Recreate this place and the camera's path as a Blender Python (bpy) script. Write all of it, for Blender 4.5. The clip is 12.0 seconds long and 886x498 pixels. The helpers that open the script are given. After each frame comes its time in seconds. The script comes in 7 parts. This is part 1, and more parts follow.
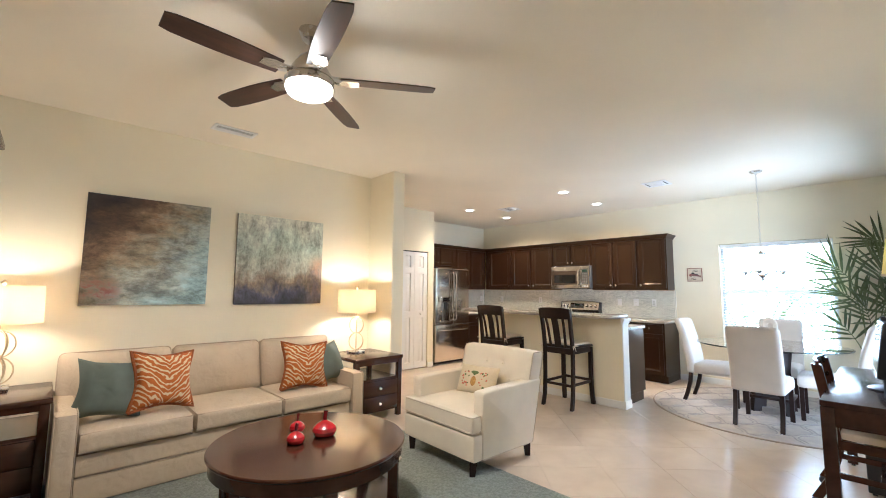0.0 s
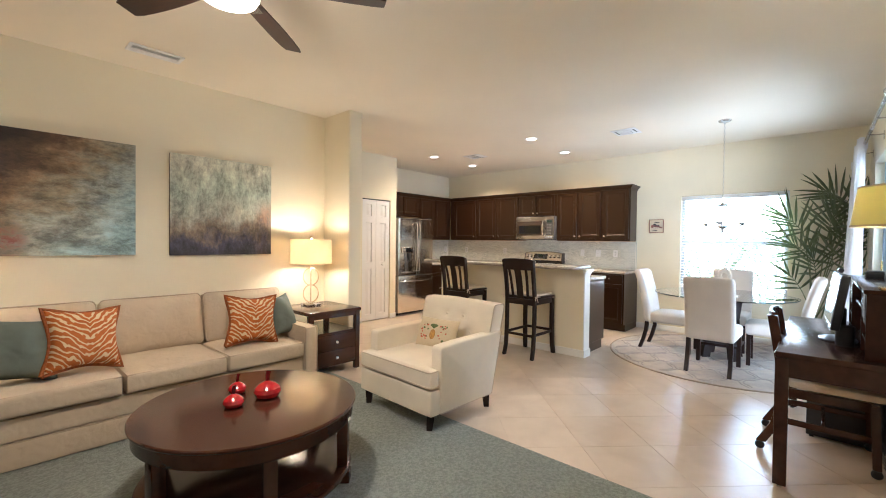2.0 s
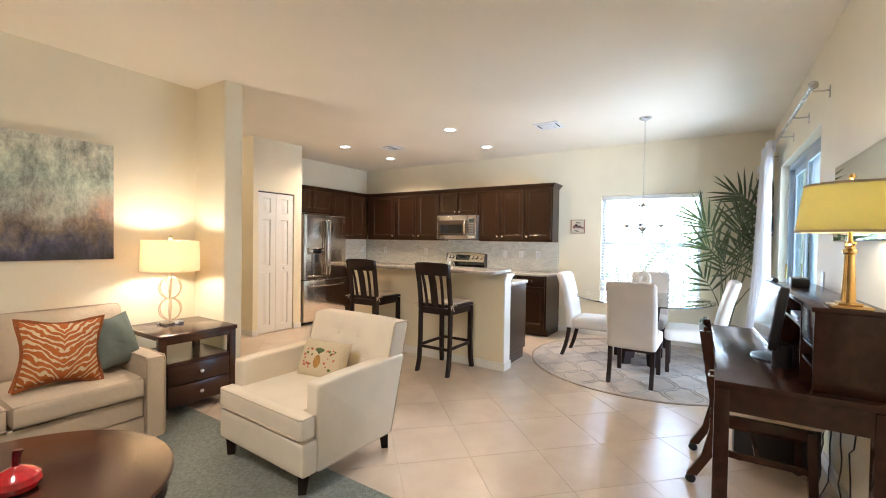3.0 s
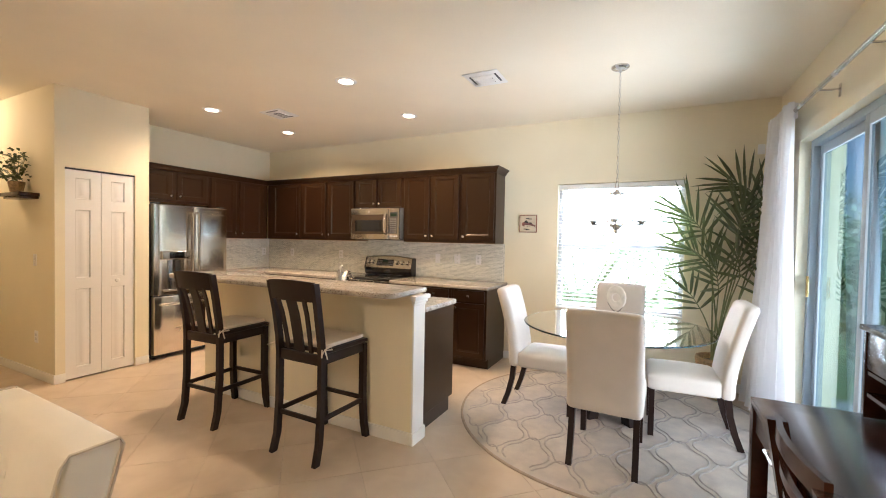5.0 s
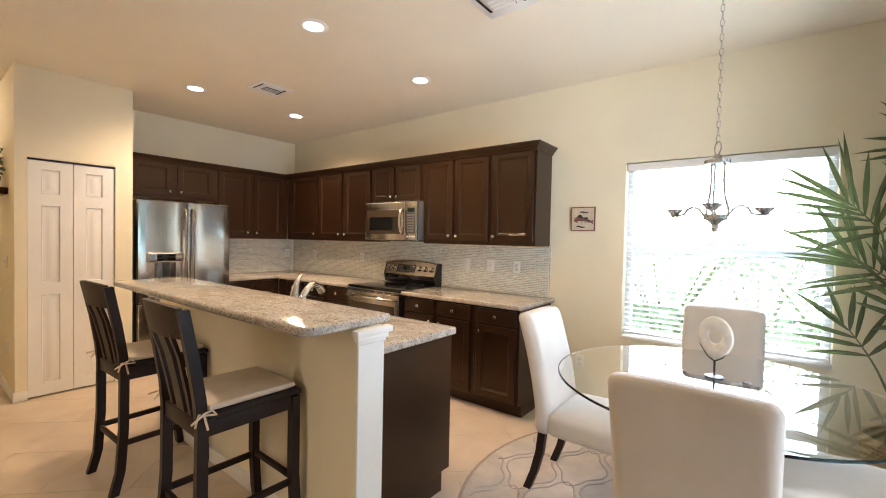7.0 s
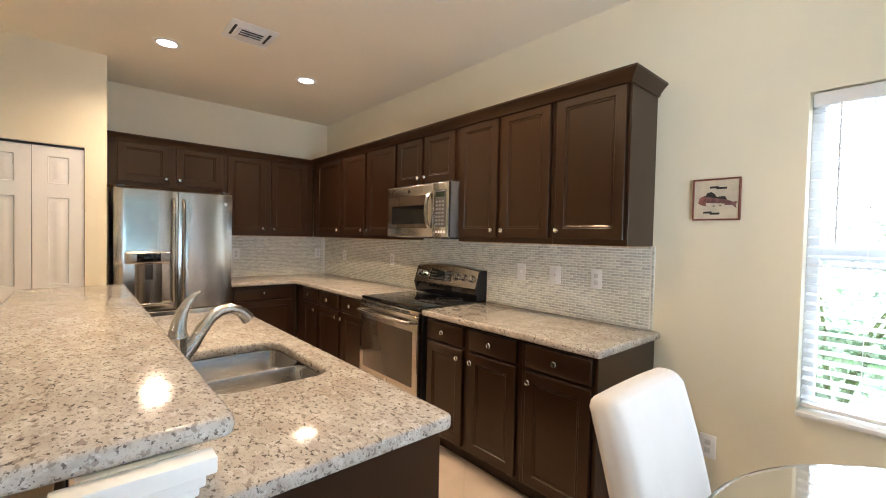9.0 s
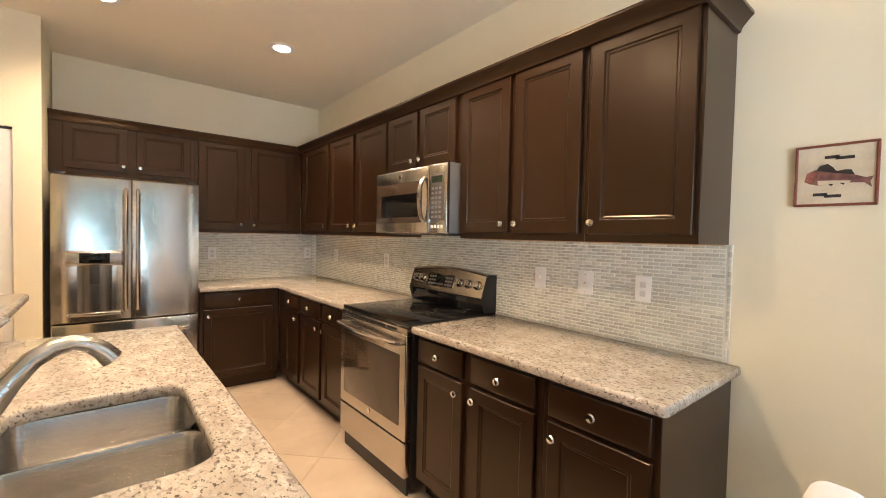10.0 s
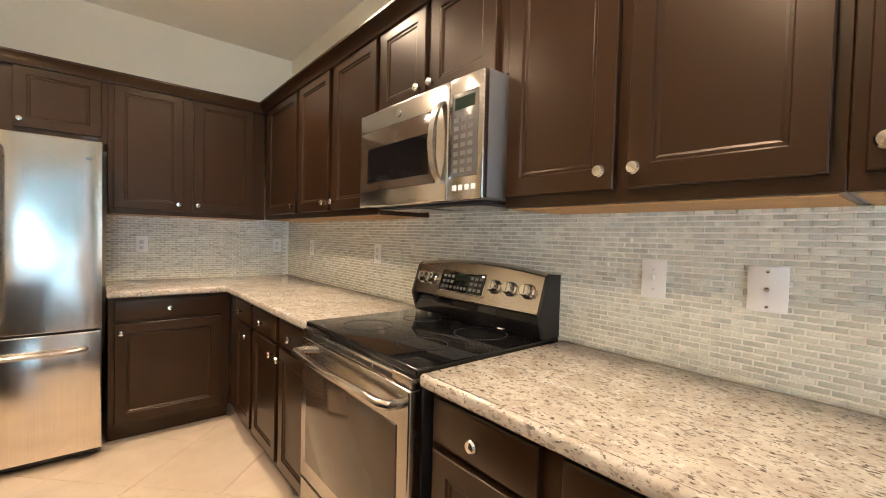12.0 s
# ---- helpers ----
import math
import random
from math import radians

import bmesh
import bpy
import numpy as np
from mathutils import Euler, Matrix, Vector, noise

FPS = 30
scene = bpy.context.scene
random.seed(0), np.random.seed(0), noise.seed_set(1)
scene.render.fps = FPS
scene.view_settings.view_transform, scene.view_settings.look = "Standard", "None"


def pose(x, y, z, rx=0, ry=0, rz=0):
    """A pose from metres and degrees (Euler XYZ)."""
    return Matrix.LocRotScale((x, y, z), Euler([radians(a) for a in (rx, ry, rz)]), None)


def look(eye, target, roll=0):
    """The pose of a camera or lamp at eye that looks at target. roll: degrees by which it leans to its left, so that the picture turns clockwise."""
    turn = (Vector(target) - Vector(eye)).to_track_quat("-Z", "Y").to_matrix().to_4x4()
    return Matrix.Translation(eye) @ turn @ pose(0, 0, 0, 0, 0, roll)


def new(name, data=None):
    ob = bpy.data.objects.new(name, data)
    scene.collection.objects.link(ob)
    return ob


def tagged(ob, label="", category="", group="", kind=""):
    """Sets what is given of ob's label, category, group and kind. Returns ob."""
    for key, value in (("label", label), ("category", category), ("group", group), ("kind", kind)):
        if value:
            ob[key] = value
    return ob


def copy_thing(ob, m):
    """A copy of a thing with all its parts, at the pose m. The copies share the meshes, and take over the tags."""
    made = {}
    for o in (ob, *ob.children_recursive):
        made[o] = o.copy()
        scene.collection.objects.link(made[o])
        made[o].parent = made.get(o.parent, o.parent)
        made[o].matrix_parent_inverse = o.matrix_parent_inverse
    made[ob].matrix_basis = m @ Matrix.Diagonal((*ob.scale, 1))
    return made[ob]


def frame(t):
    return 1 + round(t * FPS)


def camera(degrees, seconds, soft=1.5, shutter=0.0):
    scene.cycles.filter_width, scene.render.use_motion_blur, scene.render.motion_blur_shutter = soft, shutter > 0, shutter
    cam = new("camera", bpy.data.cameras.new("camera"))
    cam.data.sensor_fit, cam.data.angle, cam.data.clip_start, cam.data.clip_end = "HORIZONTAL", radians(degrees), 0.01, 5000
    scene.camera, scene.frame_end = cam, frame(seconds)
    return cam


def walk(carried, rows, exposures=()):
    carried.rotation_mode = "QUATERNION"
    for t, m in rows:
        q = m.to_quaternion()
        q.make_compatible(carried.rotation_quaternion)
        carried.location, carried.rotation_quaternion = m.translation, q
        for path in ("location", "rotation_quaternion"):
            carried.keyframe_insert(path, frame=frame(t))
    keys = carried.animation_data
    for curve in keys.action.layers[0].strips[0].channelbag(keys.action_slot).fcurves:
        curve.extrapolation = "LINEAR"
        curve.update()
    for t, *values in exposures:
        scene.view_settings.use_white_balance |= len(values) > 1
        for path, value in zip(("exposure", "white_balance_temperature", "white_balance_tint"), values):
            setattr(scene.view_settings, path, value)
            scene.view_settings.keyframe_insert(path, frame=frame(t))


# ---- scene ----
cam = camera(93.6, 12.0, soft=1.0)
PATH = [
    (0, (0.766, 0.575, 1.326), (2.133, 2.022, 1.528), 0.5),
    (0.5, (0.752, 0.572, 1.328), (2.13, 2.021, 1.346), 0.6),
    (1, (0.756, 0.581, 1.313), (2.137, 2.028, 1.301), 0.7),
    (1.5, (0.812, 0.621, 1.302), (2.225, 2.037, 1.28), 0.7),
    (2, (0.986, 0.701, 1.326), (2.471, 2.04, 1.292), 0.7),
    (2.5, (1.268, 0.783, 1.354), (2.852, 2.002, 1.314), 0.8),
    (3, (1.625, 0.901, 1.368), (3.309, 1.978, 1.328), 0.9),
    (3.5, (2.047, 1.027, 1.366), (3.806, 1.977, 1.33), 1.0),
    (3.7, (2.209, 1.077, 1.383), (3.99, 1.986, 1.341), 0.9),
    (5.3, (3.496, 1.27, 1.414), (5.278, 2.176, 1.365), 1.1),
    (5.5, (3.667, 1.272, 1.413), (5.429, 2.217, 1.37), 1.1),
    (6, (3.945, 1.262, 1.409), (5.665, 2.281, 1.367), 1.2),
    (6.5, (4.21, 1.288, 1.41), (5.869, 2.405, 1.365), 1.2),
    (7, (4.479, 1.352, 1.418), (6.063, 2.572, 1.37), 1.2),
    (7.2, (4.59, 1.378, 1.416), (6.143, 2.638, 1.363), 1.1),
    (8.8, (5.537, 1.842, 1.422), (6.883, 3.32, 1.356), 1.4),
    (9, (5.657, 1.917, 1.394), (6.976, 3.42, 1.34), 1.3),
    (9.5, (5.906, 2.119, 1.39), (7.185, 3.656, 1.333), 1.3),
    (10, (6.142, 2.326, 1.379), (7.409, 3.872, 1.32), 1.3),
    (10.5, (6.33, 2.549, 1.356), (7.6, 4.093, 1.299), 1.5),
    (11, (6.475, 2.783, 1.327), (7.746, 4.326, 1.269), 1.5),
    (11.5, (6.609, 2.994, 1.304), (7.881, 4.536, 1.248), 1.6),
    (12, (6.714, 3.201, 1.275), (7.996, 4.735, 1.218), 1.5),
]
walk(cam, [(t, look(eye, target, roll)) for t, eye, target, roll in PATH], exposures=[(0.0, 1.17, 4900, 10), (0.5, 1.08, 5100, 11), (2.0, 1.04, 5150, 12), (3.5, 1.09, 5300, 13), (5.5, 0.83, 5900, 15), (7.0, 0.77, 5850, 15), (9.0, 0.7, 5600, 13), (10.0, 0.94, 5950, 15), (11.0, 1.02, 5800, 14), (12.0, 1.1, 5500, 11)])

# ---- world, sun, large lights ----
world = bpy.data.worlds.new("world")
world.use_nodes = True
scene.world = world
sky = world.node_tree.nodes.new("ShaderNodeTexSky")
sky.sky_type = "NISHITA"
sky.sun_disc = False
sky.sun_elevation, sky.sun_rotation = radians(58), radians(200)
world.node_tree.links.new(sky.outputs[0], world.node_tree.nodes["Background"].inputs[0])
world.node_tree.nodes["Background"].inputs[1].default_value = 0.14

sun = new("sun", bpy.data.lights.new("sun", "SUN"))
sun.data.energy, sun.data.angle, sun.data.color = 4.5, radians(0.6), (1.0, 0.95, 0.87)
sun.matrix_world = look((-4, -11, 19), (0, 0, 0))


def area_lamp(name, m, w, h, watts, color, spread=180):
    ob = new(name, bpy.data.lights.new(name, "AREA"))
    ob.data.shape, ob.data.size, ob.data.size_y = "RECTANGLE", w, h
    ob.data.energy, ob.data.color, ob.data.spread = watts, color, radians(spread)
    ob.matrix_world = m
    return ob


DAY = (0.86, 0.94, 1.0)
WARM = (1.0, 0.76, 0.50)
area_lamp("garden_daylight", look((13.2, 1.8, 2.5), (8.0, 1.8, 1.6)), 4.6, 4.6, 1500, DAY)
area_lamp("lanai_daylight", look((4.7, -2.6, 0.8), (8.0, 3.0, 2.3)), 2.6, 1.5, 140, (1.0, 0.98, 0.95))
area_lamp("lanai_floor_bounce", look((6.3, -1.35, -0.02), (6.5, 2.4, 2.7)), 3.0, 2.3, 165, (1.0, 0.98, 0.95))


def bulb(name, x, y, z, watts, color, r=0.04):
    ob = new(name, bpy.data.lights.new(name, "POINT"))
    ob.data.energy, ob.data.color, ob.data.shadow_soft_size = watts, color, r
    ob.location = (x, y, z)
    return ob


CANS = [(6.146, 5.58), (7.19, 5.57), (7.186, 3.72), (6.10, 3.69)]
for cx, cy in CANS:
    s = new("can_spot", bpy.data.lights.new("can_spot", "SPOT"))
    s.data.energy, s.data.color, s.data.spot_size, s.data.spot_blend = 69, (1.0, 0.71, 0.42), radians(153), 0.8
    s.data.shadow_soft_size = 0.085
    s.location = (cx, cy, 2.745)
fan_lamp = new("fan_lamp", bpy.data.lights.new("fan_lamp", "SPOT"))
fan_lamp.data.energy, fan_lamp.data.color, fan_lamp.data.spot_size, fan_lamp.data.spot_blend = 88, (1.0, 0.80, 0.56), radians(166), 0.45
fan_lamp.data.shadow_soft_size = 0.11
fan_lamp.location = (1.735, 2.69, 2.375)
bulb("fan_bulb", 1.735, 2.69, 2.34, 11, (1.0, 0.82, 0.60), 0.11)
bulb("table_lamp_bulb", 3.33, 4.70, 1.21, 13, WARM, 0.05)
# Unseen lamp round the corner, added to brighten the hall.
bulb("unseen_hall_lamp", 4.45, 7.5, 2.60, 9, WARM, 0.10)
bulb("desk_lamp_bulb", 4.03, 0.40, 1.53, 4.5, (1.0, 0.86, 0.66), 0.04)
bulb("table_lamp_bulb", 0.55, 4.70, 1.21, 10, WARM, 0.05)


# ---- materials ----
def material(name, color, rough=0.5, metal=0.0, var=0.06, scale=8.0, fine=120.0, bump=0.02, spec=0.5, coat=0.0,
             stretch=(1, 1, 1), color2=None, mixpos=(0.35, 0.65), bump_scale=None, rough_var=0.08, per_object=0.0):
    """Principled material with a large-scale tint, a fine grain, roughness variation and relief."""
    m = bpy.data.materials.new(name)
    m.use_nodes = True
    nt = m.node_tree
    b = nt.nodes["Principled BSDF"]
    tc = nt.nodes.new("ShaderNodeTexCoord")
    mp = nt.nodes.new("ShaderNodeMapping")
    mp.inputs["Scale"].default_value = stretch
    nt.links.new(tc.outputs["Object"], mp.inputs[0])
    n1 = nt.nodes.new("ShaderNodeTexNoise")
    n1.inputs["Scale"].default_value, n1.inputs["Detail"].default_value = scale, 5
    n2 = nt.nodes.new("ShaderNodeTexNoise")
    n2.inputs["Scale"].default_value, n2.inputs["Detail"].default_value = bump_scale or fine, 4
    for n in (n1, n2):
        nt.links.new(mp.outputs[0], n.inputs["Vector"])
    ramp = nt.nodes.new("ShaderNodeValToRGB")
    e = ramp.color_ramp.elements
    c = Vector(color)
    lo, hi = (c * (1 - var), c * (1 + var)) if color2 is None else (Vector(color2), c)
    e[0].position, e[1].position = mixpos
    e[0].color, e[1].color = (*lo, 1), (*[min(v, 1) for v in hi], 1)
    nt.links.new(n1.outputs[0], ramp.inputs[0])
    mix = nt.nodes.new("ShaderNodeMix")
    mix.data_type, mix.blend_type = "RGBA", "MULTIPLY"
    mix.inputs[0].default_value = 1.0
    r2 = nt.nodes.new("ShaderNodeMapRange")
    r2.inputs["To Min"].default_value, r2.inputs["To Max"].default_value = 1 - var * 0.8, 1 + var * 0.8
    nt.links.new(n2.outputs[0], r2.inputs[0])
    nt.links.new(ramp.outputs[0], mix.inputs[6])
    nt.links.new(r2.outputs[0], mix.inputs[7])
    out = mix.outputs[2]
    if per_object:
        oi = nt.nodes.new("ShaderNodeObjectInfo")
        r3 = nt.nodes.new("ShaderNodeMapRange")
        r3.inputs["To Min"].default_value, r3.inputs["To Max"].default_value = 1 - per_object, 1 + per_object
        nt.links.new(oi.outputs["Random"], r3.inputs[0])
        m2 = nt.nodes.new("ShaderNodeMix")
        m2.data_type, m2.blend_type = "RGBA", "MULTIPLY"
        m2.inputs[0].default_value = 1.0
        nt.links.new(out, m2.inputs[6])
        nt.links.new(r3.outputs[0], m2.inputs[7])
        out = m2.outputs[2]
    nt.links.new(out, b.inputs["Base Color"])
    rr = nt.nodes.new("ShaderNodeMapRange")
    rr.inputs["To Min"].default_value, rr.inputs["To Max"].default_value = max(0.02, rough - rough_var), min(1, rough + rough_var)
    nt.links.new(n1.outputs[0], rr.inputs[0])
    nt.links.new(rr.outputs[0], b.inputs["Roughness"])
    b.inputs["Metallic"].default_value = metal
    b.inputs["Specular IOR Level"].default_value = spec
    b.inputs["Coat Weight"].default_value = coat
    b.inputs["Coat Roughness"].default_value = 0.15
    if bump:
        bp = nt.nodes.new("ShaderNodeBump")
        bp.inputs["Strength"].default_value, bp.inputs["Distance"].default_value = 1.0, bump * 0.01
        nt.links.new(n2.outputs[0], bp.inputs["Height"])
        nt.links.new(bp.outputs[0], b.inputs["Normal"])
    return m


def bsdf(m):
    return m.node_tree.nodes["Principled BSDF"]


WALL = material("wall_paint", (0.82, 0.745, 0.555), 0.72, var=0.025, scale=1.5, bump_scale=260, bump=0.06, spec=0.3)
CEIL = material("ceiling_paint", (0.87, 0.795, 0.645), 0.85, var=0.02, scale=1.2, bump_scale=90, bump=0.12, spec=0.2)
TRIM = material("trim_paint", (0.82, 0.80, 0.74), 0.38, var=0.02, scale=3, bump=0.01)
OVENGLASS = material("bronze_oven_glass", (0.060, 0.040, 0.026), 0.10, var=0.05, scale=6, bump=0.0, rough_var=0.02, spec=0.7)
DOOR = material("door_paint", (0.83, 0.81, 0.77), 0.42, var=0.02, scale=3, bump=0.015, stretch=(1, 1, 0.1))
ESP = material("espresso_wood", (0.0225, 0.0099, 0.0042), 0.28, var=0.05, scale=2.0, fine=6, bump=0.0, stretch=(3, 3, 0.5), spec=0.45, rough_var=0.012)
bsdf(ESP).inputs["Specular Tint"].default_value = (1.0, 0.84, 0.66, 1.0)     # warm tint put into the gloss for a golden sheen
FURN = material("dark_stained_wood", (0.046, 0.0165, 0.0088), 0.18, var=0.16, scale=3, fine=9, bump=0.0, stretch=(0.8, 5, 5), rough_var=0.03)
BLACKWOOD = material("black_brown_wood", (0.017, 0.0085, 0.0062), 0.42, spec=0.28, var=0.12, scale=3, fine=9, bump=0.0, stretch=(4, 4, 0.7), rough_var=0.03)
STEEL = material("brushed_steel", (0.60, 0.575, 0.54), 0.22, 1.0, var=0.05, scale=3, fine=10, bump=0.010, stretch=(60, 60, 0.5), rough_var=0.05)
FRIDGE = material("fridge_steel", (0.74, 0.68, 0.60), 0.15, 1.0, var=0.04, scale=3, fine=10, bump=0.003, stretch=(60, 60, 0.5), rough_var=0.04)


def tile_glaze():
    """Matt-glazed porcelain with a faint cloudy mottle that runs on from tile to tile."""
    m = bpy.data.materials.new("porcelain_floor_tile")
    m.use_nodes = True
    nt = m.node_tree
    b = bsdf(m)
    geo = nt.nodes.new("ShaderNodeNewGeometry")
    oi = nt.nodes.new("ShaderNodeObjectInfo")
    n = nt.nodes.new("ShaderNodeTexNoise")
    n.inputs["Scale"].default_value, n.inputs["Detail"].default_value, n.inputs["Distortion"].default_value = 5.0, 6, 0.4
    nt.links.new(geo.outputs["Position"], n.inputs["Vector"])
    r = nt.nodes.new("ShaderNodeValToRGB")
    e = r.color_ramp.elements
    e[0].position, e[1].position = 0.25, 0.75
    e[0].color, e[1].color = (0.545, 0.430, 0.315, 1), (0.645, 0.530, 0.405, 1)
    nt.links.new(n.outputs[0], r.inputs[0])
    k = nt.nodes.new("ShaderNodeMapRange")
    k.inputs["To Min"].default_value, k.inputs["To Max"].default_value = 0.965, 1.035
    nt.links.new(oi.outputs["Random"], k.inputs[0])
    mx = nt.nodes.new("ShaderNodeMix")
    mx.data_type, mx.blend_type = "RGBA", "MULTIPLY"
    mx.inputs[0].default_value = 1.0
    nt.links.new(r.outputs[0], mx.inputs[6])
    nt.links.new(k.outputs[0], mx.inputs[7])
    nt.links.new(mx.outputs[2], b.inputs["Base Color"])
    b.inputs["Roughness"].default_value = 0.28
    return m


def add_warp(m, stretch, depth):
    """Slow undulation of a rolled sheet, on top of the brushed grain."""
    nt = m.node_tree
    tc = nt.nodes.new("ShaderNodeTexCoord")
    mp = nt.nodes.new("ShaderNodeMapping")
    mp.inputs["Scale"].default_value = stretch
    n = nt.nodes.new("ShaderNodeTexNoise")
    n.inputs["Scale"].default_value, n.inputs["Detail"].default_value, n.inputs["Distortion"].default_value = 1.0, 1.0, 0.6
    bp = nt.nodes.new("ShaderNodeBump")
    bp.inputs["Distance"].default_value = depth
    nt.links.new(tc.outputs["Object"], mp.inputs[0])
    nt.links.new(mp.outputs[0], n.inputs["Vector"])
    nt.links.new(n.outputs[0], bp.inputs["Height"])
    b = nt.nodes["Principled BSDF"]
    if b.inputs["Normal"].links:
        nt.links.new(b.inputs["Normal"].links[0].from_socket, bp.inputs["Normal"])
    nt.links.new(bp.outputs[0], b.inputs["Normal"])


add_warp(FRIDGE, (3.6, 3.6, 0.55), 0.008)
STEEL_H = material("brushed_steel_across", (0.52, 0.485, 0.44), 0.20, 1.0, var=0.05, scale=3, fine=10, bump=0.01, stretch=(0.5, 60, 60), rough_var=0.05)
SINKSTEEL = material("sink_steel", (0.50, 0.48, 0.45), 0.24, 1.0, var=0.05, scale=6, fine=90, bump=0.008, stretch=(1, 20, 20))
NICKEL = material("satin_nickel", (0.62, 0.60, 0.56), 0.26, 1.0, var=0.03, scale=10, bump=0.0)
CHROME = material("polished_nickel", (0.76, 0.74, 0.70), 0.12, 1.0, var=0.03, scale=10, bump=0.0)
BRASS = material("brass", (0.70, 0.47, 0.17), 0.22, 1.0, var=0.08, scale=12, bump=0.0)
BLACK = material("black_plastic", (0.012, 0.012, 0.013), 0.35, var=0.1, scale=20, bump=0.01)
BLACKGLASS = material("black_glass", (0.006, 0.006, 0.007), 0.05, var=0.1, scale=6, bump=0.0, rough_var=0.02)
DARKGREY = material("dark_grey_metal", (0.05, 0.05, 0.052), 0.4, 0.6, var=0.1, scale=20, bump=0.01)
WHITEPL = material("white_plastic", (0.86, 0.85, 0.82), 0.35, var=0.015, scale=6, bump=0.0)
GROUT = material("grout", (0.54, 0.445, 0.345), 0.85, var=0.08, scale=30, bump=0.05)
TILE = tile_glaze()
SPLASHGROUT = material("splash_grout", (0.86, 0.83, 0.75), 0.8, var=0.04, scale=40, bump=0.03)
SOFA = material("sofa_linen", (0.56, 0.45, 0.315), 0.85, var=0.05, scale=4, bump_scale=420, bump=0.10, spec=0.25)
PIPING = material("sofa_piping", (0.45, 0.355, 0.245), 0.85, var=0.05, scale=20, bump_scale=500, bump=0.05)
CREAM = material("cream_upholstery", (0.80, 0.71, 0.56), 0.85, var=0.035, scale=5, bump_scale=500, bump=0.08, spec=0.25)
WHITEUP = material("white_upholstery", (0.64, 0.585, 0.515), 0.82, var=0.035, scale=5, bump_scale=520, bump=0.08, spec=0.25)
SEATPAD = material("beige_seat_pad", (0.70, 0.60, 0.47), 0.9, var=0.05, scale=10, bump_scale=420, bump=0.08, spec=0.2)
CREAMPIPE = material("cream_piping", (0.60, 0.50, 0.365), 0.85, var=0.04, scale=20, bump=0.0)
MAPLE = material("raw_maple_board", (0.55, 0.33, 0.13), 0.6, var=0.12, scale=4, fine=20, bump=0.0, stretch=(1, 8, 1))
DESKW = material("dark_desk_wood", (0.034, 0.0125, 0.0078), 0.20, var=0.16, scale=3, fine=9, bump=0.0, stretch=(0.8, 5, 5), rough_var=0.03)
TEAL = material("slate_teal_cushion", (0.135, 0.155, 0.125), 0.8, var=0.09, scale=7, bump_scale=380, bump=0.10, spec=0.25)
CARPET = material("sage_carpet", (0.40, 0.42, 0.355), 0.95, var=0.16, scale=62, fine=120, bump=3.0, spec=0.1, color2=(0.30, 0.315, 0.265), mixpos=(0.38, 0.62))
RUGM = material("dining_rug_wool", (0.565, 0.500, 0.430), 0.95, var=0.08, scale=7, bump_scale=260, bump=0.35, spec=0.1, color2=(0.46, 0.415, 0.37))
RUGL = material("dining_rug_lines", (0.42, 0.385, 0.355), 0.95, var=0.1, scale=30, bump_scale=260, bump=0.3, spec=0.1)
RUGE = material("rug_binding", (0.36, 0.29, 0.22), 0.9, var=0.08, scale=30, bump_scale=300, bump=0.2)
RED = material("red_glaze", (0.36, 0.008, 0.010), 0.08, var=0.25, scale=14, bump=0.0, coat=0.6, rough_var=0.03)
LEAF = material("palm_leaf", (0.070, 0.088, 0.034), 0.32, var=0.3, scale=9, fine=60, bump=0.02, color2=(0.150, 0.160, 0.070), per_object=0.4)
STEM = material("palm_stem", (0.14, 0.16, 0.055), 0.5, var=0.25, scale=20, bump=0.03)
BASKET = material("seagrass_basket", (0.36, 0.24, 0.12), 0.8, var=0.25, scale=60, bump=0.2)
SOIL = material("potting_moss", (0.06, 0.05, 0.03), 0.95, var=0.4, scale=40, bump=0.5)
GARDEN = material("garden_foliage", (0.12, 0.165, 0.075), 0.6, var=0.4, scale=5, bump=0.05, color2=(0.055, 0.11, 0.03), per_object=0.2)


def leaf_glow(m, color, weight):
    """Lets a leaf pass light, as thin leaves do."""
    nt = m.node_tree
    t = nt.nodes.new("ShaderNodeBsdfTranslucent")
    t.inputs[0].default_value = (*color, 1)
    mx = nt.nodes.new("ShaderNodeMixShader")
    mx.inputs[0].default_value = weight
    nt.links.new(nt.nodes["Principled BSDF"].outputs[0], mx.inputs[1])
    nt.links.new(t.outputs[0], mx.inputs[2])
    nt.links.new(mx.outputs[0], nt.nodes["Material Output"].inputs[0])


leaf_glow(GARDEN, (0.40, 0.46, 0.30), 0.5)
leaf_glow(LEAF, (0.14, 0.19, 0.06), 0.2)
LAWN = material("lawn", (0.10, 0.17, 0.05), 0.95, var=0.3, scale=3, fine=60, bump=0.3, color2=(0.07, 0.12, 0.04))
PAVER = material("patio_concrete", (0.27, 0.26, 0.24), 0.85, var=0.12, scale=4, bump=0.1)
ALU = material("white_aluminium", (0.36, 0.41, 0.44), 0.4, 0.0, var=0.03, scale=8, bump=0.0)
PAPER = material("aged_paper", (0.60, 0.52, 0.38), 0.8, var=0.10, scale=14, bump=0.02)
REDWOOD = material("red_brown_frame", (0.20, 0.055, 0.030), 0.45, var=0.15, scale=20, bump=0.02)
FISHM = material("fish_print_ink", (0.13, 0.055, 0.055), 0.7, var=0.4, scale=60, bump=0.0, color2=(0.24, 0.11, 0.085))
STONEW = material("white_onyx", (0.78, 0.74, 0.66), 0.3, var=0.08, scale=25, bump=0.01)
YELLOW = material("linen_yellow", (0.50, 0.36, 0.055), 0.9, var=0.12, scale=60, bump_scale=500, bump=0.1)


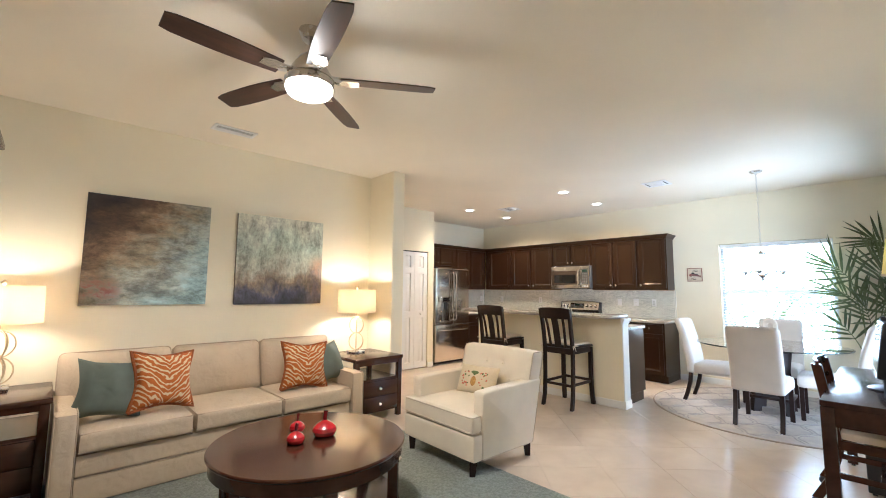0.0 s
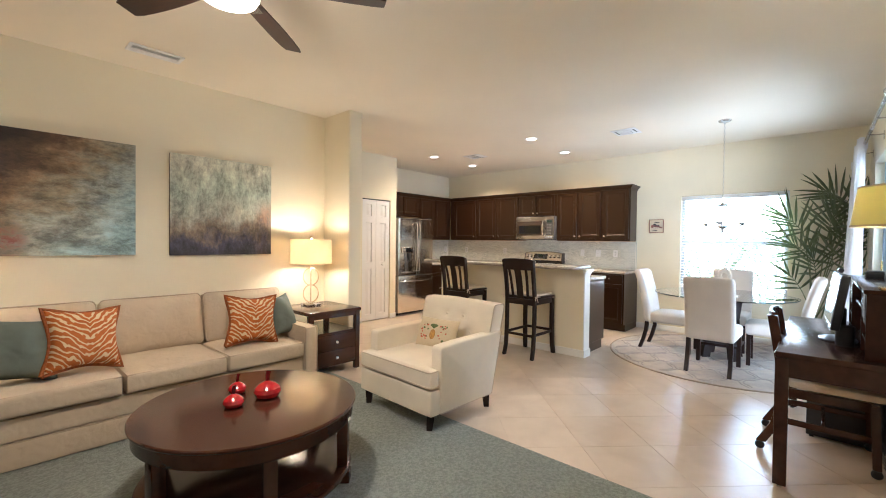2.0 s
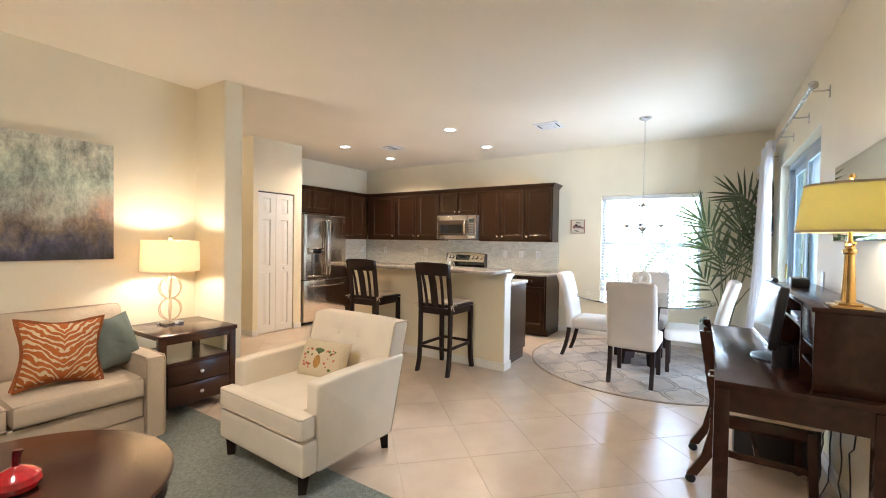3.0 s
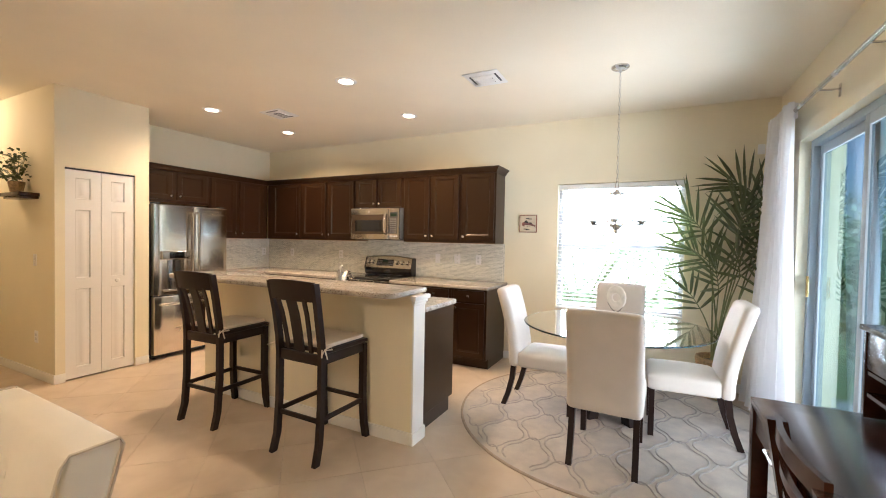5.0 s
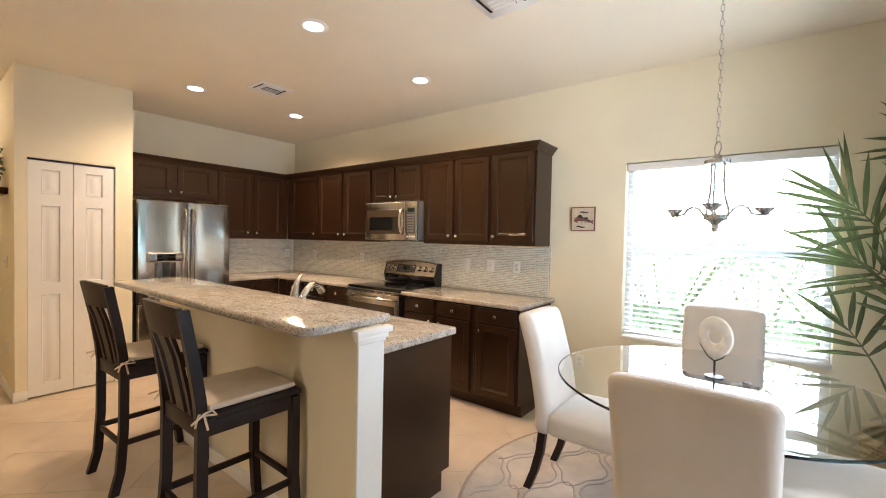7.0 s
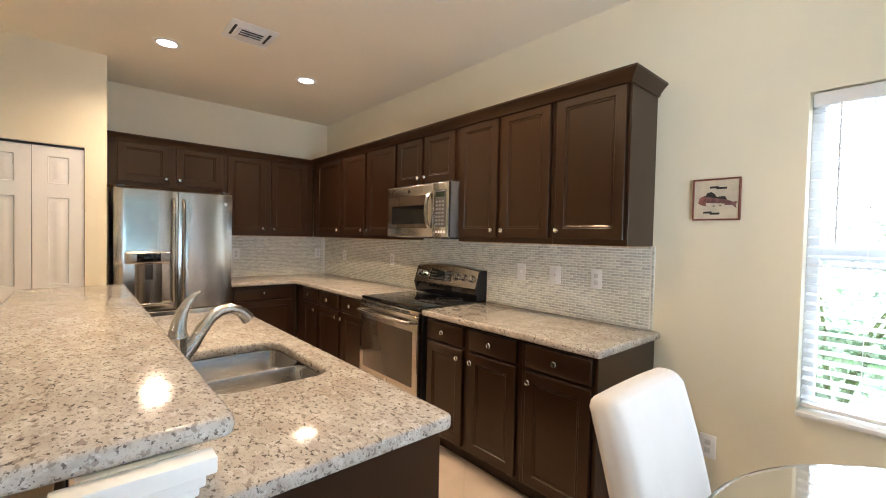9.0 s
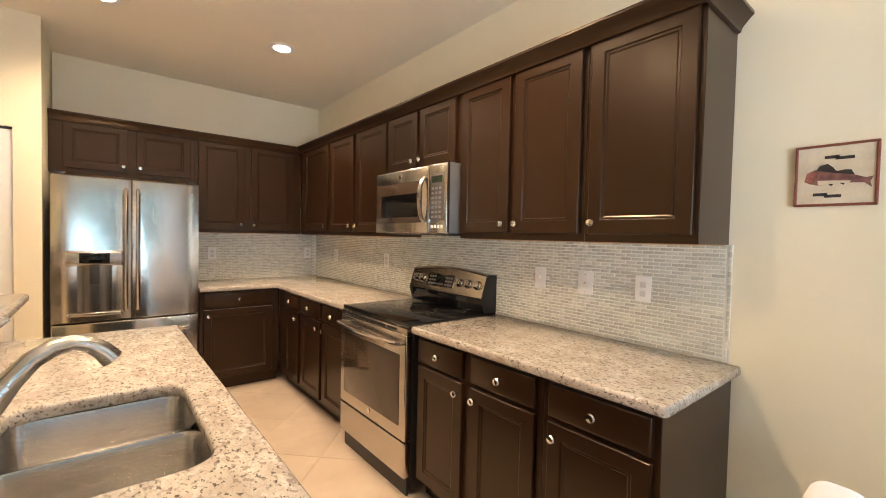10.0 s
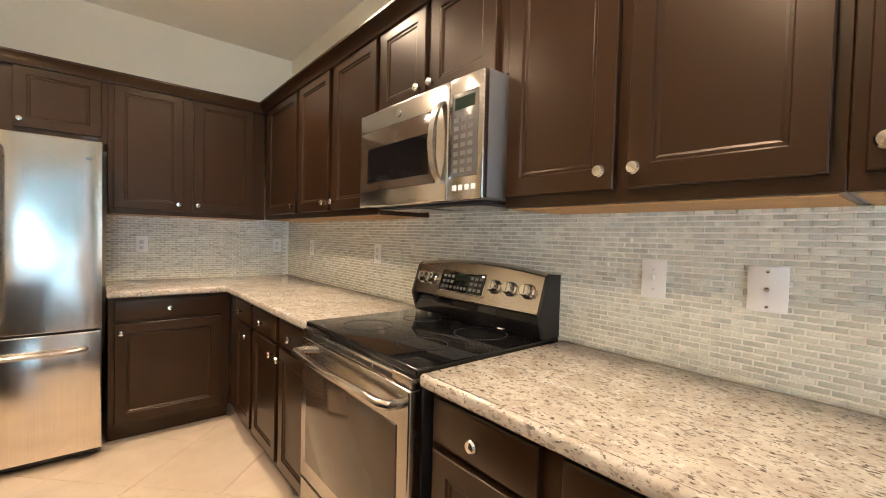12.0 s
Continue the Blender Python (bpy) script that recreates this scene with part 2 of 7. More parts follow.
def glow(name, color, strength):
    m = bpy.data.materials.new(name)
    m.use_nodes = True
    b = bsdf(m)
    b.inputs["Base Color"].default_value = (*color, 1)
    b.inputs["Emission Color"].default_value = (*color, 1)
    b.inputs["Emission Strength"].default_value = strength
    return m


FANGLASS = glow("lit_opal_glass", (1.0, 0.86, 0.64), 9.0)
CANGLASS = glow("lit_can_lens", (1.0, 0.86, 0.66), 9.0)


def shade_cloth(name, color, weight):
    """Woven cloth that lets part of the bulb's light through."""
    m = bpy.data.materials.new(name)
    m.use_nodes = True
    nt = m.node_tree
    b = bsdf(m)
    b.inputs["Base Color"].default_value, b.inputs["Roughness"].default_value = (*color, 1), 0.9
    w = nt.nodes.new("ShaderNodeTexNoise")
    w.inputs["Scale"].default_value = 300
    bp = nt.nodes.new("ShaderNodeBump")
    bp.inputs["Distance"].default_value = 0.0008
    nt.links.new(w.outputs[0], bp.inputs["Height"])
    nt.links.new(bp.outputs[0], b.inputs["Normal"])
    t = nt.nodes.new("ShaderNodeBsdfTranslucent")
    t.inputs[0].default_value = (*color, 1)
    mx = nt.nodes.new("ShaderNodeMixShader")
    mx.inputs[0].default_value = weight
    nt.links.new(b.outputs[0], mx.inputs[1])
    nt.links.new(t.outputs[0], mx.inputs[2])
    nt.links.new(mx.outputs[0], nt.nodes["Material Output"].inputs[0])
    return m


SHADE = shade_cloth("ivory_shade", (0.86, 0.74, 0.54), 0.55)
YSHADE = shade_cloth("mustard_shade", (0.58, 0.52, 0.24), 0.4)
SHEER = shade_cloth("white_curtain", (0.82, 0.82, 0.84), 0.2)
BLIND = shade_cloth("white_blind_slat", (0.88, 0.88, 0.88), 0.55)
SASH = material("white_vinyl_sash", (0.70, 0.71, 0.73), 0.4, var=0.03, scale=8, bump=0.0)


def glass(name, color=(1, 1, 1), rough=0.0, ior=1.45):
    m = bpy.data.materials.new(name)
    m.use_nodes = True
    b = bsdf(m)
    b.inputs["Base Color"].default_value = (*color, 1)
    b.inputs["Transmission Weight"].default_value = 1.0
    b.inputs["Roughness"].default_value, b.inputs["IOR"].default_value = rough, ior
    return m


PANE = glass("window_glass", (0.96, 1.0, 0.99))
SLIDEPANE = glass("tinted_slider_glass", (0.20, 0.31, 0.38))
TABLEGLASS = glass("table_glass", (0.965, 0.99, 0.98), 0.0, 1.5)
TABLEEDGE = glass("table_glass_edge", (0.55, 0.85, 0.88), 0.05, 1.5)


def granite():
    m = material("speckled_granite", (0.54, 0.49, 0.42), 0.12, var=0.10, scale=9, fine=60, bump=0.0, rough_var=0.03, spec=0.28, color2=(0.43, 0.385, 0.325))
    nt = m.node_tree
    b = bsdf(m)
    base = b.inputs["Base Color"].links[0].from_socket
    tc = nt.nodes.new("ShaderNodeTexCoord")
    for scale, lo, hi, col, amount in ((15, 0.46, 0.66, (0.37, 0.31, 0.25), 0.65), (48, 0.55, 0.66, (0.66, 0.63, 0.58), 0.5), (78, 0.585, 0.63, (0.20, 0.165, 0.135), 0.7),
                                       (120, 0.60, 0.64, (0.06, 0.050, 0.044), 0.8), (190, 0.55, 0.64, (0.31, 0.27, 0.23), 0.65)):
        mp = nt.nodes.new("ShaderNodeMapping")
        mp.inputs["Rotation"].default_value = (0.3, 0.2, 0.6)
        mp.inputs["Scale"].default_value = (1.0, 0.62, 1.0)
        mp.inputs["Location"].default_value = (scale, 2 * scale, 0)
        n = nt.nodes.new("ShaderNodeTexNoise")
        n.inputs["Scale"].default_value, n.inputs["Detail"].default_value = scale, 3
        r = nt.nodes.new("ShaderNodeMapRange")
        r.inputs["From Min"].default_value, r.inputs["From Max"].default_value = lo, hi
        r.inputs["To Max"].default_value = amount
        mix = nt.nodes.new("ShaderNodeMix")
        mix.data_type = "RGBA"
        mix.inputs[7].default_value = (*col, 1)
        nt.links.new(tc.outputs["Object"], mp.inputs[0])
        nt.links.new(mp.outputs[0], n.inputs["Vector"])
        nt.links.new(n.outputs[0], r.inputs[0])
        nt.links.new(r.outputs[0], mix.inputs[0])
        nt.links.new(base, mix.inputs[6])
        base = mix.outputs[2]
    nt.links.new(base, b.inputs["Base Color"])
    return m


GRANITE = granite()
add_warp(SOFA, (16, 16, 16), 0.007)
add_warp(TEAL, (9, 9, 9), 0.010)


# ---- mesh helpers ----
def ring_faces(bm, a, b):
    n = len(a)
    for i in range(n):
        bm.faces.new((a[i], a[(i + 1) % n], b[(i + 1) % n], b[i]))


def box(bm, x0, x1, y0, y1, z0, z1, bevel=0.0, seg=2):
    r = bmesh.ops.create_cube(bm, size=1.0)
    bmesh.ops.scale(bm, vec=(x1 - x0, y1 - y0, z1 - z0), verts=r["verts"])
    bmesh.ops.translate(bm, vec=((x0 + x1) / 2, (y0 + y1) / 2, (z0 + z1) / 2), verts=r["verts"])
    if bevel > 0:
        edges = list({e for v in r["verts"] for e in v.link_edges})
        bmesh.ops.bevel(bm, geom=edges, offset=bevel, segments=seg, affect="EDGES", profile=0.5)
    return bm


def newbox(x0, x1, y0, y1, z0, z1, bevel=0.0, seg=2):
    return box(bmesh.new(), x0, x1, y0, y1, z0, z1, bevel, seg)


def tube(bm, pts, r, seg=10, r_end=None):
    """A round bar along points; r may taper to r_end."""
    pts = [Vector(p) for p in pts]
    rings, up = [], None
    for i, p in enumerate(pts):
        d = (pts[min(i + 1, len(pts) - 1)] - pts[max(i - 1, 0)]).normalized()
        if up is None:
            up = Vector((0, 0, 1)) if abs(d.z) < 0.9 else Vector((1, 0, 0))
        side = d.cross(up).normalized()
        up = side.cross(d).normalized()
        k = r if r_end is None else r + (r_end - r) * i / (len(pts) - 1)
        rings.append([bm.verts.new(p + side * (k * math.cos(a)) + up * (k * math.sin(a))) for a in (2 * math.pi * j / seg for j in range(seg))])
    for a, b in zip(rings, rings[1:]):
        ring_faces(bm, a, b)
    bm.faces.new(rings[0][::-1])
    bm.faces.new(rings[-1])
    return bm


def bar_sq(bm, pts, a, b):
    """A bar with a rectangular section 2a by 2b (along x and y) swept through points."""
    rings = [[bm.verts.new((x + sx * a, y + sy * b, z)) for sx, sy in ((-1, -1), (1, -1), (1, 1), (-1, 1))] for x, y, z in pts]
    for p, q in zip(rings, rings[1:]):
        ring_faces(bm, p, q)
    bm.faces.new(rings[0][::-1])
    bm.faces.new(rings[-1])
    return bm


def lathe(bm, profile, seg=32, cx=0.0, cy=0.0, cz=0.0, sx=1.0, sy=1.0):
    """Turns a profile of (radius, height) round the z axis."""
    rings = []
    for r, z in profile:
        rings.append([bm.verts.new((cx + sx * r * math.cos(2 * math.pi * j / seg), cy + sy * r * math.sin(2 * math.pi * j / seg), cz + z)) for j in range(seg)])
    for a, b in zip(rings, rings[1:]):
        ring_faces(bm, a, b)
    open_a, open_b = profile[0][0] > 1e-4, profile[-1][0] > 1e-4
    if open_a and open_b and len(profile) > 2:
        if profile[0] != profile[-1]:
            ring_faces(bm, rings[-1], rings[0])
        return bm
    if open_a:
        bm.faces.new(rings[0][::-1])
    if open_b:
        bm.faces.new(rings[-1])
    return bm


def panel(bm, x0, x1, z0, z1, yf, yb, steps):
    """A slab whose front face (y = yf) steps inwards: steps of (inset, depth)."""
    def ring(i, y):
        return [bm.verts.new(p) for p in ((x0 + i, y, z0 + i), (x1 - i, y, z0 + i), (x1 - i, y, z1 - i), (x0 + i, y, z1 - i))]
    e = 0.003
    rings = [ring(0, yb), ring(0, yf + e), ring(e, yf)]
    i, y = e, yf
    for inset, depth in steps:
        i += inset
        y += depth
        rings.append(ring(i, y))
    for a, b in zip(rings, rings[1:]):
        ring_faces(bm, a, b)
    bm.faces.new(rings[-1])
    bm.faces.new(rings[0][::-1])
    return bm


def cushion(bm, w, d, h, n=14, puff=2.6, m=None, pinch=0.0):
    """A stuffed pad, w by d by h, centred, with rounded edges; pinch draws the middles of the sides in, as on a scatter cushion."""
    verts = []
    for side in (1, -1):
        g = []
        for i in range(n + 1):
            row = []
            for j in range(n + 1):
                u, v = 2 * i / n - 1, 2 * j / n - 1
                t = max(0.0, (1 - abs(u) ** puff) * (1 - abs(v) ** puff)) ** 0.5
                k = 1 - pinch * (1 - min(abs(u), abs(v)) ** 2) * max(abs(u), abs(v)) ** 4
                row.append(bm.verts.new((u * w / 2 * k, v * d / 2 * k, side * h / 2 * t)))
            g.append(row)
        verts += [v for row in g for v in row]
        for i in range(n):
            for j in range(n):
                f = (g[i][j], g[i + 1][j], g[i + 1][j + 1], g[i][j + 1])
                bm.faces.new(f if side > 0 else f[::-1])
    bmesh.ops.remove_doubles(bm, verts=verts, dist=0.0004)
    if m is not None:
        live = [v for v in verts if v.is_valid]
        bmesh.ops.transform(bm, matrix=m, verts=live)
    return bm


def pad(bm, x0, x1, y0, y1, z0, z1, r=0.05, crown=0.0, n=8):
    """An upholstered block with soft edges and a slightly domed top."""
    nb = bmesh.new()
    box(nb, x0, x1, y0, y1, z0, z1)
    bmesh.ops.subdivide_edges(nb, edges=nb.edges[:], cuts=n, use_grid_fill=True)
    c = Vector(((x0 + x1) / 2, (y0 + y1) / 2, (z0 + z1) / 2))
    hx, hy, hz = (x1 - x0) / 2, (y1 - y0) / 2, (z1 - z0) / 2
    for v in nb.verts:
        p = v.co - c
        q = Vector((max(-hx + r, min(hx - r, p.x)), max(-hy + r, min(hy - r, p.y)), max(-hz + r, min(hz - r, p.z))))
        d = p - q
        if d.length > 1e-6:
            p = q + d.normalized() * r
        u, w = p.x / hx, p.y / hy
        if p.z > 0:
            p.z += crown * (1 - u * u) * (1 - w * w)
        v.co = c + p
    me = bpy.data.meshes.new("tmp")
    nb.to_mesh(me)
    bm.from_mesh(me)
    nb.free()
    bpy.data.meshes.remove(me)
    return bm


def finish(ob_name, bm, mat, smooth=True):
    bmesh.ops.recalc_face_normals(bm, faces=bm.faces[:])
    me = bpy.data.meshes.new(ob_name)
    bm.to_mesh(me)
    bm.free()
    if mat is not None:
        me.materials.append(mat)
    if smooth:
        me.polygons.foreach_set("use_smooth", [True] * len(me.polygons))
        me.set_sharp_from_angle(angle=radians(32))
    return me


def part(name, bm, mat, parent, label="", m=None, smooth=True):
    ob = new(name, finish(name, bm, mat, smooth))
    ob.parent = parent
    if m is not None:
        ob.matrix_basis = m
    return tagged(ob, label)


def solid(name, bm, mat, label, category, group="", kind="", m=None, smooth=True):
    """A thing that is one mesh."""
    ob = new(name, finish(name, bm, mat, smooth))
    if m is not None:
        ob.matrix_basis = m
    return tagged(ob, label, category, group, kind)


def thing(name, m, label, category, group="", kind=""):
    ob = new(name)
    ob.empty_display_size = 0.1
    ob.matrix_basis = m
    return tagged(ob, label, category, group, kind)


# ---- the large structure ----
CH = 2.77            # ceiling height
XE, YS, YN = 8.025, 0.26, 5.06   # window wall, slider wall, sofa wall
YK = 6.885           # kitchen back wall
XW = -2.2            # wall behind the camera


def structure(name, boxes, mat, label, category):
    bm = bmesh.new()
    for b in boxes:
        box(bm, *b)
    return solid(name, bm, mat, label, category, kind="structure")


WY0, WY1, WZ0, WZ1 = 0.99, 2.245, 0.655, 2.055      # window opening
SX0, SX1, SZ1 = 5.50, 7.44, 2.23                    # slider opening
structure("wall_east", [(XE, XE + 0.2, -0.2, WY0, 0, CH), (XE, XE + 0.2, WY1, YK + 0.2, 0, CH),
                        (XE, XE + 0.2, WY0, WY1, 0, WZ0), (XE, XE + 0.2, WY0, WY1, WZ1, CH)], WALL, "cream painted wall with the dining window", "wall")
structure("wall_south", [(XW, SX0, YS - 0.2, YS, 0, CH), (SX1, XE, YS - 0.2, YS, 0, CH), (SX0, SX1, YS - 0.2, YS, SZ1, CH)], WALL,
          "cream painted wall with the sliding door", "wall")
structure("wall_north_living", [(XW, 3.71, YN, YN + 0.12, 0, CH)], WALL, "cream painted wall behind the sofa", "wall")
structure("wall_kitchen_back", [(5.835, XE, YK, YK + 0.2, 0, CH)], WALL, "cream painted wall behind the kitchen cabinets", "wall")
structure("wall_west", [(XW - 0.2, XW, YS - 0.2, YN + 0.12, 0, CH)], WALL, "plain cream painted wall", "wall")
structure("wall_hall_end", [(3.6, 5.2, 8.6, 8.8, 0, CH)], WALL, "plain cream wall at the end of the hall", "wall")


def stub_wall():
    """The hall's wall, whose end shows with rounded corner beads."""
    bm = newbox(3.71, 3.885, 4.565, 8.6, 0, CH)
    ed = [e for e in bm.edges if abs(e.verts[0].co.z - e.verts[1].co.z) > 1 and e.verts[0].co.y < 5]
    bmesh.ops.bevel(bm, geom=ed, offset=0.02, segments=5, affect="EDGES", profile=0.5)
    solid("wall_stub", bm, WALL, "cream painted wall end with rounded corners", "wall", kind="structure")


stub_wall()
PX0, PX1, PY, PDX0, PDX1, PDZ = 5.03, 5.83, 6.175, 5.105, 5.695, 2.025
structure("wall_pantry", [(PX0, PDX0, PY, PY + 0.11, 0, CH), (PDX1, PX1, PY, PY + 0.11, 0, CH), (PDX0, PDX1, PY, PY + 0.11, PDZ, CH),
                          (PX0, PX0 + 0.0001, PY + 0.109, PY + 0.11, 0, 0.001)], WALL,
          "cream painted wall around the pantry door", "wall")
structure("wall_pantry_side", [(PX0, PX0 + 0.11, PY + 0.11, 8.6, 0, CH)], WALL, "cream painted hall side of the pantry", "wall")
structure("wall_pantry_return", [(PX1 - 0.09, PX1, PY + 0.11, YK + 0.2, 0, CH)], WALL, "cream painted return beside the refrigerator", "wall")
structure("ceiling", [(XW - 0.2, XE + 0.2, YS - 0.2, YK + 0.2, CH, CH + 0.15), (3.6, 5.2, YK + 0.2, 8.8, CH, CH + 0.15)], CEIL, "cream textured ceiling", "ceiling")
tagged(structure("floor", [(XW, XE, -0.1, 8.6, -0.10, -0.003)], GROUT, "diagonal beige porcelain tile floor", "floor"))

# baseboards
BB = bmesh.new()
for b in ((XW, 3.71, YN - 0.014, YN), (3.885, 3.899, 4.59, 8.6), (3.696, 3.71, 4.59, YN - 0.014), (3.735, 3.86, 4.551, 4.565), (PX0 - 0.014, PX0, PY, 8.6),
          (PX0 - 0.014, PDX0 - 0.002, PY - 0.014, PY), (PDX1 + 0.002, PX1, PY - 0.014, PY), (XE - 0.014, XE, YS + 0.014, 2.85), (SX1 + 0.002, XE, YS, YS + 0.014),
          (XW, SX0 - 0.002, YS, YS + 0.014)):
    box(BB, *b, 0, 0.085, 0.004)
solid("baseboard", BB, TRIM, "low white painted baseboard", "baseboard", kind="structure")


# ---- pantry door ----
def pantry_door():
    d = thing("door_1", pose(PDX0, PY + 0.02, 0.012), "white bifold pantry door with raised panels, closed", "door", kind="structure")
    w = (PDX1 - PDX0 - 0.012) / 2
    h = PDZ - 0.03
    for k in range(2):
        x0 = 0.004 + k * (w + 0.004)
        bm = bmesh.new()
        st, mid = 0.085, [(0.10, 0.86), (0.96, 1.62), (1.72, h - 0.07)]
        box(bm, x0, x0 + st, 0, 0.03, 0, h)
        box(bm, x0 + w - st, x0 + w, 0, 0.03, 0, h)
        zs = [0] + [z for p in mid for z in p] + [h]
        for a, b in zip(zs[0::2], zs[1::2]):
            box(bm, x0 + st, x0 + w - st, 0, 0.03, a, b)
        for a, b in mid:
            panel(bm, x0 + st, x0 + w - st, a, b, 0.003, 0.028, [(0.004, 0.010), (0.014, 0.0), (0.020, -0.009)])
        leaf = part("door_leaf", bm, DOOR, d)
        if k == 1:
            part("knob", lathe(bmesh.new(), [(0.008, 0), (0.009, 0.018), (0.019, 0.026), (0.021, 0.036), (0.014, 0.044), (0.0001, 0.046)], 18), DOOR, leaf, "white round knob",
                 pose(x0 + w * 0.42, 0, 0.92, 90))
    tr = newbox(PDX0, PDX1, PY + 0.012, PY + 0.05, PDZ - 0.016, PDZ - 0.002)
    solid("door_track", tr, DARKGREY, "dark metal bifold door track", "door track", kind="structure")
    # Black sheet behind the leaves stands in for the shade inside the pantry.
    structure("pantry_dark_sheet", [(PDX0 - 0.03, PDX1 + 0.02, PY + 0.105, PY + 0.115, 0, PDZ + 0.05)], BLACK, "black sheet for the shade inside the pantry", "closet")


pantry_door()


# ---- window ----
def window():
    w = thing("window_1", pose(XE, (WY0 + WY1) / 2, WZ0), "white single-hung window, sunlit garden beyond", "window", kind="structure")
    hw, h = (WY1 - WY0) / 2, WZ1 - WZ0
    bm = bmesh.new()
    for b in ((0.09, 0.16, -hw, -hw + 0.045, 0, h), (0.09, 0.16, hw - 0.045, hw, 0, h), (0.09, 0.16, -hw + 0.045, hw - 0.045, 0, 0.05),
              (0.09, 0.16, -hw + 0.045, hw - 0.045, h - 0.05, h), (0.10, 0.15, -hw + 0.045, hw - 0.045, h * 0.5 - 0.025, h * 0.5 + 0.03)):
        box(bm, *b, 0.004)
    part("window_frame", bm, SASH, w)
    part("window_sill", newbox(-0.025, 0.088, -hw + 0.001, hw - 0.001, 0.001, 0.022, 0.006), TRIM, w)
    for a, b in ((0.05, h * 0.5 - 0.025), (h * 0.5 + 0.03, h - 0.05)):
        p = part("pane", newbox(0.122, 0.128, -hw + 0.045, hw - 0.045, a, b), PANE, w, smooth=False)
        p.visible_shadow = False


window()


def blind():
    hw, h = (WY1 - WY0) / 2 - 0.012, WZ1 - WZ0
    b = thing("window_blind", pose(XE, (WY0 + WY1) / 2, WZ0), "lowered white slatted window blind with open slats", "blind")
    part("headrail", newbox(0.012, 0.066, -hw, hw, h - 0.062, h - 0.006, 0.004), WHITEPL, b)
    part("bottom_rail", newbox(0.02, 0.062, -hw, hw, 0.034, 0.052, 0.004), WHITEPL, b)
    s = bmesh.new()
    box(s, -0.022, 0.022, -hw, hw, -0.0013, 0.0013)
    me = finish("slat", s, BLIND, False)
    n = 31
    for i in range(n):
        o = new("slat", me)
        o.parent = b
        o.matrix_basis = pose(0.041, 0, 0.075 + i * (h - 0.16) / (n - 1), 0, -12, 0)
    for y in (-hw * 0.7, 0.0, hw * 0.7):
        part("cord", tube(bmesh.new(), [(0.041, y, 0.04), (0.041, y, h - 0.03)], 0.0013, 6), WHITEPL, b)
    part("tilt_wand", tube(bmesh.new(), [(0.008, hw - 0.09, h - 0.06), (0.006, hw - 0.09, h - 0.66)], 0.004, 8), WHITEPL, b)


blind()


# ---- sliding door ----
def slider():
    d = thing("door_2", pose(SX0, YS - 0.13, 0), "white aluminium sliding glass door to the lanai", "sliding door", kind="structure")
    w, h = SX1 - SX0, SZ1
    bm = bmesh.new()
    for b in ((0, 0.05, -0.03, 0.06, 0, h), (w - 0.05, w, -0.03, 0.06, 0, h), (0.05, w - 0.05, -0.03, 0.06, h - 0.05, h), (0.05, w - 0.05, -0.03, 0.06, 0, 0.03)):
        box(bm, *b, 0.003)
    part("door_frame", bm, ALU, d)
    for x0, x1, y in ((0.05, w / 2 + 0.04, 0.03), (w / 2 - 0.04, w - 0.05, -0.012)):
        bm = bmesh.new()
        for b in ((x0, x0 + 0.06, y, y + 0.028, 0.03, h - 0.05), (x1 - 0.06, x1, y, y + 0.028, 0.03, h - 0.05), (x0 + 0.06, x1 - 0.06, y, y + 0.028, 0.03, 0.11),
                  (x0 + 0.06, x1 - 0.06, y, y + 0.028, h - 0.12, h - 0.05)):
            box(bm, *b, 0.003)
        leaf = part("door_leaf", bm, ALU, d)
        p = part("pane", newbox(x0 + 0.06, x1 - 0.06, y + 0.011, y + 0.017, 0.11, h - 0.12), SLIDEPANE, leaf, smooth=False)
        p.visible_shadow = False
    part("lock", newbox(w - 0.075, w - 0.045, 0.06, 0.075, 1.02, 1.18, 0.004), BRASS, d, "brass latch")


slider()


# ---- kitchen ----
BEAD = [(0.052, 0.0), (0.004, 0.006), (0.007, 0.0), (0.006, 0.004)]
FLAT = [(0.006, -0.002)]
EAST, NORTH = -90, 0     # turn of a unit that backs on the east wall, or on the north wall


def knob_mesh():
    return finish("knob", lathe(bmesh.new(), [(0.0065, 0), (0.006, 0.012), (0.0075, 0.015), (0.015, 0.019), (0.0165, 0.025), (0.013, 0.031), (0.0001, 0.033)], 20), CHROME)


KNOB = knob_mesh()


def add_knob(parent, x, y, z):
    o = new("knob", KNOB)
    o.parent = parent
    o.matrix_basis = pose(x, y, z, 90)
    return tagged(o, "polished nickel knob")


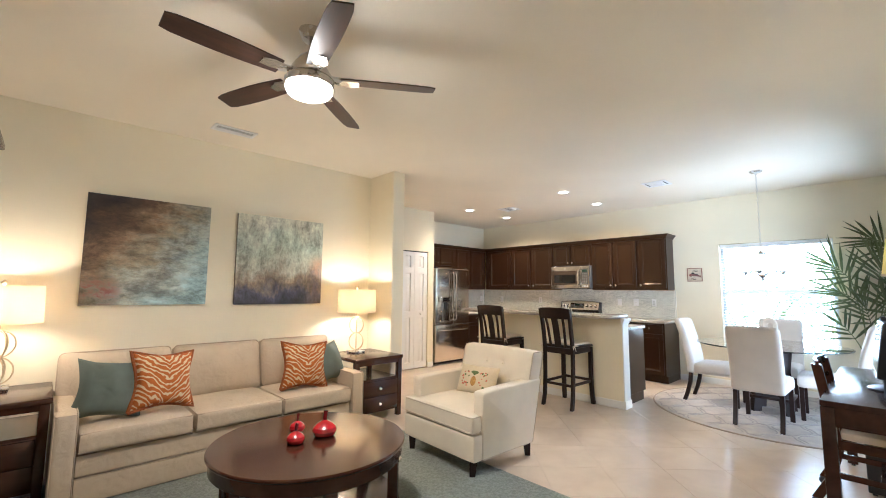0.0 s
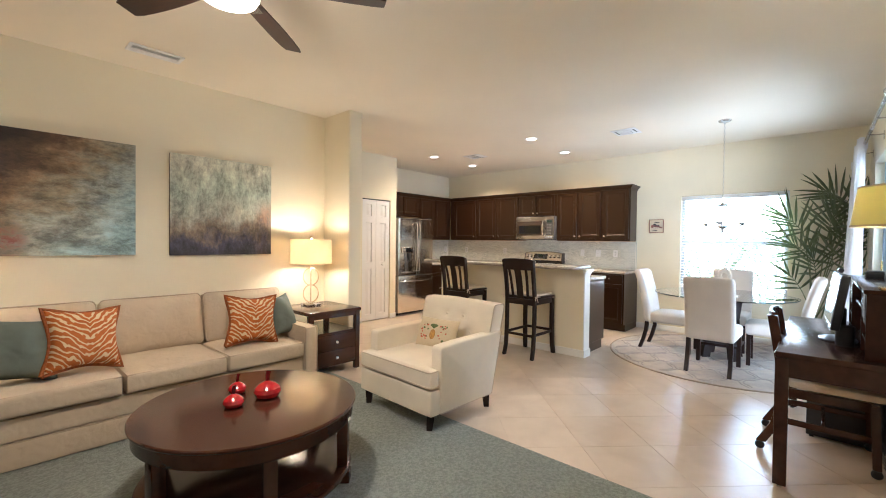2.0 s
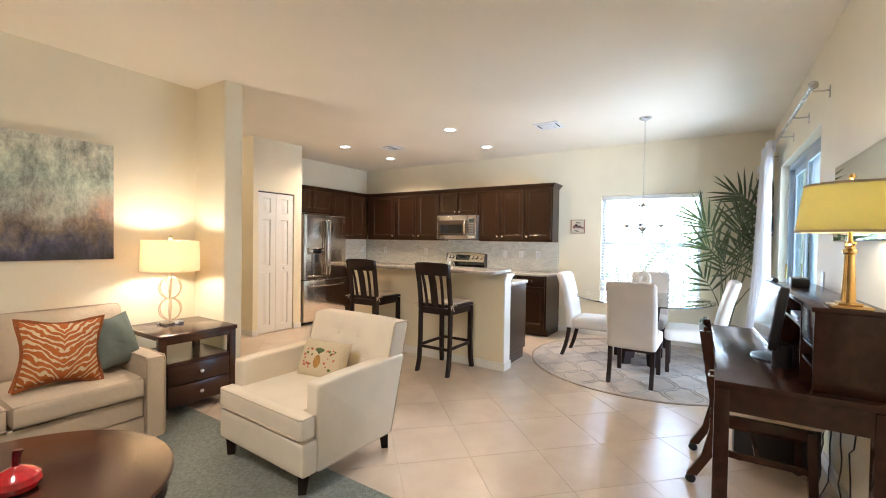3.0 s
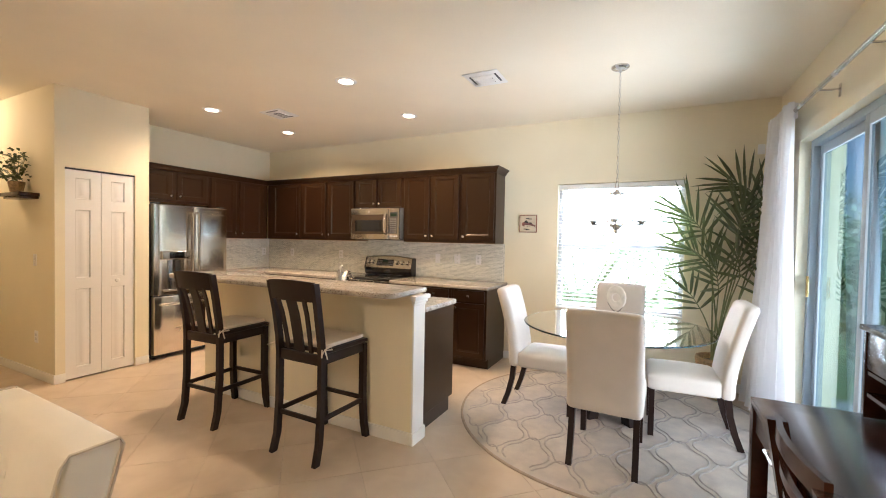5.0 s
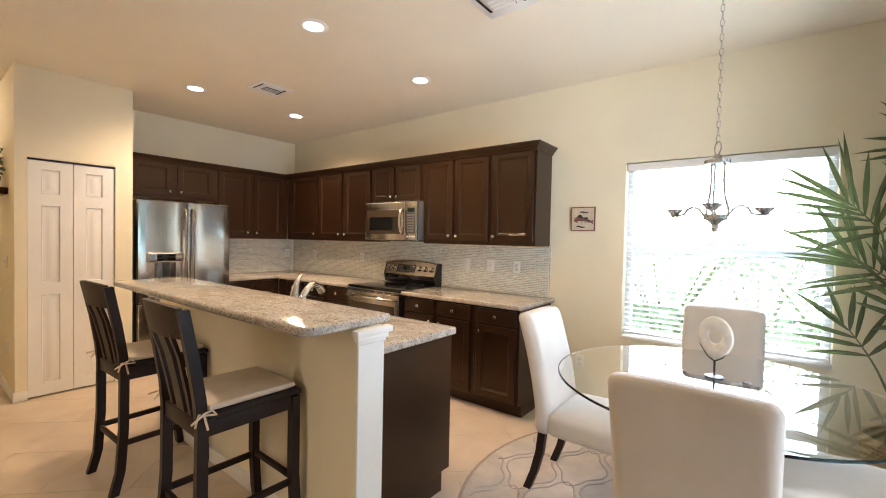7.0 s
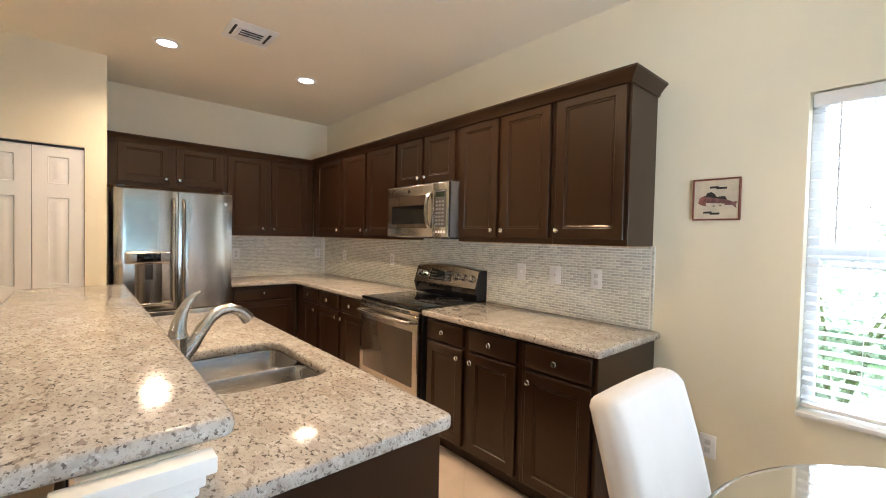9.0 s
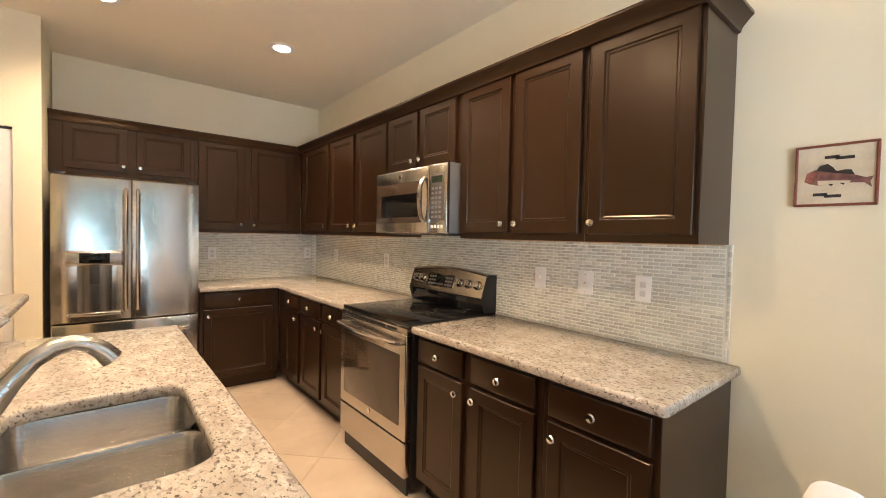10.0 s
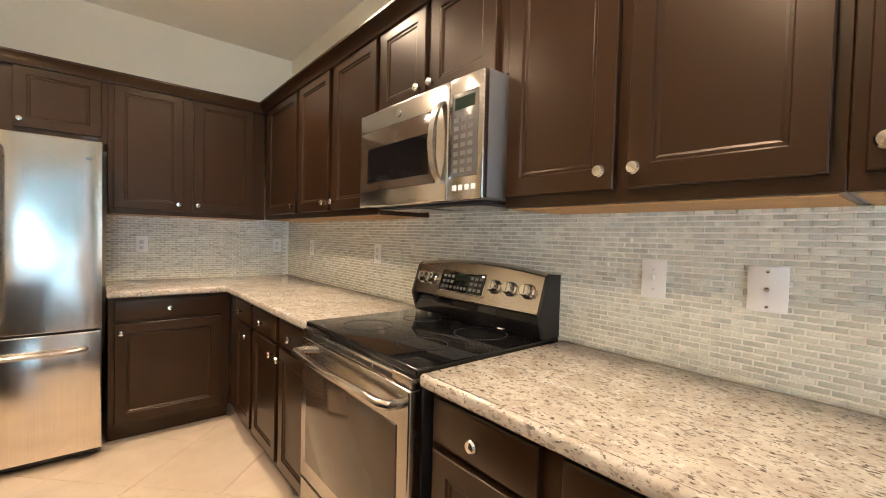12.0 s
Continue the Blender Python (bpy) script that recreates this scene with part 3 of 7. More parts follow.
def cabinet(name, m, w, z0, z1, depth, fronts, label, toe=0.0, group="kitchen cabinets", hollow=False, end_panel=False):
    """A cabinet unit in its own frame: x to the right along the front, y into the wall. fronts: (kind, x0, x1, z0, z1, knob x, knob z)."""
    c = thing(name, m, label, "cabinet", group)
    if hollow:
        bm = newbox(0, w, 0, depth, z0 + toe, 0.62, 0.002, 1)
        for b in ((0, w, 0, 0.018), (0, w, depth - 0.018, depth), (0, 0.018, 0.018, depth - 0.018), (w - 0.018, w, 0.018, depth - 0.018)):
            part("side_panel", newbox(*b, 0.62, z1), ESP, c)
    else:
        bm = newbox(0, w, 0, depth, z0 + toe, z1, 0.002, 1)
    if end_panel:
        bm2 = newbox(-0.014, -0.0005, 0.0, depth, z0 + toe, z1, 0.002, 1)
        part("end_panel", box(bm2, -0.014, -0.0005, 0.07, depth, z0, z0 + toe - 0.0005), ESP, c)
    if toe:
        part("toe_kick", newbox(0, w, 0.07, depth, z0, z0 + toe), ESP, c)
    part("body", bm, ESP, c)
    if not toe:
        part("underside", newbox(0.012, w - 0.012, 0.02, depth - 0.004, z0 - 0.004, z0 - 0.0005), MAPLE, c, "pale unfinished wood underside")
    for kind, x0, x1, a, b, kx, kz in fronts:
        f = part(kind, panel(bmesh.new(), x0, x1, a, b, -0.020, -0.0005, BEAD if kind == "door" else FLAT), ESP, c)
        if kx is not None:
            add_knob(f, kx, -0.020, kz)
    return c


UF, BF = 7.72, 7.42         # carcass fronts of uppers and bases on the east wall
UD, BD = XE - UF - 0.002, XE - BF - 0.002


def upper_e(y1, y0, doors, label, z0=1.372, dz0=1.405):
    """An upper unit on the east wall from y1 (its left end) down to y0."""
    fr = [("door", y1 - a, y1 - b, dz0, 2.19, y1 - k, dz0 + 0.045) for a, b, k in doors]
    return cabinet("upper_cabinet", pose(UF, y1, 0, 0, 0, EAST), y1 - y0, z0, 2.215, UD, fr, label)


upper_e(3.3105, 2.872, [(3.288, 2.890, 3.262)], "espresso wall cabinet with one tall panelled door")
upper_e(4.1005, 3.311, [(3.697, 3.333, 3.670), (4.086, 3.731, 3.757)][::-1], "espresso wall cabinet with two tall panelled doors")
upper_e(4.8765, 4.101, [(4.857, 4.521, 4.547), (4.488, 4.144, 4.462)], "short espresso wall cabinet over the microwave", 1.80, 1.815)
upper_e(5.8595, 4.877, [(5.835, 5.392, 5.418), (5.333, 4.895, 5.307)], "espresso wall cabinet with two tall panelled doors")
upper_e(6.555, 5.86, [(6.44, 5.883, 5.909)], "espresso corner wall cabinet with one panelled door")


def upper_n(x0, x1, doors, label, z0=1.372, dz0=1.405, dz1=2.19):
    fr = [("door", a - x0, b - x0, dz0, dz1, k - x0, dz0 + 0.045) for a, b, k in doors]
    return cabinet("upper_cabinet", pose(x0, 6.575, 0), x1 - x0, z0, 2.215, YK - 6.575 - 0.002, fr, label)


upper_n(5.832, 6.772, [(5.913, 6.302, 6.275), (6.356, 6.741, 6.383)], "short espresso wall cabinet over the refrigerator", 1.80, 1.835)
upper_n(6.7725, 7.718, [(6.80, 7.175, 7.148), (7.235, 7.628, 7.262)], "espresso wall cabinet with two tall panelled doors")


def crown():
    """Crown moulding: one profile swept along the two runs of wall cabinets, with a return at the open end."""
    prof = [(0.0, 0.0), (-0.010, 0.003), (-0.014, 0.019), (-0.032, 0.040), (-0.044, 0.053), (-0.050, 0.057), (-0.050, 0.068), (0.0, 0.068)]
    bm = bmesh.new()
    stations = []
    for o, z in prof:
        stations.append([(5.834, 6.555 + o), (7.70 + o, 6.555 + o), (7.70 + o, 2.872 + o), (XE - 0.002, 2.872 + o)])
    grid = [[bm.verts.new((x, y, 2.178 + z)) for x, y in st] for st, (o, z) in zip(stations, prof)]
    for a, b in zip(grid, grid[1:]):
        for i in range(3):
            bm.faces.new((a[i], a[i + 1], b[i + 1], b[i]))
    back = [bm.verts.new((x, y, 2.246)) for x, y in ((5.834, YK - 0.002), (XE - 0.002, YK - 0.002))]
    bm.faces.new((grid[-1][0], grid[-1][1], back[1], back[0]))
    bm.faces.new((grid[-1][1], grid[-1][2], grid[-1][3], back[1]))
    solid("crown_moulding", bm, ESP, "espresso crown moulding along the wall cabinets", "moulding", kind="structure")


crown()


def base_e(y1, y0, cols, label):
    fr = []
    for a, b, kd in cols:
        fr.append(("drawer_front", y1 - a, y1 - b, 0.735, 0.855, y1 - (a + b) / 2, 0.795))
        fr.append(("door", y1 - a, y1 - b, 0.125, 0.715, y1 - kd, 0.665))
    return cabinet("base_cabinet", pose(BF, y1, 0, 0, 0, EAST), y1 - y0, 0, 0.872, BD, fr, label, toe=0.105)


base_e(3.2685, 2.845, [(3.237, 2.868, 3.205)], "espresso base cabinet with one drawer and door")
base_e(4.070, 3.269, [(4.045, 3.706, 3.735), (3.65, 3.30, 3.62)], "espresso base cabinet with two drawers and doors")
base_e(5.7165, 4.862, [(5.691, 5.30, 5.33), (5.249, 4.885, 5.22)], "espresso base cabinet with two drawers and doors")
base_e(6.255, 5.717, [(6.07, 5.742, 5.772)], "espresso corner base cabinet with one drawer and door")
cabinet("base_cabinet", pose(6.768, 6.275, 0), 7.418 - 6.768, 0, 0.872, YK - 6.277,
        [("drawer_front", 0.03, 0.585, 0.735, 0.855, 0.30, 0.795), ("door", 0.03, 0.585, 0.125, 0.715, 0.06, 0.665)],
        "espresso base cabinet with a wide drawer and door", toe=0.105)


def counter_slab(name, outline, z0, z1, label, hole=None, bevel=0.012):
    bm = bmesh.new()
    vs = [bm.verts.new((x, y, z0)) for x, y in outline]
    if hole is None:
        f = bm.faces.new(vs)
    else:
        hv = [bm.verts.new((x, y, z0)) for x, y in hole]
        ed = [bm.edges.new((vs[i], vs[(i + 1) % len(vs)])) for i in range(len(vs))]
        ed += [bm.edges.new((hv[i], hv[(i + 1) % len(hv)])) for i in range(len(hv))]
        bmesh.ops.triangle_fill(bm, edges=ed, use_beauty=True)
    faces = bm.faces[:]
    ex = bmesh.ops.extrude_face_region(bm, geom=faces)
    top = [g for g in ex["geom"] if isinstance(g, bmesh.types.BMVert)]
    bmesh.ops.translate(bm, vec=(0, 0, z1 - z0), verts=top)
    bmesh.ops.recalc_face_normals(bm, faces=bm.faces[:])
    sharp = [e for e in bm.edges if len(e.link_faces) == 2 and e.calc_face_angle(0) > 0.8 and abs(e.verts[0].co.z - e.verts[1].co.z) < 1e-5]
    bmesh.ops.bevel(bm, geom=sharp, offset=bevel, segments=3, affect="EDGES", profile=0.5)
    return solid(name, bm, GRANITE, label, "countertop")


def rounded(pts, radii, n=5):
    """A plan outline with rounded corners."""
    out = []
    for i, p in enumerate(pts):
        r = radii[i]
        p = Vector(p)
        if r == 0:
            out.append(tuple(p))
            continue
        a, b = (Vector(pts[i - 1]) - p).normalized(), (Vector(pts[(i + 1) % len(pts)]) - p).normalized()
        s, e = p + a * r, p + b * r
        for k in range(n + 1):
            t = k / n
            out.append(tuple(s * (1 - t) ** 2 + p * (2 * t * (1 - t)) + e * t ** 2))
    return out


CF = 7.375
counter_slab("countertop", rounded([(CF, 2.815), (XE - 0.003, 2.815), (XE - 0.003, 4.078), (CF, 4.078)], [0.025, 0, 0, 0.01]), 0.873, 0.912,
             "speckled beige granite countertop with polished edge")
counter_slab("countertop", rounded([(CF, 4.852), (XE - 0.003, 4.852), (XE - 0.003, YK - 0.003), (6.762, YK - 0.003), (6.762, 6.228), (CF, 6.228)], [0, 0, 0, 0, 0, 0.015]),
             0.873, 0.912, "speckled beige granite corner countertop")

# ---- backsplash backing ----
structure("backsplash", [(XE - 0.006, XE - 0.0005, 2.857, YK - 0.001, 0.913, 1.371), (6.765, XE - 0.006, YK - 0.006, YK - 0.0005, 0.913, 1.371),
                         (XE - 0.006, XE - 0.0005, 4.101, 4.8765, 1.371, 1.42)], SPLASHGROUT, "glass mosaic backsplash in pale green-grey", "backsplash")


# ---- refrigerator ----
# Steel darkened so that the dispenser recess carries its shade in its colour.
RECESS_SHADE = material("shade_darkened_steel", (0.30, 0.275, 0.25), 0.24, 1.0, var=0.05, scale=5, bump=0.0)


def fridge():
    f = thing("refrigerator", pose(5.868, 6.15, 0), "stainless steel french-door refrigerator with water dispenser", "refrigerator")
    w = 0.876
    part("body", newbox(0.006, w - 0.006, 0.075, 0.70, 0.02, 1.745, 0.005), DARKGREY, f, "dark grey steel case")
    part("kick_grille", newbox(0.02, w - 0.02, 0.05, 0.074, 0.022, 0.055, 0.003), BLACK, f, "black kick grille")
    mid = 0.443
    for name, x0, x1, side in (("left_door", 0.003, mid - 0.003, 1), ("right_door", mid + 0.003, w - 0.003, -1)):
        bm = bmesh.new()
        n = 14
        rows = []
        for z in (0.722, 0.728, 1.738, 1.744):
            k = 0.006 if z in (0.722, 1.744) else 0.0
            rows.append([bm.verts.new((x0 + (x1 - x0) * i / n, k + 0.010 * (2 * i / n - 1) ** 4, z)) for i in range(n + 1)])
        for a, b in zip(rows, rows[1:]):
            for i in range(n):
                bm.faces.new((a[i], a[i + 1], b[i + 1], b[i]))
        box(bm, x0, x1, 0.012, 0.070, 0.722, 1.744)
        d = part(name, bm, FRIDGE, f)
        hx = x1 - 0.032 if side > 0 else x0 + 0.032
        hb = tube(bmesh.new(), [(hx, 0.002, 0.79), (hx, -0.035, 0.80), (hx, -0.050, 0.84), (hx, -0.053, 1.20), (hx, -0.050, 1.62), (hx, -0.035, 1.66), (hx, 0.002, 1.67)], 0.0125, 12)
        part("handle", hb, STEEL_H, d, "brushed steel bar handle")
        if side > 0:
            disp = newbox(0.070, 0.395, -0.030, 0.002, 1.120, 1.225, 0.016, 4)
            part("dispenser_panel", disp, STEEL_H, d, "curved steel dispenser panel")
            part("display", newbox(0.150, 0.315, -0.0335, -0.029, 1.140, 1.210, 0.002), BLACKGLASS, d, "dark dispenser display")
            bm = bmesh.new()
            lathe(bm, [(0.125, 0.0), (0.125, 0.33)], 28, 0.232, 0.028, 0.79, 1.0, 0.34)
            part("dispenser_recess", bm, RECESS_SHADE, d, "rounded dispenser recess in steel darkened for its shade")
            part("spout", newbox(0.205, 0.260, -0.040, -0.018, 0.99, 1.119, 0.006), DARKGREY, d, "dark dispenser paddle")
            part("drip_tray", newbox(0.085, 0.385, -0.034, -0.004, 0.765, 0.792, 0.008, 3), STEEL_H, d)
        else:
            part("badge", lathe(bmesh.new(), [(0.017, 0), (0.017, 0.003), (0.0001, 0.0035)], 20), CHROME, d, "small round metal badge", pose(x1 - 0.055, 0.002, 1.655, 90))
    bm = newbox(0.003, w - 0.003, 0.0, 0.070, 0.060, 0.712, 0.006, 3)
    dr = part("freezer_drawer", bm, FRIDGE, f)
    part("handle", tube(bmesh.new(), [(0.07, 0.002, 0.62), (0.075, -0.038, 0.622), (0.11, -0.050, 0.622), (w / 2, -0.056, 0.622), (w - 0.11, -0.050, 0.622),
                                      (w - 0.075, -0.038, 0.622), (w - 0.07, 0.002, 0.62)], 0.0125, 12), STEEL_H, dr, "brushed steel bar handle")
    for x in (0.05, w - 0.05):
        part("hinge_cap", newbox(x - 0.03, x + 0.03, 0.03, 0.12, 1.746, 1.768, 0.005), DARKGREY, f)
    for x in (0.06, w - 0.06):
        part("foot", newbox(x - 0.02, x + 0.02, 0.10, 0.14, 0.0, 0.022), BLACK, f)


fridge()


# ---- range ----
def range_cooker():
    r = thing("range_cooker", pose(7.355, 4.847, 0, 0, 0, EAST), "stainless steel electric range with black glass cooktop", "range")
    w, dp = 0.762, XE - 7.355 - 0.008
    part("body", newbox(0.004, w - 0.004, 0.045, dp, 0.03, 0.895, 0.003), BLACK, r, "black enamel side panels")
    top = part("cooktop", newbox(0, w, 0.018, dp, 0.896, 0.920, 0.006, 3), BLACKGLASS, r, "black ceramic glass cooktop")
    for cx, cy, rad in ((0.20, 0.19, 0.10), (0.56, 0.19, 0.085), (0.20, 0.46, 0.085), (0.56, 0.46, 0.10)):
        part("burner_ring", lathe(bmesh.new(), [(rad, 0), (rad, 0.0006), (rad - 0.003, 0.0006), (rad - 0.003, 0)], 40, cx, cy, 0.9205), DARKGREY, top)
    d = part("oven_door", newbox(0.006, w - 0.006, 0.0, 0.044, 0.300, 0.862, 0.006, 3), STEEL_H, r)
    part("oven_window", newbox(0.062, w - 0.062, -0.004, 0.001, 0.372, 0.752, 0.003), OVENGLASS, d, "bronze-tinted oven window")
    part("vent_strip", newbox(0.006, w - 0.006, 0.006, 0.044, 0.864, 0.894, 0.003), STEEL_H, r)
    # Black bars on the strip stand in for the shade in its slots.
    for i in range(5):
        part("vent_slot_shade", newbox(0.10 + i * 0.115, 0.20 + i * 0.115, 0.003, 0.0075, 0.872, 0.886), BLACK, r)
    part("handle", tube(bmesh.new(), [(0.05, 0.0, 0.815), (0.05, -0.04, 0.82), (0.075, -0.052, 0.82), (w / 2, -0.060, 0.82), (w - 0.075, -0.052, 0.82), (w - 0.05, -0.04, 0.82), (w - 0.05, 0.0, 0.815)], 0.014, 14),
         STEEL_H, d, "brushed steel towel-bar handle")
    part("badge", lathe(bmesh.new(), [(0.016, 0), (0.016, 0.003), (0.0001, 0.0035)], 20), CHROME, d, "small round metal badge", pose(w / 2, 0.0, 0.345, 90))
    part("storage_drawer", newbox(0.006, w - 0.006, 0.002, 0.044, 0.105, 0.290, 0.006, 3), STEEL_H, r)
    part("kick_plate", newbox(0.02, w - 0.02, 0.03, 0.044, 0.0, 0.10), BLACK, r)
    # backguard with an arched top and black end caps
    bm = bmesh.new()
    n = 20
    f0, f1 = dp - 0.105, dp - 0.055
    rows = []
    for yb, zt, fr in ((f0 + 0.010, 1.004, 0.0), (f0 - 0.012, 1.012, 0.0), (f1 - 0.02, 1.140, 1.0), (f1 - 0.008, 1.150, 1.0), (f1 + 0.012, 1.153, 1.0), (dp, 1.142, 1.0)):
        rows.append([bm.verts.new((0.012 + (w - 0.024) * i / n, yb, zt + fr * 0.026 * (1 - (2 * i / n - 1) ** 2))) for i in range(n + 1)])
    for a, b in zip(rows, rows[1:]):
        for i in range(n):
            bm.faces.new((a[i], a[i + 1], b[i + 1], b[i]))
    bk = part("backguard", bm, STEEL_H, r)
    for x in (0.0, w - 0.0125):
        cap = bmesh.new()
        prof = [(f0 + 0.012, 0.921), (f0 - 0.016, 1.008), (f1 - 0.024, 1.138), (f1 - 0.006, 1.152), (dp - 0.001, 1.148), (dp - 0.001, 0.921)]
        fc = cap.faces.new([cap.verts.new((x, y, z)) for y, z in prof])
        ex = bmesh.ops.extrude_face_region(cap, geom=[fc])
        bmesh.ops.translate(cap, vec=(0.0125, 0, 0), verts=[g for g in ex["geom"] if isinstance(g, bmesh.types.BMVert)])
        part("end_cap", cap, BLACK, r, "black plastic end cap")
    part("backguard_base", newbox(0.0126, w - 0.0126, f0 + 0.004, dp - 0.002, 0.921, 1.003, 0.004), BLACKGLASS, r, "glossy black backguard base")
    ang = math.degrees(math.atan2(0.128, f1 - 0.008 - f0))
    def face(z):
        return f0 - 0.012 + (z - 1.012) / 0.128 * (f1 - 0.008 - f0) - 0.001
    zc = 1.084
    for kx in (0.068, 0.135, 0.528, 0.608, 0.692):
        o = part("knob", lathe(bmesh.new(), [(0.029, 0), (0.029, 0.006), (0.024, 0.010), (0.0225, 0.028), (0.019, 0.033), (0.0001, 0.033)], 24), CHROME, bk, "round polished knob", pose(kx, face(zc), zc, ang))
        part("pointer", newbox(-0.003, 0.003, -0.019, 0.019, 0.0332, 0.038, 0.001, 1), CHROME, o)
    lay = pose(0, face(zc), zc, ang - 90)
    part("panel_rim", newbox(0.196, 0.474, -0.0032, 0.001, -0.051, 0.051, 0.006, 3), CHROME, bk, "polished panel rim", lay)
    part("control_panel", newbox(0.201, 0.469, -0.0048, -0.003, -0.046, 0.046, 0.003), BLACKGLASS, bk, "dark control panel with clock display", lay)
    part("clock_display", newbox(0.292, 0.372, -0.0060, -0.0047, 0.004, 0.032), GREENLED, bk, "small green clock display", lay)
    for i in range(3):
        for j in range(3):
            for x in (0.214, 0.388):
                part("button", newbox(x + i * 0.026, x + 0.017 + i * 0.026, -0.0058, -0.0047, -0.034 + j * 0.024, -0.022 + j * 0.024, 0.001, 1), WHITEDOT, bk, "", lay)
    for i in range(4):
        part("button", newbox(0.294 + i * 0.021, 0.307 + i * 0.021, -0.0058, -0.0047, -0.034, -0.022, 0.001, 1), WHITEDOT, bk, "", lay)


GREENLED = material("green_led_off", (0.010, 0.026, 0.015), 0.2, var=0.1, bump=0)
WHITEDOT = material("grey_key_print", (0.11, 0.105, 0.10), 0.5, var=0.1, bump=0)
range_cooker()


# ---- microwave ----
def microwave():
    m = thing("microwave", pose(7.62, 4.866, 1.395, 0, 0, EAST), "stainless over-the-range microwave with black window", "microwave")
    w, h, dp = 0.762, 0.403, XE - 7.62 - 0.01
    part("body", newbox(0.002, w - 0.002, 0.022, dp, 0.006, h, 0.004), CASEGREY, m, "grey metal case")
    part("door", newbox(0.0, 0.598, -0.006, 0.021, 0.0, h - 0.004, 0.008, 3), STEEL_H, m)
    part("window_surround", newbox(0.022, 0.535, -0.0085, -0.005, 0.066, 0.318, 0.003), OVENGLASS, m, "smoked glass door panel")
    part("window", newbox(0.075, 0.500, -0.010, -0.0083, 0.100, 0.245, 0.001, 1), BLACKGLASS, m, "dark door window")
    part("control_panel", newbox(0.600, w, -0.005, 0.021, 0.0, h - 0.004, 0.006, 3), STEEL_H, m)
    part("keypad", newbox(0.618, w - 0.022, -0.0070, -0.0045, 0.075, 0.345, 0.002), KEYPAD, m, "grey touch keypad")
    for i in range(7):
        for j in range(3):
            part("key", newbox(0.630 + j * 0.033, 0.652 + j * 0.033, -0.0078, -0.0068, 0.090 + i * 0.027, 0.104 + i * 0.027), CASEGREY, m)
    part("display", newbox(0.634, 0.726, -0.0082, -0.0068, 0.292, 0.330), GREENLED, m)
    for j in range(4):
        part("button", newbox(0.626 + j * 0.030, 0.645 + j * 0.030, -0.0075, -0.004, 0.032, 0.050, 0.002), WHITEPL, m, "pale push button")
    hb = bmesh.new()
    bow = [(0.568, -0.006 - 0.046 * math.sin(math.pi * min(1, max(0, k / 10))) ** 0.5, 0.062 + 0.275 * k / 10) for k in range(11)]
    bar_sq(hb, bow, 0.014, 0.006)
    part("handle", hb, STEEL, m, "bowed flat steel handle")
    part("badge", lathe(bmesh.new(), [(0.015, 0), (0.015, 0.003), (0.0001, 0.0035)], 20), CHROME, m, "small round metal badge", pose(0.30, -0.006, 0.356, 90))
    part("vent_grille", newbox(0.05, 0.71, 0.06, 0.30, -0.006, 0.005, 0.002), DARKGREY, m)
    for x in (0.09, 0.42):
        part("grease_filter", newbox(x, x + 0.25, 0.09, 0.25, -0.010, -0.0062, 0.001, 1), STEEL, m, "pale metal grease filter")


CASEGREY = material("painted_grey_case", (0.20, 0.195, 0.19), 0.32, 0.6, var=0.05, scale=6, bump=0.005)
KEYPAD = material("grey_keypad", (0.16, 0.15, 0.14), 0.22, 0.5, var=0.05, scale=6, bump=0.0)
microwave()


# ---- peninsula ----
structure("wall_peninsula", [(5.655, 5.80, 2.71, 4.93, 0, 1.026)], WALL, "cream painted half wall under the breakfast bar", "half wall")
PB = bmesh.new()
box(PB, 5.652, 5.803, 2.695, 2.7095, 0, 0.955, 0.002, 1)
box(PB, 5.640, 5.812, 2.683, 2.7094, 0, 0.088, 0.003, 1)
panel_top = ((5.646, 5.809, 2.689, 0.955, 0.972), (5.638, 5.817, 2.681, 0.972, 0.996), (5.624, 5.831, 2.667, 0.996, 1.0255))
for x0, x1, y0, z0, z1 in panel_top:
    box(PB, x0, x1, y0, 2.7094, z0, z1, 0.004, 2)
solid("end_column_trim", PB, TRIM, "white painted end trim with stepped capital", "trim", kind="structure")
structure("baseboard_peninsula", [(5.641, 5.6548, 2.7095, 4.93, 0, 0.085)], TRIM, "low white baseboard of the half wall", "baseboard")
counter_slab("breakfast_counter", rounded([(5.40, 2.715), (5.875, 2.715), (5.875, 5.10), (5.40, 5.10)], [0.07, 0.03, 0.03, 0.07]), 1.027, 1.066, "raised speckled granite breakfast bar top", bevel=0.014)


def rr(x0, x1, y0, y1, r):
    return rounded([(x0, y0), (x1, y0), (x1, y1), (x0, y1)], [r] * 4, 6)


SKX0, SKX1, SKY0, SKY1 = 5.955, 6.33, 3.265, 3.825
counter_slab("sink_countertop", rounded([(5.802, 2.735), (6.432, 2.735), (6.432, 4.755), (5.802, 4.755)], [0, 0.03, 0.02, 0]), 0.873, 0.912,
             "speckled granite countertop with sink cutout", hole=rr(SKX0, SKX1, SKY0, SKY1, 0.08), bevel=0.010)
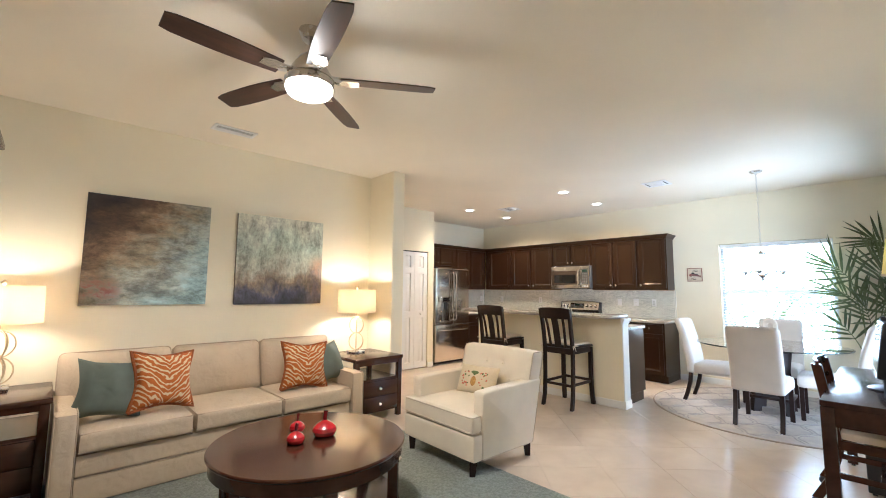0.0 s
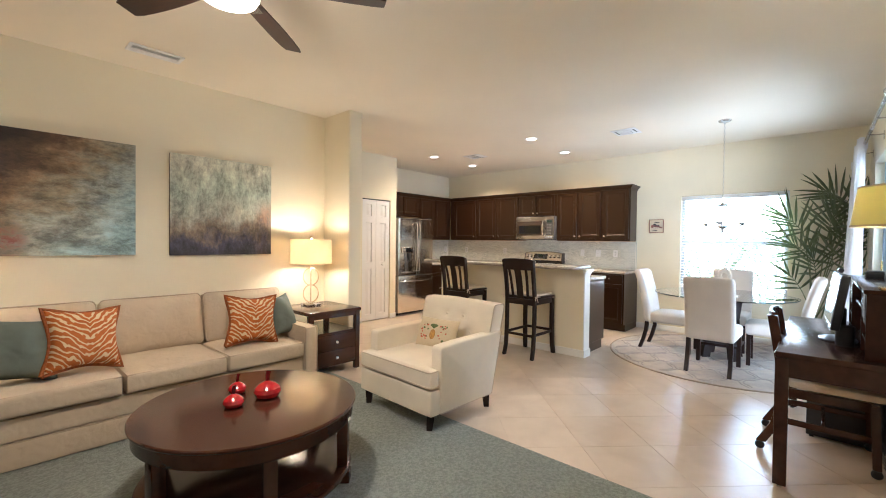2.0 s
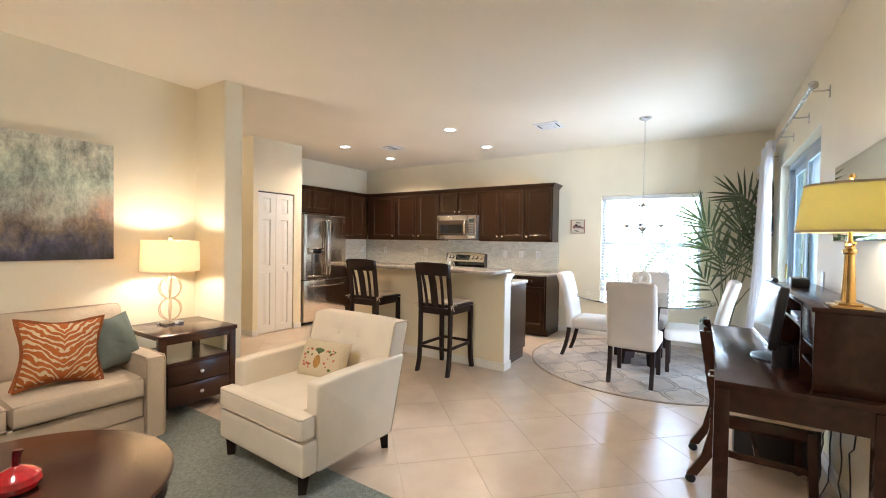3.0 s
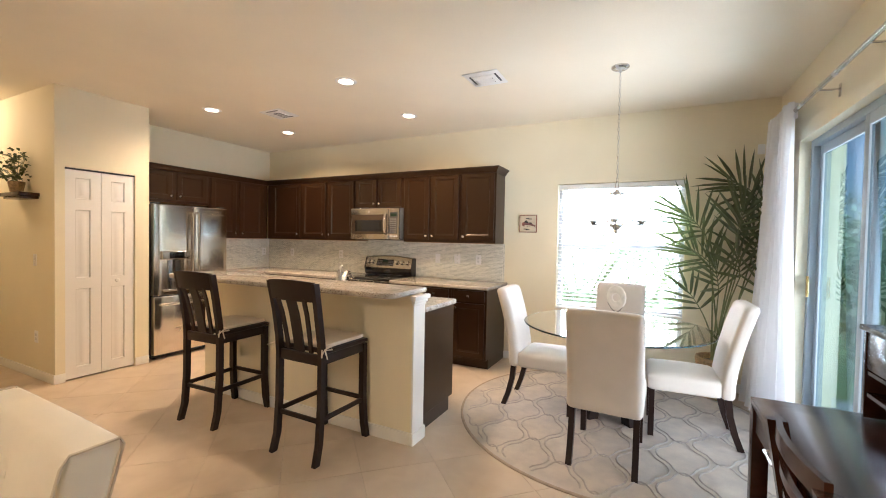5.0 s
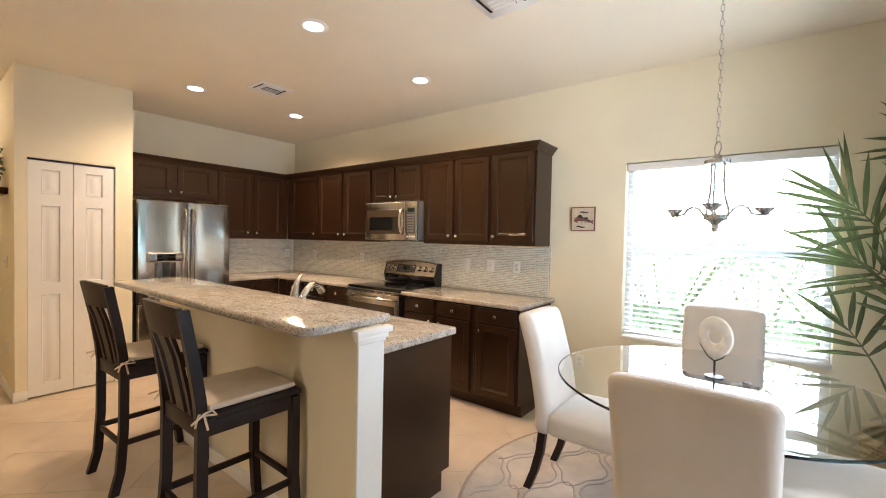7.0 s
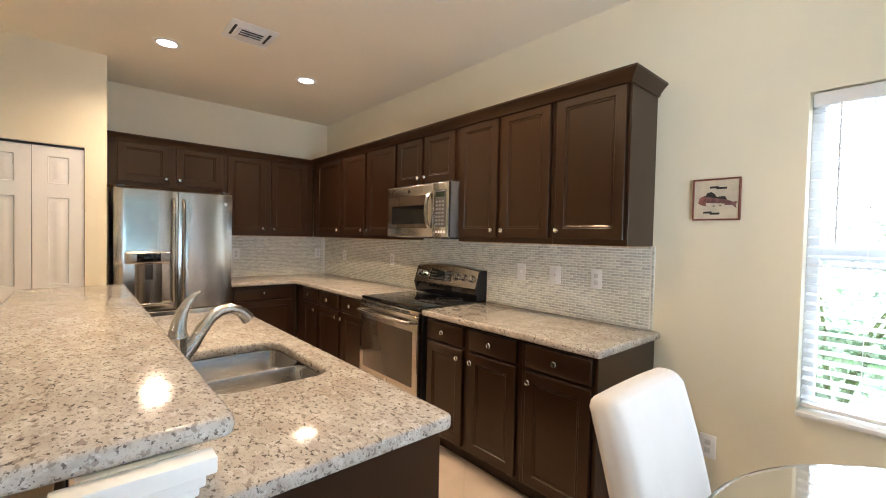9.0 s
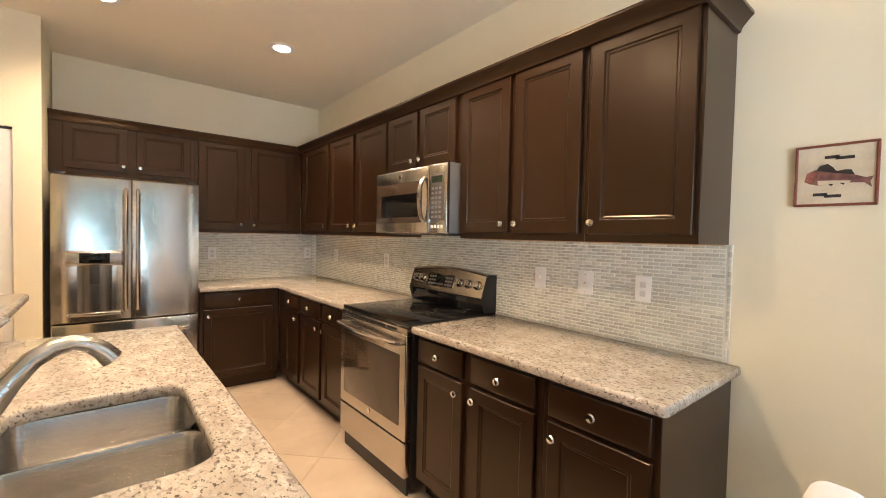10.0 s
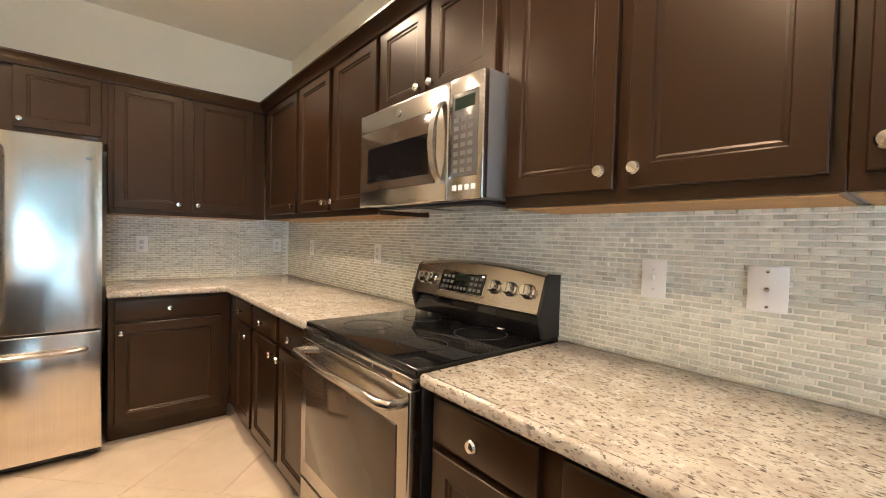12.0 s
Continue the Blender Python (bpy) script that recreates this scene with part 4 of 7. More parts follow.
cabinet("base_cabinet", pose(6.395, 2.765, 0, 0, 0, 90), 1.30, 0, 0.872, 0.59,
        [("door", 0.03, 0.40, 0.125, 0.715, 0.37, 0.665), ("drawer_front", 0.03, 0.40, 0.735, 0.855, 0.215, 0.795),
         ("door", 0.44, 0.85, 0.125, 0.715, 0.82, 0.665), ("door", 0.88, 1.28, 0.125, 0.715, 0.91, 0.665), ("drawer_front", 0.44, 1.28, 0.735, 0.855, None, 0)],
        "espresso sink base cabinet with flat end panel", toe=0.105, hollow=True, end_panel=True)


def dishwasher():
    d = thing("dishwasher", pose(6.40, 4.07, 0, 0, 0, 90), "black dishwasher under the sink counter", "dishwasher")
    part("body", newbox(0.0, 0.60, 0.0, 0.58, 0.10, 0.868), DARKGREY, d)
    part("door", newbox(0.003, 0.597, -0.03, -0.001, 0.12, 0.865, 0.006), BLACK, d)
    part("handle", tube(bmesh.new(), [(0.06, -0.03, 0.78), (0.07, -0.055, 0.775), (0.12, -0.085, 0.77), (0.30, -0.095, 0.77), (0.48, -0.085, 0.77), (0.53, -0.055, 0.775), (0.54, -0.03, 0.78)], 0.012, 12), BLACK, d,
         "curved black handle")
    part("kick_plate", newbox(0.0, 0.60, 0.03, 0.05, 0.0, 0.099), BLACK, d)


dishwasher()


def sink():
    s = thing("sink", pose((SKX0 + SKX1) / 2, (SKY0 + SKY1) / 2, 0.872), "double-bowl undermount stainless steel sink", "sink")
    hx, hy = (SKX1 - SKX0) / 2 + 0.006, (SKY1 - SKY0) / 2 + 0.006
    split = 0.0
    for y0, y1, dp in ((-hy, split - 0.008, 0.185), (split + 0.008, hy, 0.185)):
        bm = bmesh.new()
        rings = []
        for k, (inset, z) in enumerate(((0.0, 0.0), (0.004, -0.01), (0.008, -dp + 0.04), (0.022, -dp + 0.01), (0.05, -dp), (0.12, -dp - 0.004))):
            pts = rr(-hx + inset, hx - inset, y0 + inset, y1 - inset, max(0.02, 0.048 - inset * 0.3))
            rings.append([bm.verts.new((x, y, z)) for x, y in pts])
        for a, b in zip(rings, rings[1:]):
            ring_faces(bm, a, b)
        bm.faces.new(rings[-1])
        bowl = part("bowl", bm, SINKSTEEL, s)
        part("drain", lathe(bmesh.new(), [(0.042, 0.0), (0.042, 0.004), (0.030, 0.004), (0.028, 0.001), (0.0001, 0.001)], 24), CHROME, bowl, "round chrome drain", pose(0, (y0 + y1) / 2, -dp - 0.002))
    bm = bmesh.new()
    box(bm, -hx + 0.001, hx - 0.001, split - 0.011, split + 0.011, -0.05, -0.010, 0.007, 4)
    part("divider", bm, SINKSTEEL, s)
    for x in (-hx + 0.008, hx - 0.008):
        part("corner_web", newbox(x - 0.008, x + 0.008, split - 0.030, split + 0.030, -0.05, -0.012, 0.006, 3), SINKSTEEL, s)


sink()


def faucet():
    f = thing("faucet", pose(5.914, 3.58, 0.9125), "satin nickel pull-out kitchen faucet with lever", "faucet")
    part("body", lathe(bmesh.new(), [(0.036, 0), (0.036, 0.006), (0.032, 0.010), (0.031, 0.112), (0.033, 0.116), (0.033, 0.124), (0.030, 0.130), (0.028, 0.142), (0.0001, 0.146)], 28), NICKEL, f)
    sp = tube(bmesh.new(), [(0.012, 0.0, 0.045), (0.045, 0.008, 0.085), (0.074, 0.016, 0.133), (0.106, 0.027, 0.172), (0.140, 0.038, 0.192), (0.174, 0.048, 0.196), (0.207, 0.057, 0.184), (0.234, 0.064, 0.160)], 0.025, 16, 0.018)
    part("spout", sp, NICKEL, f)
    part("spray_head", tube(bmesh.new(), [(0.204, 0.0565, 0.186), (0.226, 0.062, 0.169), (0.246, 0.067, 0.143)], 0.0195, 14, 0.025), NICKEL, f)
    lever = [(0.0, 0.0, 0.140), (0.004, 0.001, 0.172), (0.014, 0.006, 0.205), (0.032, 0.013, 0.236), (0.054, 0.020, 0.258), (0.072, 0.025, 0.268)]
    part("lever", tube(bmesh.new(), lever, 0.028, 16, 0.005), NICKEL, f)


faucet()


# ---- outlets and switches ----
def wall_plate(m, double=False, switch=False, name="wall_outlet", jack=False):
    w = 0.115 if double else 0.085 if jack else 0.072
    o = thing(name, m, "white plastic wall plate", "switch" if switch else "outlet", "wall plates")
    part("plate", newbox(-w / 2, w / 2, -0.006, 0.0, -0.058, 0.058, 0.003), WHITEPL, o)
    for cx in ((-0.024, 0.024) if double else (0.0,)):
        if jack:
            part("jack", lathe(bmesh.new(), [(0.0055, 0), (0.0055, 0.006), (0.003, 0.006), (0.0001, 0.005)], 14), CHROME, o, "small metal cable jack", pose(0, -0.006, 0, 90))
            for cz in (-0.044, 0.044):
                part("screw", lathe(bmesh.new(), [(0.0042, 0), (0.0036, 0.0014), (0.0001, 0.0018)], 12), CHROME, o, "metal screw head", pose(0, -0.006, cz, 90))
        elif switch:
            for cz in (-0.030, 0.030):
                part("screw", lathe(bmesh.new(), [(0.0036, 0), (0.0030, 0.0014), (0.0001, 0.0018)], 12), DARKSLOT, o, "", pose(0, -0.006, cz, 90))
            part("toggle", newbox(cx - 0.005, cx + 0.005, -0.016, -0.006, -0.004, 0.012, 0.002), WHITEPL, o)
        else:
            for cz in (-0.020, 0.020):
                part("socket", newbox(cx - 0.013, cx + 0.013, -0.0075, -0.006, cz - 0.013, cz + 0.013, 0.001), DARKSLOT, o)
    return o


DARKSLOT = material("socket_face", (0.62, 0.61, 0.58), 0.4, var=0.02, bump=0)
for y, dbl, sw in ((3.755, False, True), (3.477, False, False), (3.19, False, False), (5.363, False, False), (6.349, False, False)):
    wall_plate(pose(XE - 0.0105, y, 1.165, 0, 0, EAST), dbl, sw, jack=y == 3.477)
wall_plate(pose(7.914, YK - 0.0105, 1.165))
wall_plate(pose(6.967, YK - 0.0105, 1.165))
wall_plate(pose(XE, 2.573, 0.385, 0, 0, EAST))
wall_plate(pose(PX0, 6.57, 1.14, 0, 0, EAST), switch=True, name="light_switch")
wall_plate(pose(PX0, 6.55, 0.40, 0, 0, EAST))
wall_plate(pose(5.30, YS, 1.145, 0, 0, 180))


# ---- ceiling fittings ----
for cx, cy in CANS:
    c = thing("recessed_light", pose(cx, cy, CH), "lit round recessed ceiling light with white trim", "ceiling light", "recessed lights")
    part("trim_ring", lathe(bmesh.new(), [(0.062, 0.0), (0.062, -0.006), (0.088, -0.005), (0.094, -0.001), (0.094, 0.0)], 36), WHITEPL, c)
    part("lens", lathe(bmesh.new(), [(0.0001, -0.0015), (0.061, -0.0015), (0.061, -0.0005)], 32), CANGLASS, c)


def ceiling_vent(x, y, w, d, rz, label):
    v = thing("ceiling_vent", pose(x, y, CH, 0, 0, rz), label, "air vent", "air vents")
    bm = bmesh.new()
    for b in ((-w / 2, w / 2, -d / 2, -d / 2 + 0.025), (-w / 2, w / 2, d / 2 - 0.025, d / 2), (-w / 2, -w / 2 + 0.025, -d / 2 + 0.025, d / 2 - 0.025), (w / 2 - 0.025, w / 2, -d / 2 + 0.025, d / 2 - 0.025)):
        box(bm, *b, -0.012, -0.0005, 0.003)
    part("frame", bm, WHITEPL, v)
    # Dark plate behind the slats stands in for the duct's shade.
    part("duct", newbox(-w / 2 + 0.02, w / 2 - 0.02, -d / 2 + 0.02, d / 2 - 0.02, -0.003, -0.0008), DARKGREY, v, "dark plate for the shade in the duct")
    n = max(3, int((d - 0.05) / 0.022))
    me = finish("slat", newbox(-w / 2 + 0.026, w / 2 - 0.026, -0.007, 0.007, -0.001, 0.001), WHITEPL, False)
    for i in range(n):
        o = new("slat", me)
        o.parent = v
        o.matrix_basis = pose(0, -d / 2 + 0.03 + (i + 0.5) * (d - 0.06) / n, -0.009, 35 if i < n / 2 else -35)


ceiling_vent(1.90, 4.56, 0.36, 0.16, 0, "white slatted ceiling air vent over the sofa")


def square_register(x, y, rz, label):
    """A stamped square register: flat face, a raised core with louvre slots, and a slit along each side, their shade
    laid on as black strips.
    """
    v = thing("ceiling_vent", pose(x, y, CH, 0, 0, rz), label, "air vent", "air vents")
    w = 0.15
    face = newbox(-w, w, -w, w, -0.006, -0.0005, 0.003)
    part("face_plate", face, WHITEPL, v)
    part("core", newbox(-0.085, 0.085, -0.080, 0.080, -0.016, -0.0062, 0.006), WHITEPL, v, "raised white core")
    # Raised black strips give the openings their shade; nothing is cut.
    for i in range(3):
        yy = -0.062 + i * 0.034
        part("louvre_slot_shade", newbox(-0.070, 0.070, yy, yy + 0.020, -0.0172, -0.0158), BLACK, v, "black strip for the shade in a louvre slot")
        part("slat", newbox(-0.070, 0.070, -0.008, 0.008, -0.001, 0.001), WHITEPL, v, "", pose(0, yy + 0.020, -0.0205, 40))
    for x0 in (-0.118, 0.102):
        part("side_slit_shade", newbox(x0, x0 + 0.016, -0.085, 0.085, -0.0075, -0.0058), BLACK, v, "black strip for the shade in a side slit")
    part("lip", newbox(-w - 0.004, w + 0.004, w - 0.016, w + 0.004, -0.010, -0.0062, 0.002), WHITEPL, v)


square_register(6.53, 2.56, 90, "white square ceiling air vent over the dining area")
square_register(6.55, 5.00, 0, "white square ceiling air vent over the kitchen")


# ---- living room ----
def welt(bm, pts, r=0.005):
    return tube(bm, pts, r, 6)


def sofa():
    s = thing("sofa", pose(0.85, 4.0, 0), "beige linen three-seat sofa with loose back cushions", "sofa")
    W, D, A = 2.14, 0.96, 0.115
    base = bmesh.new()
    pad(base, A + 0.001, W - A - 0.001, 0.025, D - 0.02, 0.012, 0.165, 0.012)
    pad(base, A + 0.001, W - A - 0.001, 0.035, D - 0.02, 0.167, 0.305, 0.018)
    part("base", base, SOFA, s)
    part("base_welt", welt(bmesh.new(), [(A, 0.03, 0.166), (W - A, 0.03, 0.166)]), PIPING, s)
    for x0 in (0.0, W - A):
        a = part("arm", pad(bmesh.new(), x0, x0 + A, 0.0, D - 0.05, 0.012, 0.565, 0.022), SOFA, s)
        for dx in (0.004, A - 0.004):
            part("arm_welt", welt(bmesh.new(), [(x0 + dx, 0.004, 0.03), (x0 + dx, 0.004, 0.545), (x0 + dx, 0.02, 0.562), (x0 + dx, D - 0.08, 0.562)], 0.0045), PIPING, a)
    part("back_frame", pad(bmesh.new(), 0.02, W - 0.02, D - 0.13, D, 0.012, 0.76, 0.03), SOFA, s)
    sw = (W - 2 * A) / 3
    for k in range(3):
        x0 = A + k * sw
        c = part("seat_cushion", pad(bmesh.new(), x0 + 0.004, x0 + sw - 0.004, 0.0, 0.62, 0.307, 0.445, 0.035, 0.022, 10), SOFA, s)
        for z in (0.322, 0.432):
            part("cushion_welt", welt(bmesh.new(), [(x0 + 0.012, 0.30, z), (x0 + 0.012, 0.012, z), (x0 + sw - 0.012, 0.012, z), (x0 + sw - 0.012, 0.30, z)], 0.0045), PIPING, c)
        bw = W / 3
        xb = 0.004 + k * bw
        bm = bmesh.new()
        hold = pose(xb + bw / 2, 0.715, 0.630, 76)
        hw, hh = bw / 2 - 0.005, 0.225
        pad(bm, -hw, hw, -hh, hh, -0.085, 0.070, 0.055, 0.062, 16)
        for v in bm.verts:
            v.co.y -= 0.012 * (1 - (v.co.x / hw) ** 2) if v.co.y > 0.15 else 0.0
            v.co.z += 0.004 * math.sin(v.co.x * 23 + k * 2) * math.cos(v.co.y * 17)
        c = part("back_cushion", bm, SOFA, s, "", hold)
        loop = rr(-hw + 0.006, hw - 0.006, -hh + 0.006, hh - 0.006, 0.045)
        loop = [(x, y - (0.012 * (1 - (x / hw) ** 2) if y > 0.15 else 0.0), 0.036) for x, y in loop]
        part("cushion_welt", welt(bmesh.new(), loop + loop[:1], 0.005), PIPING, c, "", None)
    for x in (0.06, W - 0.06):
        for y in (0.06, D - 0.06):
            part("foot", newbox(x - 0.025, x + 0.025, y - 0.025, y + 0.025, 0.0, 0.0125), BLACKWOOD, s)


sofa()


def zebra():
    m = material("rust_zebra_print", (0.42, 0.115, 0.022), 0.8, var=0.12, scale=20, bump_scale=350, bump=0.12, spec=0.2)
    nt = m.node_tree
    b = bsdf(m)
    base = b.inputs["Base Color"].links[0].from_socket
    tc = nt.nodes.new("ShaderNodeTexCoord")
    sep = nt.nodes.new("ShaderNodeSeparateXYZ")
    nt.links.new(tc.outputs["Object"], sep.inputs[0])
    ab = nt.nodes.new("ShaderNodeMath")
    ab.operation = "ABSOLUTE"
    nt.links.new(sep.outputs[0], ab.inputs[0])
    comb = nt.nodes.new("ShaderNodeCombineXYZ")
    k = nt.nodes.new("ShaderNodeMath")
    k.operation, k.inputs[1].default_value = "MULTIPLY", 0.75
    nt.links.new(ab.outputs[0], k.inputs[0])
    s = nt.nodes.new("ShaderNodeMath")
    s.operation = "SUBTRACT"
    nt.links.new(sep.outputs[1], s.inputs[0])
    nt.links.new(k.outputs[0], s.inputs[1])
    nt.links.new(s.outputs[0], comb.inputs[0])
    nt.links.new(ab.outputs[0], comb.inputs[1])
    w = nt.nodes.new("ShaderNodeTexWave")
    w.inputs["Scale"].default_value, w.inputs["Distortion"].default_value = 9.0, 8.5
    w.inputs["Detail"].default_value, w.inputs["Detail Scale"].default_value = 2.0, 1.6
    nt.links.new(comb.outputs[0], w.inputs[0])
    r = nt.nodes.new("ShaderNodeMapRange")
    r.inputs["From Min"].default_value, r.inputs["From Max"].default_value = 0.68, 0.78
    nt.links.new(w.outputs[1], r.inputs[0])
    mix = nt.nodes.new("ShaderNodeMix")
    mix.data_type = "RGBA"
    mix.inputs[7].default_value = (0.66, 0.50, 0.29, 1)
    nt.links.new(r.outputs[0], mix.inputs[0])
    nt.links.new(base, mix.inputs[6])
    nt.links.new(mix.outputs[2], b.inputs["Base Color"])
    return m


ZEBRA = zebra()
RUST = material("rust_fringe", (0.27, 0.075, 0.015), 0.9, var=0.25, scale=80, bump_scale=400, bump=0.3)


def scatter(name, m, size, mat, label, edge=None):
    p = thing(name, m, label, "cushion", "scatter cushions")
    bm = cushion(bmesh.new(), size, size, 0.20, 26, 2.0, None, 0.20)
    for v in bm.verts:
        v.co.z += 0.006 * math.sin(v.co.x * 31 + v.co.y * 14) * (1 - (2 * v.co.x / size) ** 2) + 0.010 * math.sin(5 * v.co.x + 1.0)
    part("cover", bm, mat, p)
    if edge:
        pts = []
        n = 40
        h = size / 2
        for i in range(n + 1):
            t = i / n * 4
            k, f = int(t) % 4, t - int(t)
            a = 2 * f - 1
            q = ((a, -1), (1, a), (-a, 1), (-1, -a))[k]
            s = 1 - 0.20 * (1 - min(abs(q[0]), abs(q[1])) ** 2)
            pts.append((q[0] * h * s, q[1] * h * s, 0.010 * math.sin(5 * q[0] * h * s + 1.0)))
        part("brush_fringe", tube(bmesh.new(), pts, 0.013, 7), edge, p, "rust brush fringe")
    return p


scatter("cushion", pose(1.125, 4.25, 0.645, 68, 6, -6), 0.41, TEAL, "slate teal scatter cushion on the sofa")
scatter("cushion", pose(1.42, 4.21, 0.672, 72, 5, 12), 0.41, ZEBRA, "rust and cream zebra-print scatter cushion with fringe", RUST)
scatter("cushion", pose(2.50, 4.22, 0.655, 72, 4, -6), 0.41, ZEBRA, "rust and cream zebra-print scatter cushion with fringe", RUST)
scatter("cushion", pose(2.775, 4.33, 0.635, 68, 0, 24), 0.40, TEAL, "slate teal scatter cushion on the sofa")


def armchair():
    a = thing("armchair", pose(3.055, 3.47, 0, 0, 0, -92), "cream upholstered armchair with tufted back and tapered legs", "armchair")
    W, RAKE = 0.83, 0.25     # x across, y towards the back; the back leans by RAKE

    def lean(y, z):
        return y + (z - 0.115) * RAKE
    base = newbox(0.098, W - 0.098, 0.09, 0.60, 0.118, 0.30)
    pad(base, 0.003, W - 0.003, 0.006, 0.105, 0.115, 0.300, 0.016, 0.0, 8)
    part("base", base, CREAM, a)
    seat = bmesh.new()
    pad(seat, 0.104, W - 0.104, 0.0, 0.66, 0.303, 0.440, 0.030, 0.028, 12)
    pad(seat, 0.004, W - 0.004, -0.002, 0.098, 0.302, 0.438, 0.030, 0.006, 12)
    cush = part("seat_cushion", seat, CREAM, a)
    for z in (0.318, 0.424):
        part("cushion_welt", welt(bmesh.new(), [(0.012, 0.09, z), (0.010, 0.014, z), (0.030, 0.0, z), (W - 0.030, 0.0, z), (W - 0.010, 0.014, z), (W - 0.012, 0.09, z)], 0.0045), CREAMPIPE, cush)
    for x0 in (0.0, W - 0.10):
        bm = bmesh.new()
        prof = [(0.100, 0.115), (0.100, 0.572), (0.114, 0.589), (0.30, 0.598), (lean(0.60, 0.604), 0.604), (lean(0.692, 0.604), 0.604), (0.692, 0.115)]
        f = bm.faces.new([bm.verts.new((x0, y, z)) for y, z in prof])
        ex = bmesh.ops.extrude_face_region(bm, geom=[f])
        bmesh.ops.translate(bm, vec=(0.10, 0, 0), verts=[g for g in ex["geom"] if isinstance(g, bmesh.types.BMVert)])
        bmesh.ops.recalc_face_normals(bm, faces=bm.faces[:])
        bmesh.ops.bevel(bm, geom=[e for e in bm.edges if e.calc_face_angle(0) > 0.3], offset=0.016, segments=4, affect="EDGES", profile=0.5)
        arm = part("arm", bm, CREAM, a)
        out = x0 + 0.003 if x0 < 0.4 else x0 + 0.097
        part("arm_welt", welt(bmesh.new(), [(out, 0.108, 0.120), (out, 0.69, 0.120), (out, lean(0.688, 0.60), 0.598)], 0.0042), CREAMPIPE, arm)
    bm = bmesh.new()
    pad(bm, 0.012, W - 0.012, 0.545, 0.698, 0.115, 0.822, 0.030, 0.010, 22)
    tufts = [(0.22, 0.58), (0.415, 0.58), (0.61, 0.58), (0.32, 0.70), (0.51, 0.70)]
    for v in bm.verts:
        if v.co.y < 0.62:
            v.co.y -= 0.022 * max(0.0, 1 - ((v.co.x - W / 2) / (W / 2)) ** 4) * max(0.0, math.sin(math.pi * min(1.0, max(0.0, (v.co.z - 0.40) / 0.42))))
            for tx, tz in tufts:
                v.co.y += 0.030 * math.exp(-((v.co.x - tx) ** 2 + (v.co.z - tz) ** 2) / 0.0016)
        v.co.y = lean(v.co.y, v.co.z)
    back = part("backrest", bm, CREAM, a)
    for tx, tz in tufts:
        part("button", lathe(bmesh.new(), [(0.012, 0), (0.010, 0.006), (0.0001, 0.009)], 14), CREAM, back, "", pose(tx, lean(0.553, tz), tz, 90))
    for x in (0.016, W - 0.016):
        part("back_welt", welt(bmesh.new(), [(x, lean(0.552, 0.61), 0.61), (x, lean(0.552, 0.79), 0.79), (x, lean(0.565, 0.818), 0.818), (x, lean(0.68, 0.82), 0.82), (x, lean(0.695, 0.80), 0.80), (x, lean(0.694, 0.62), 0.62)], 0.0045), CREAMPIPE, back)
    for x in (0.055, W - 0.055):
        for y in (0.06, 0.675):
            dx, dy = (0.006 if x < 0.4 else -0.006), (-0.006 if y < 0.3 else 0.02)
            part("leg", tube(bmesh.new(), [(x, y, 0.117), (x + dx, y + dy, 0.006 if y < 0.3 else 0.0)], 0.040, 4, 0.028), BLACKWOOD, a, "dark tapered wooden leg")


armchair()


def floral():
    m = material("floral_linen", (0.66, 0.55, 0.36), 0.85, var=0.04, scale=5, bump_scale=420, bump=0.1, spec=0.2)
    return m


def lumbar():
    p = thing("lumbar_cushion", pose(3.53, 3.05, 0.56, 66, 0, -84), "cream lumbar cushion with embroidered pineapple and red flowers", "cushion")
    part("cover", cushion(bmesh.new(), 0.40, 0.26, 0.13, 20, 2.4, None, 0.06), floral(), p)
    gold = material("gold_thread", (0.42, 0.22, 0.04), 0.7, var=0.3, scale=90, bump=0.1)
    green = material("green_thread", (0.11, 0.15, 0.04), 0.7, var=0.3, scale=60, bump=0.1)
    coral = material("coral_thread", (0.52, 0.13, 0.07), 0.7, var=0.3, scale=60, bump=0.1)

    def dome(x, y):
        u, v = x / 0.20, y / 0.13
        return 0.065 * max(0.0, (1 - abs(u) ** 2.4) * (1 - abs(v) ** 2.4)) ** 0.5 + 0.001
    bm = bmesh.new()
    lathe(bm, [(0.0001, 0.006), (0.018, 0.005), (0.026, 0.002), (0.028, -0.002), (0.0001, -0.002)], 20, 0.0, -0.02, dome(0, -0.02), 1.0, 1.5)
    part("pineapple_motif", bm, gold, p, "gold pineapple embroidery")
    bm = bmesh.new()
    for k in range(7):
        ang = radians(-60 + k * 20)
        cushion(bm, 0.012, 0.045, 0.005, 4, 2.0, Matrix.Translation((0.02 * math.sin(ang), 0.045, dome(0, 0.045))) @ pose(0, 0, 0, 0, 0, -math.degrees(ang)))
    part("leaf_motif", bm, green, p, "green leaf embroidery")
    rnd = random.Random(5)
    for sx in (-1, 1):
        for k in range(14):
            x, y = sx * rnd.uniform(0.055, 0.125), rnd.uniform(-0.07, 0.06)
            s = rnd.uniform(0.014, 0.028)
            part("flower_motif", lathe(bmesh.new(), [(0.0001, 0.003), (s * 0.35, 0.002), (s * 0.5, -0.002), (0.0001, -0.002)], 10, sy=0.7), coral if k % 4 else green, p, "", Matrix.Translation((x, y, dome(x, y))) @ pose(0, 0, 0, 0, 0, rnd.uniform(0, 180)))


lumbar()


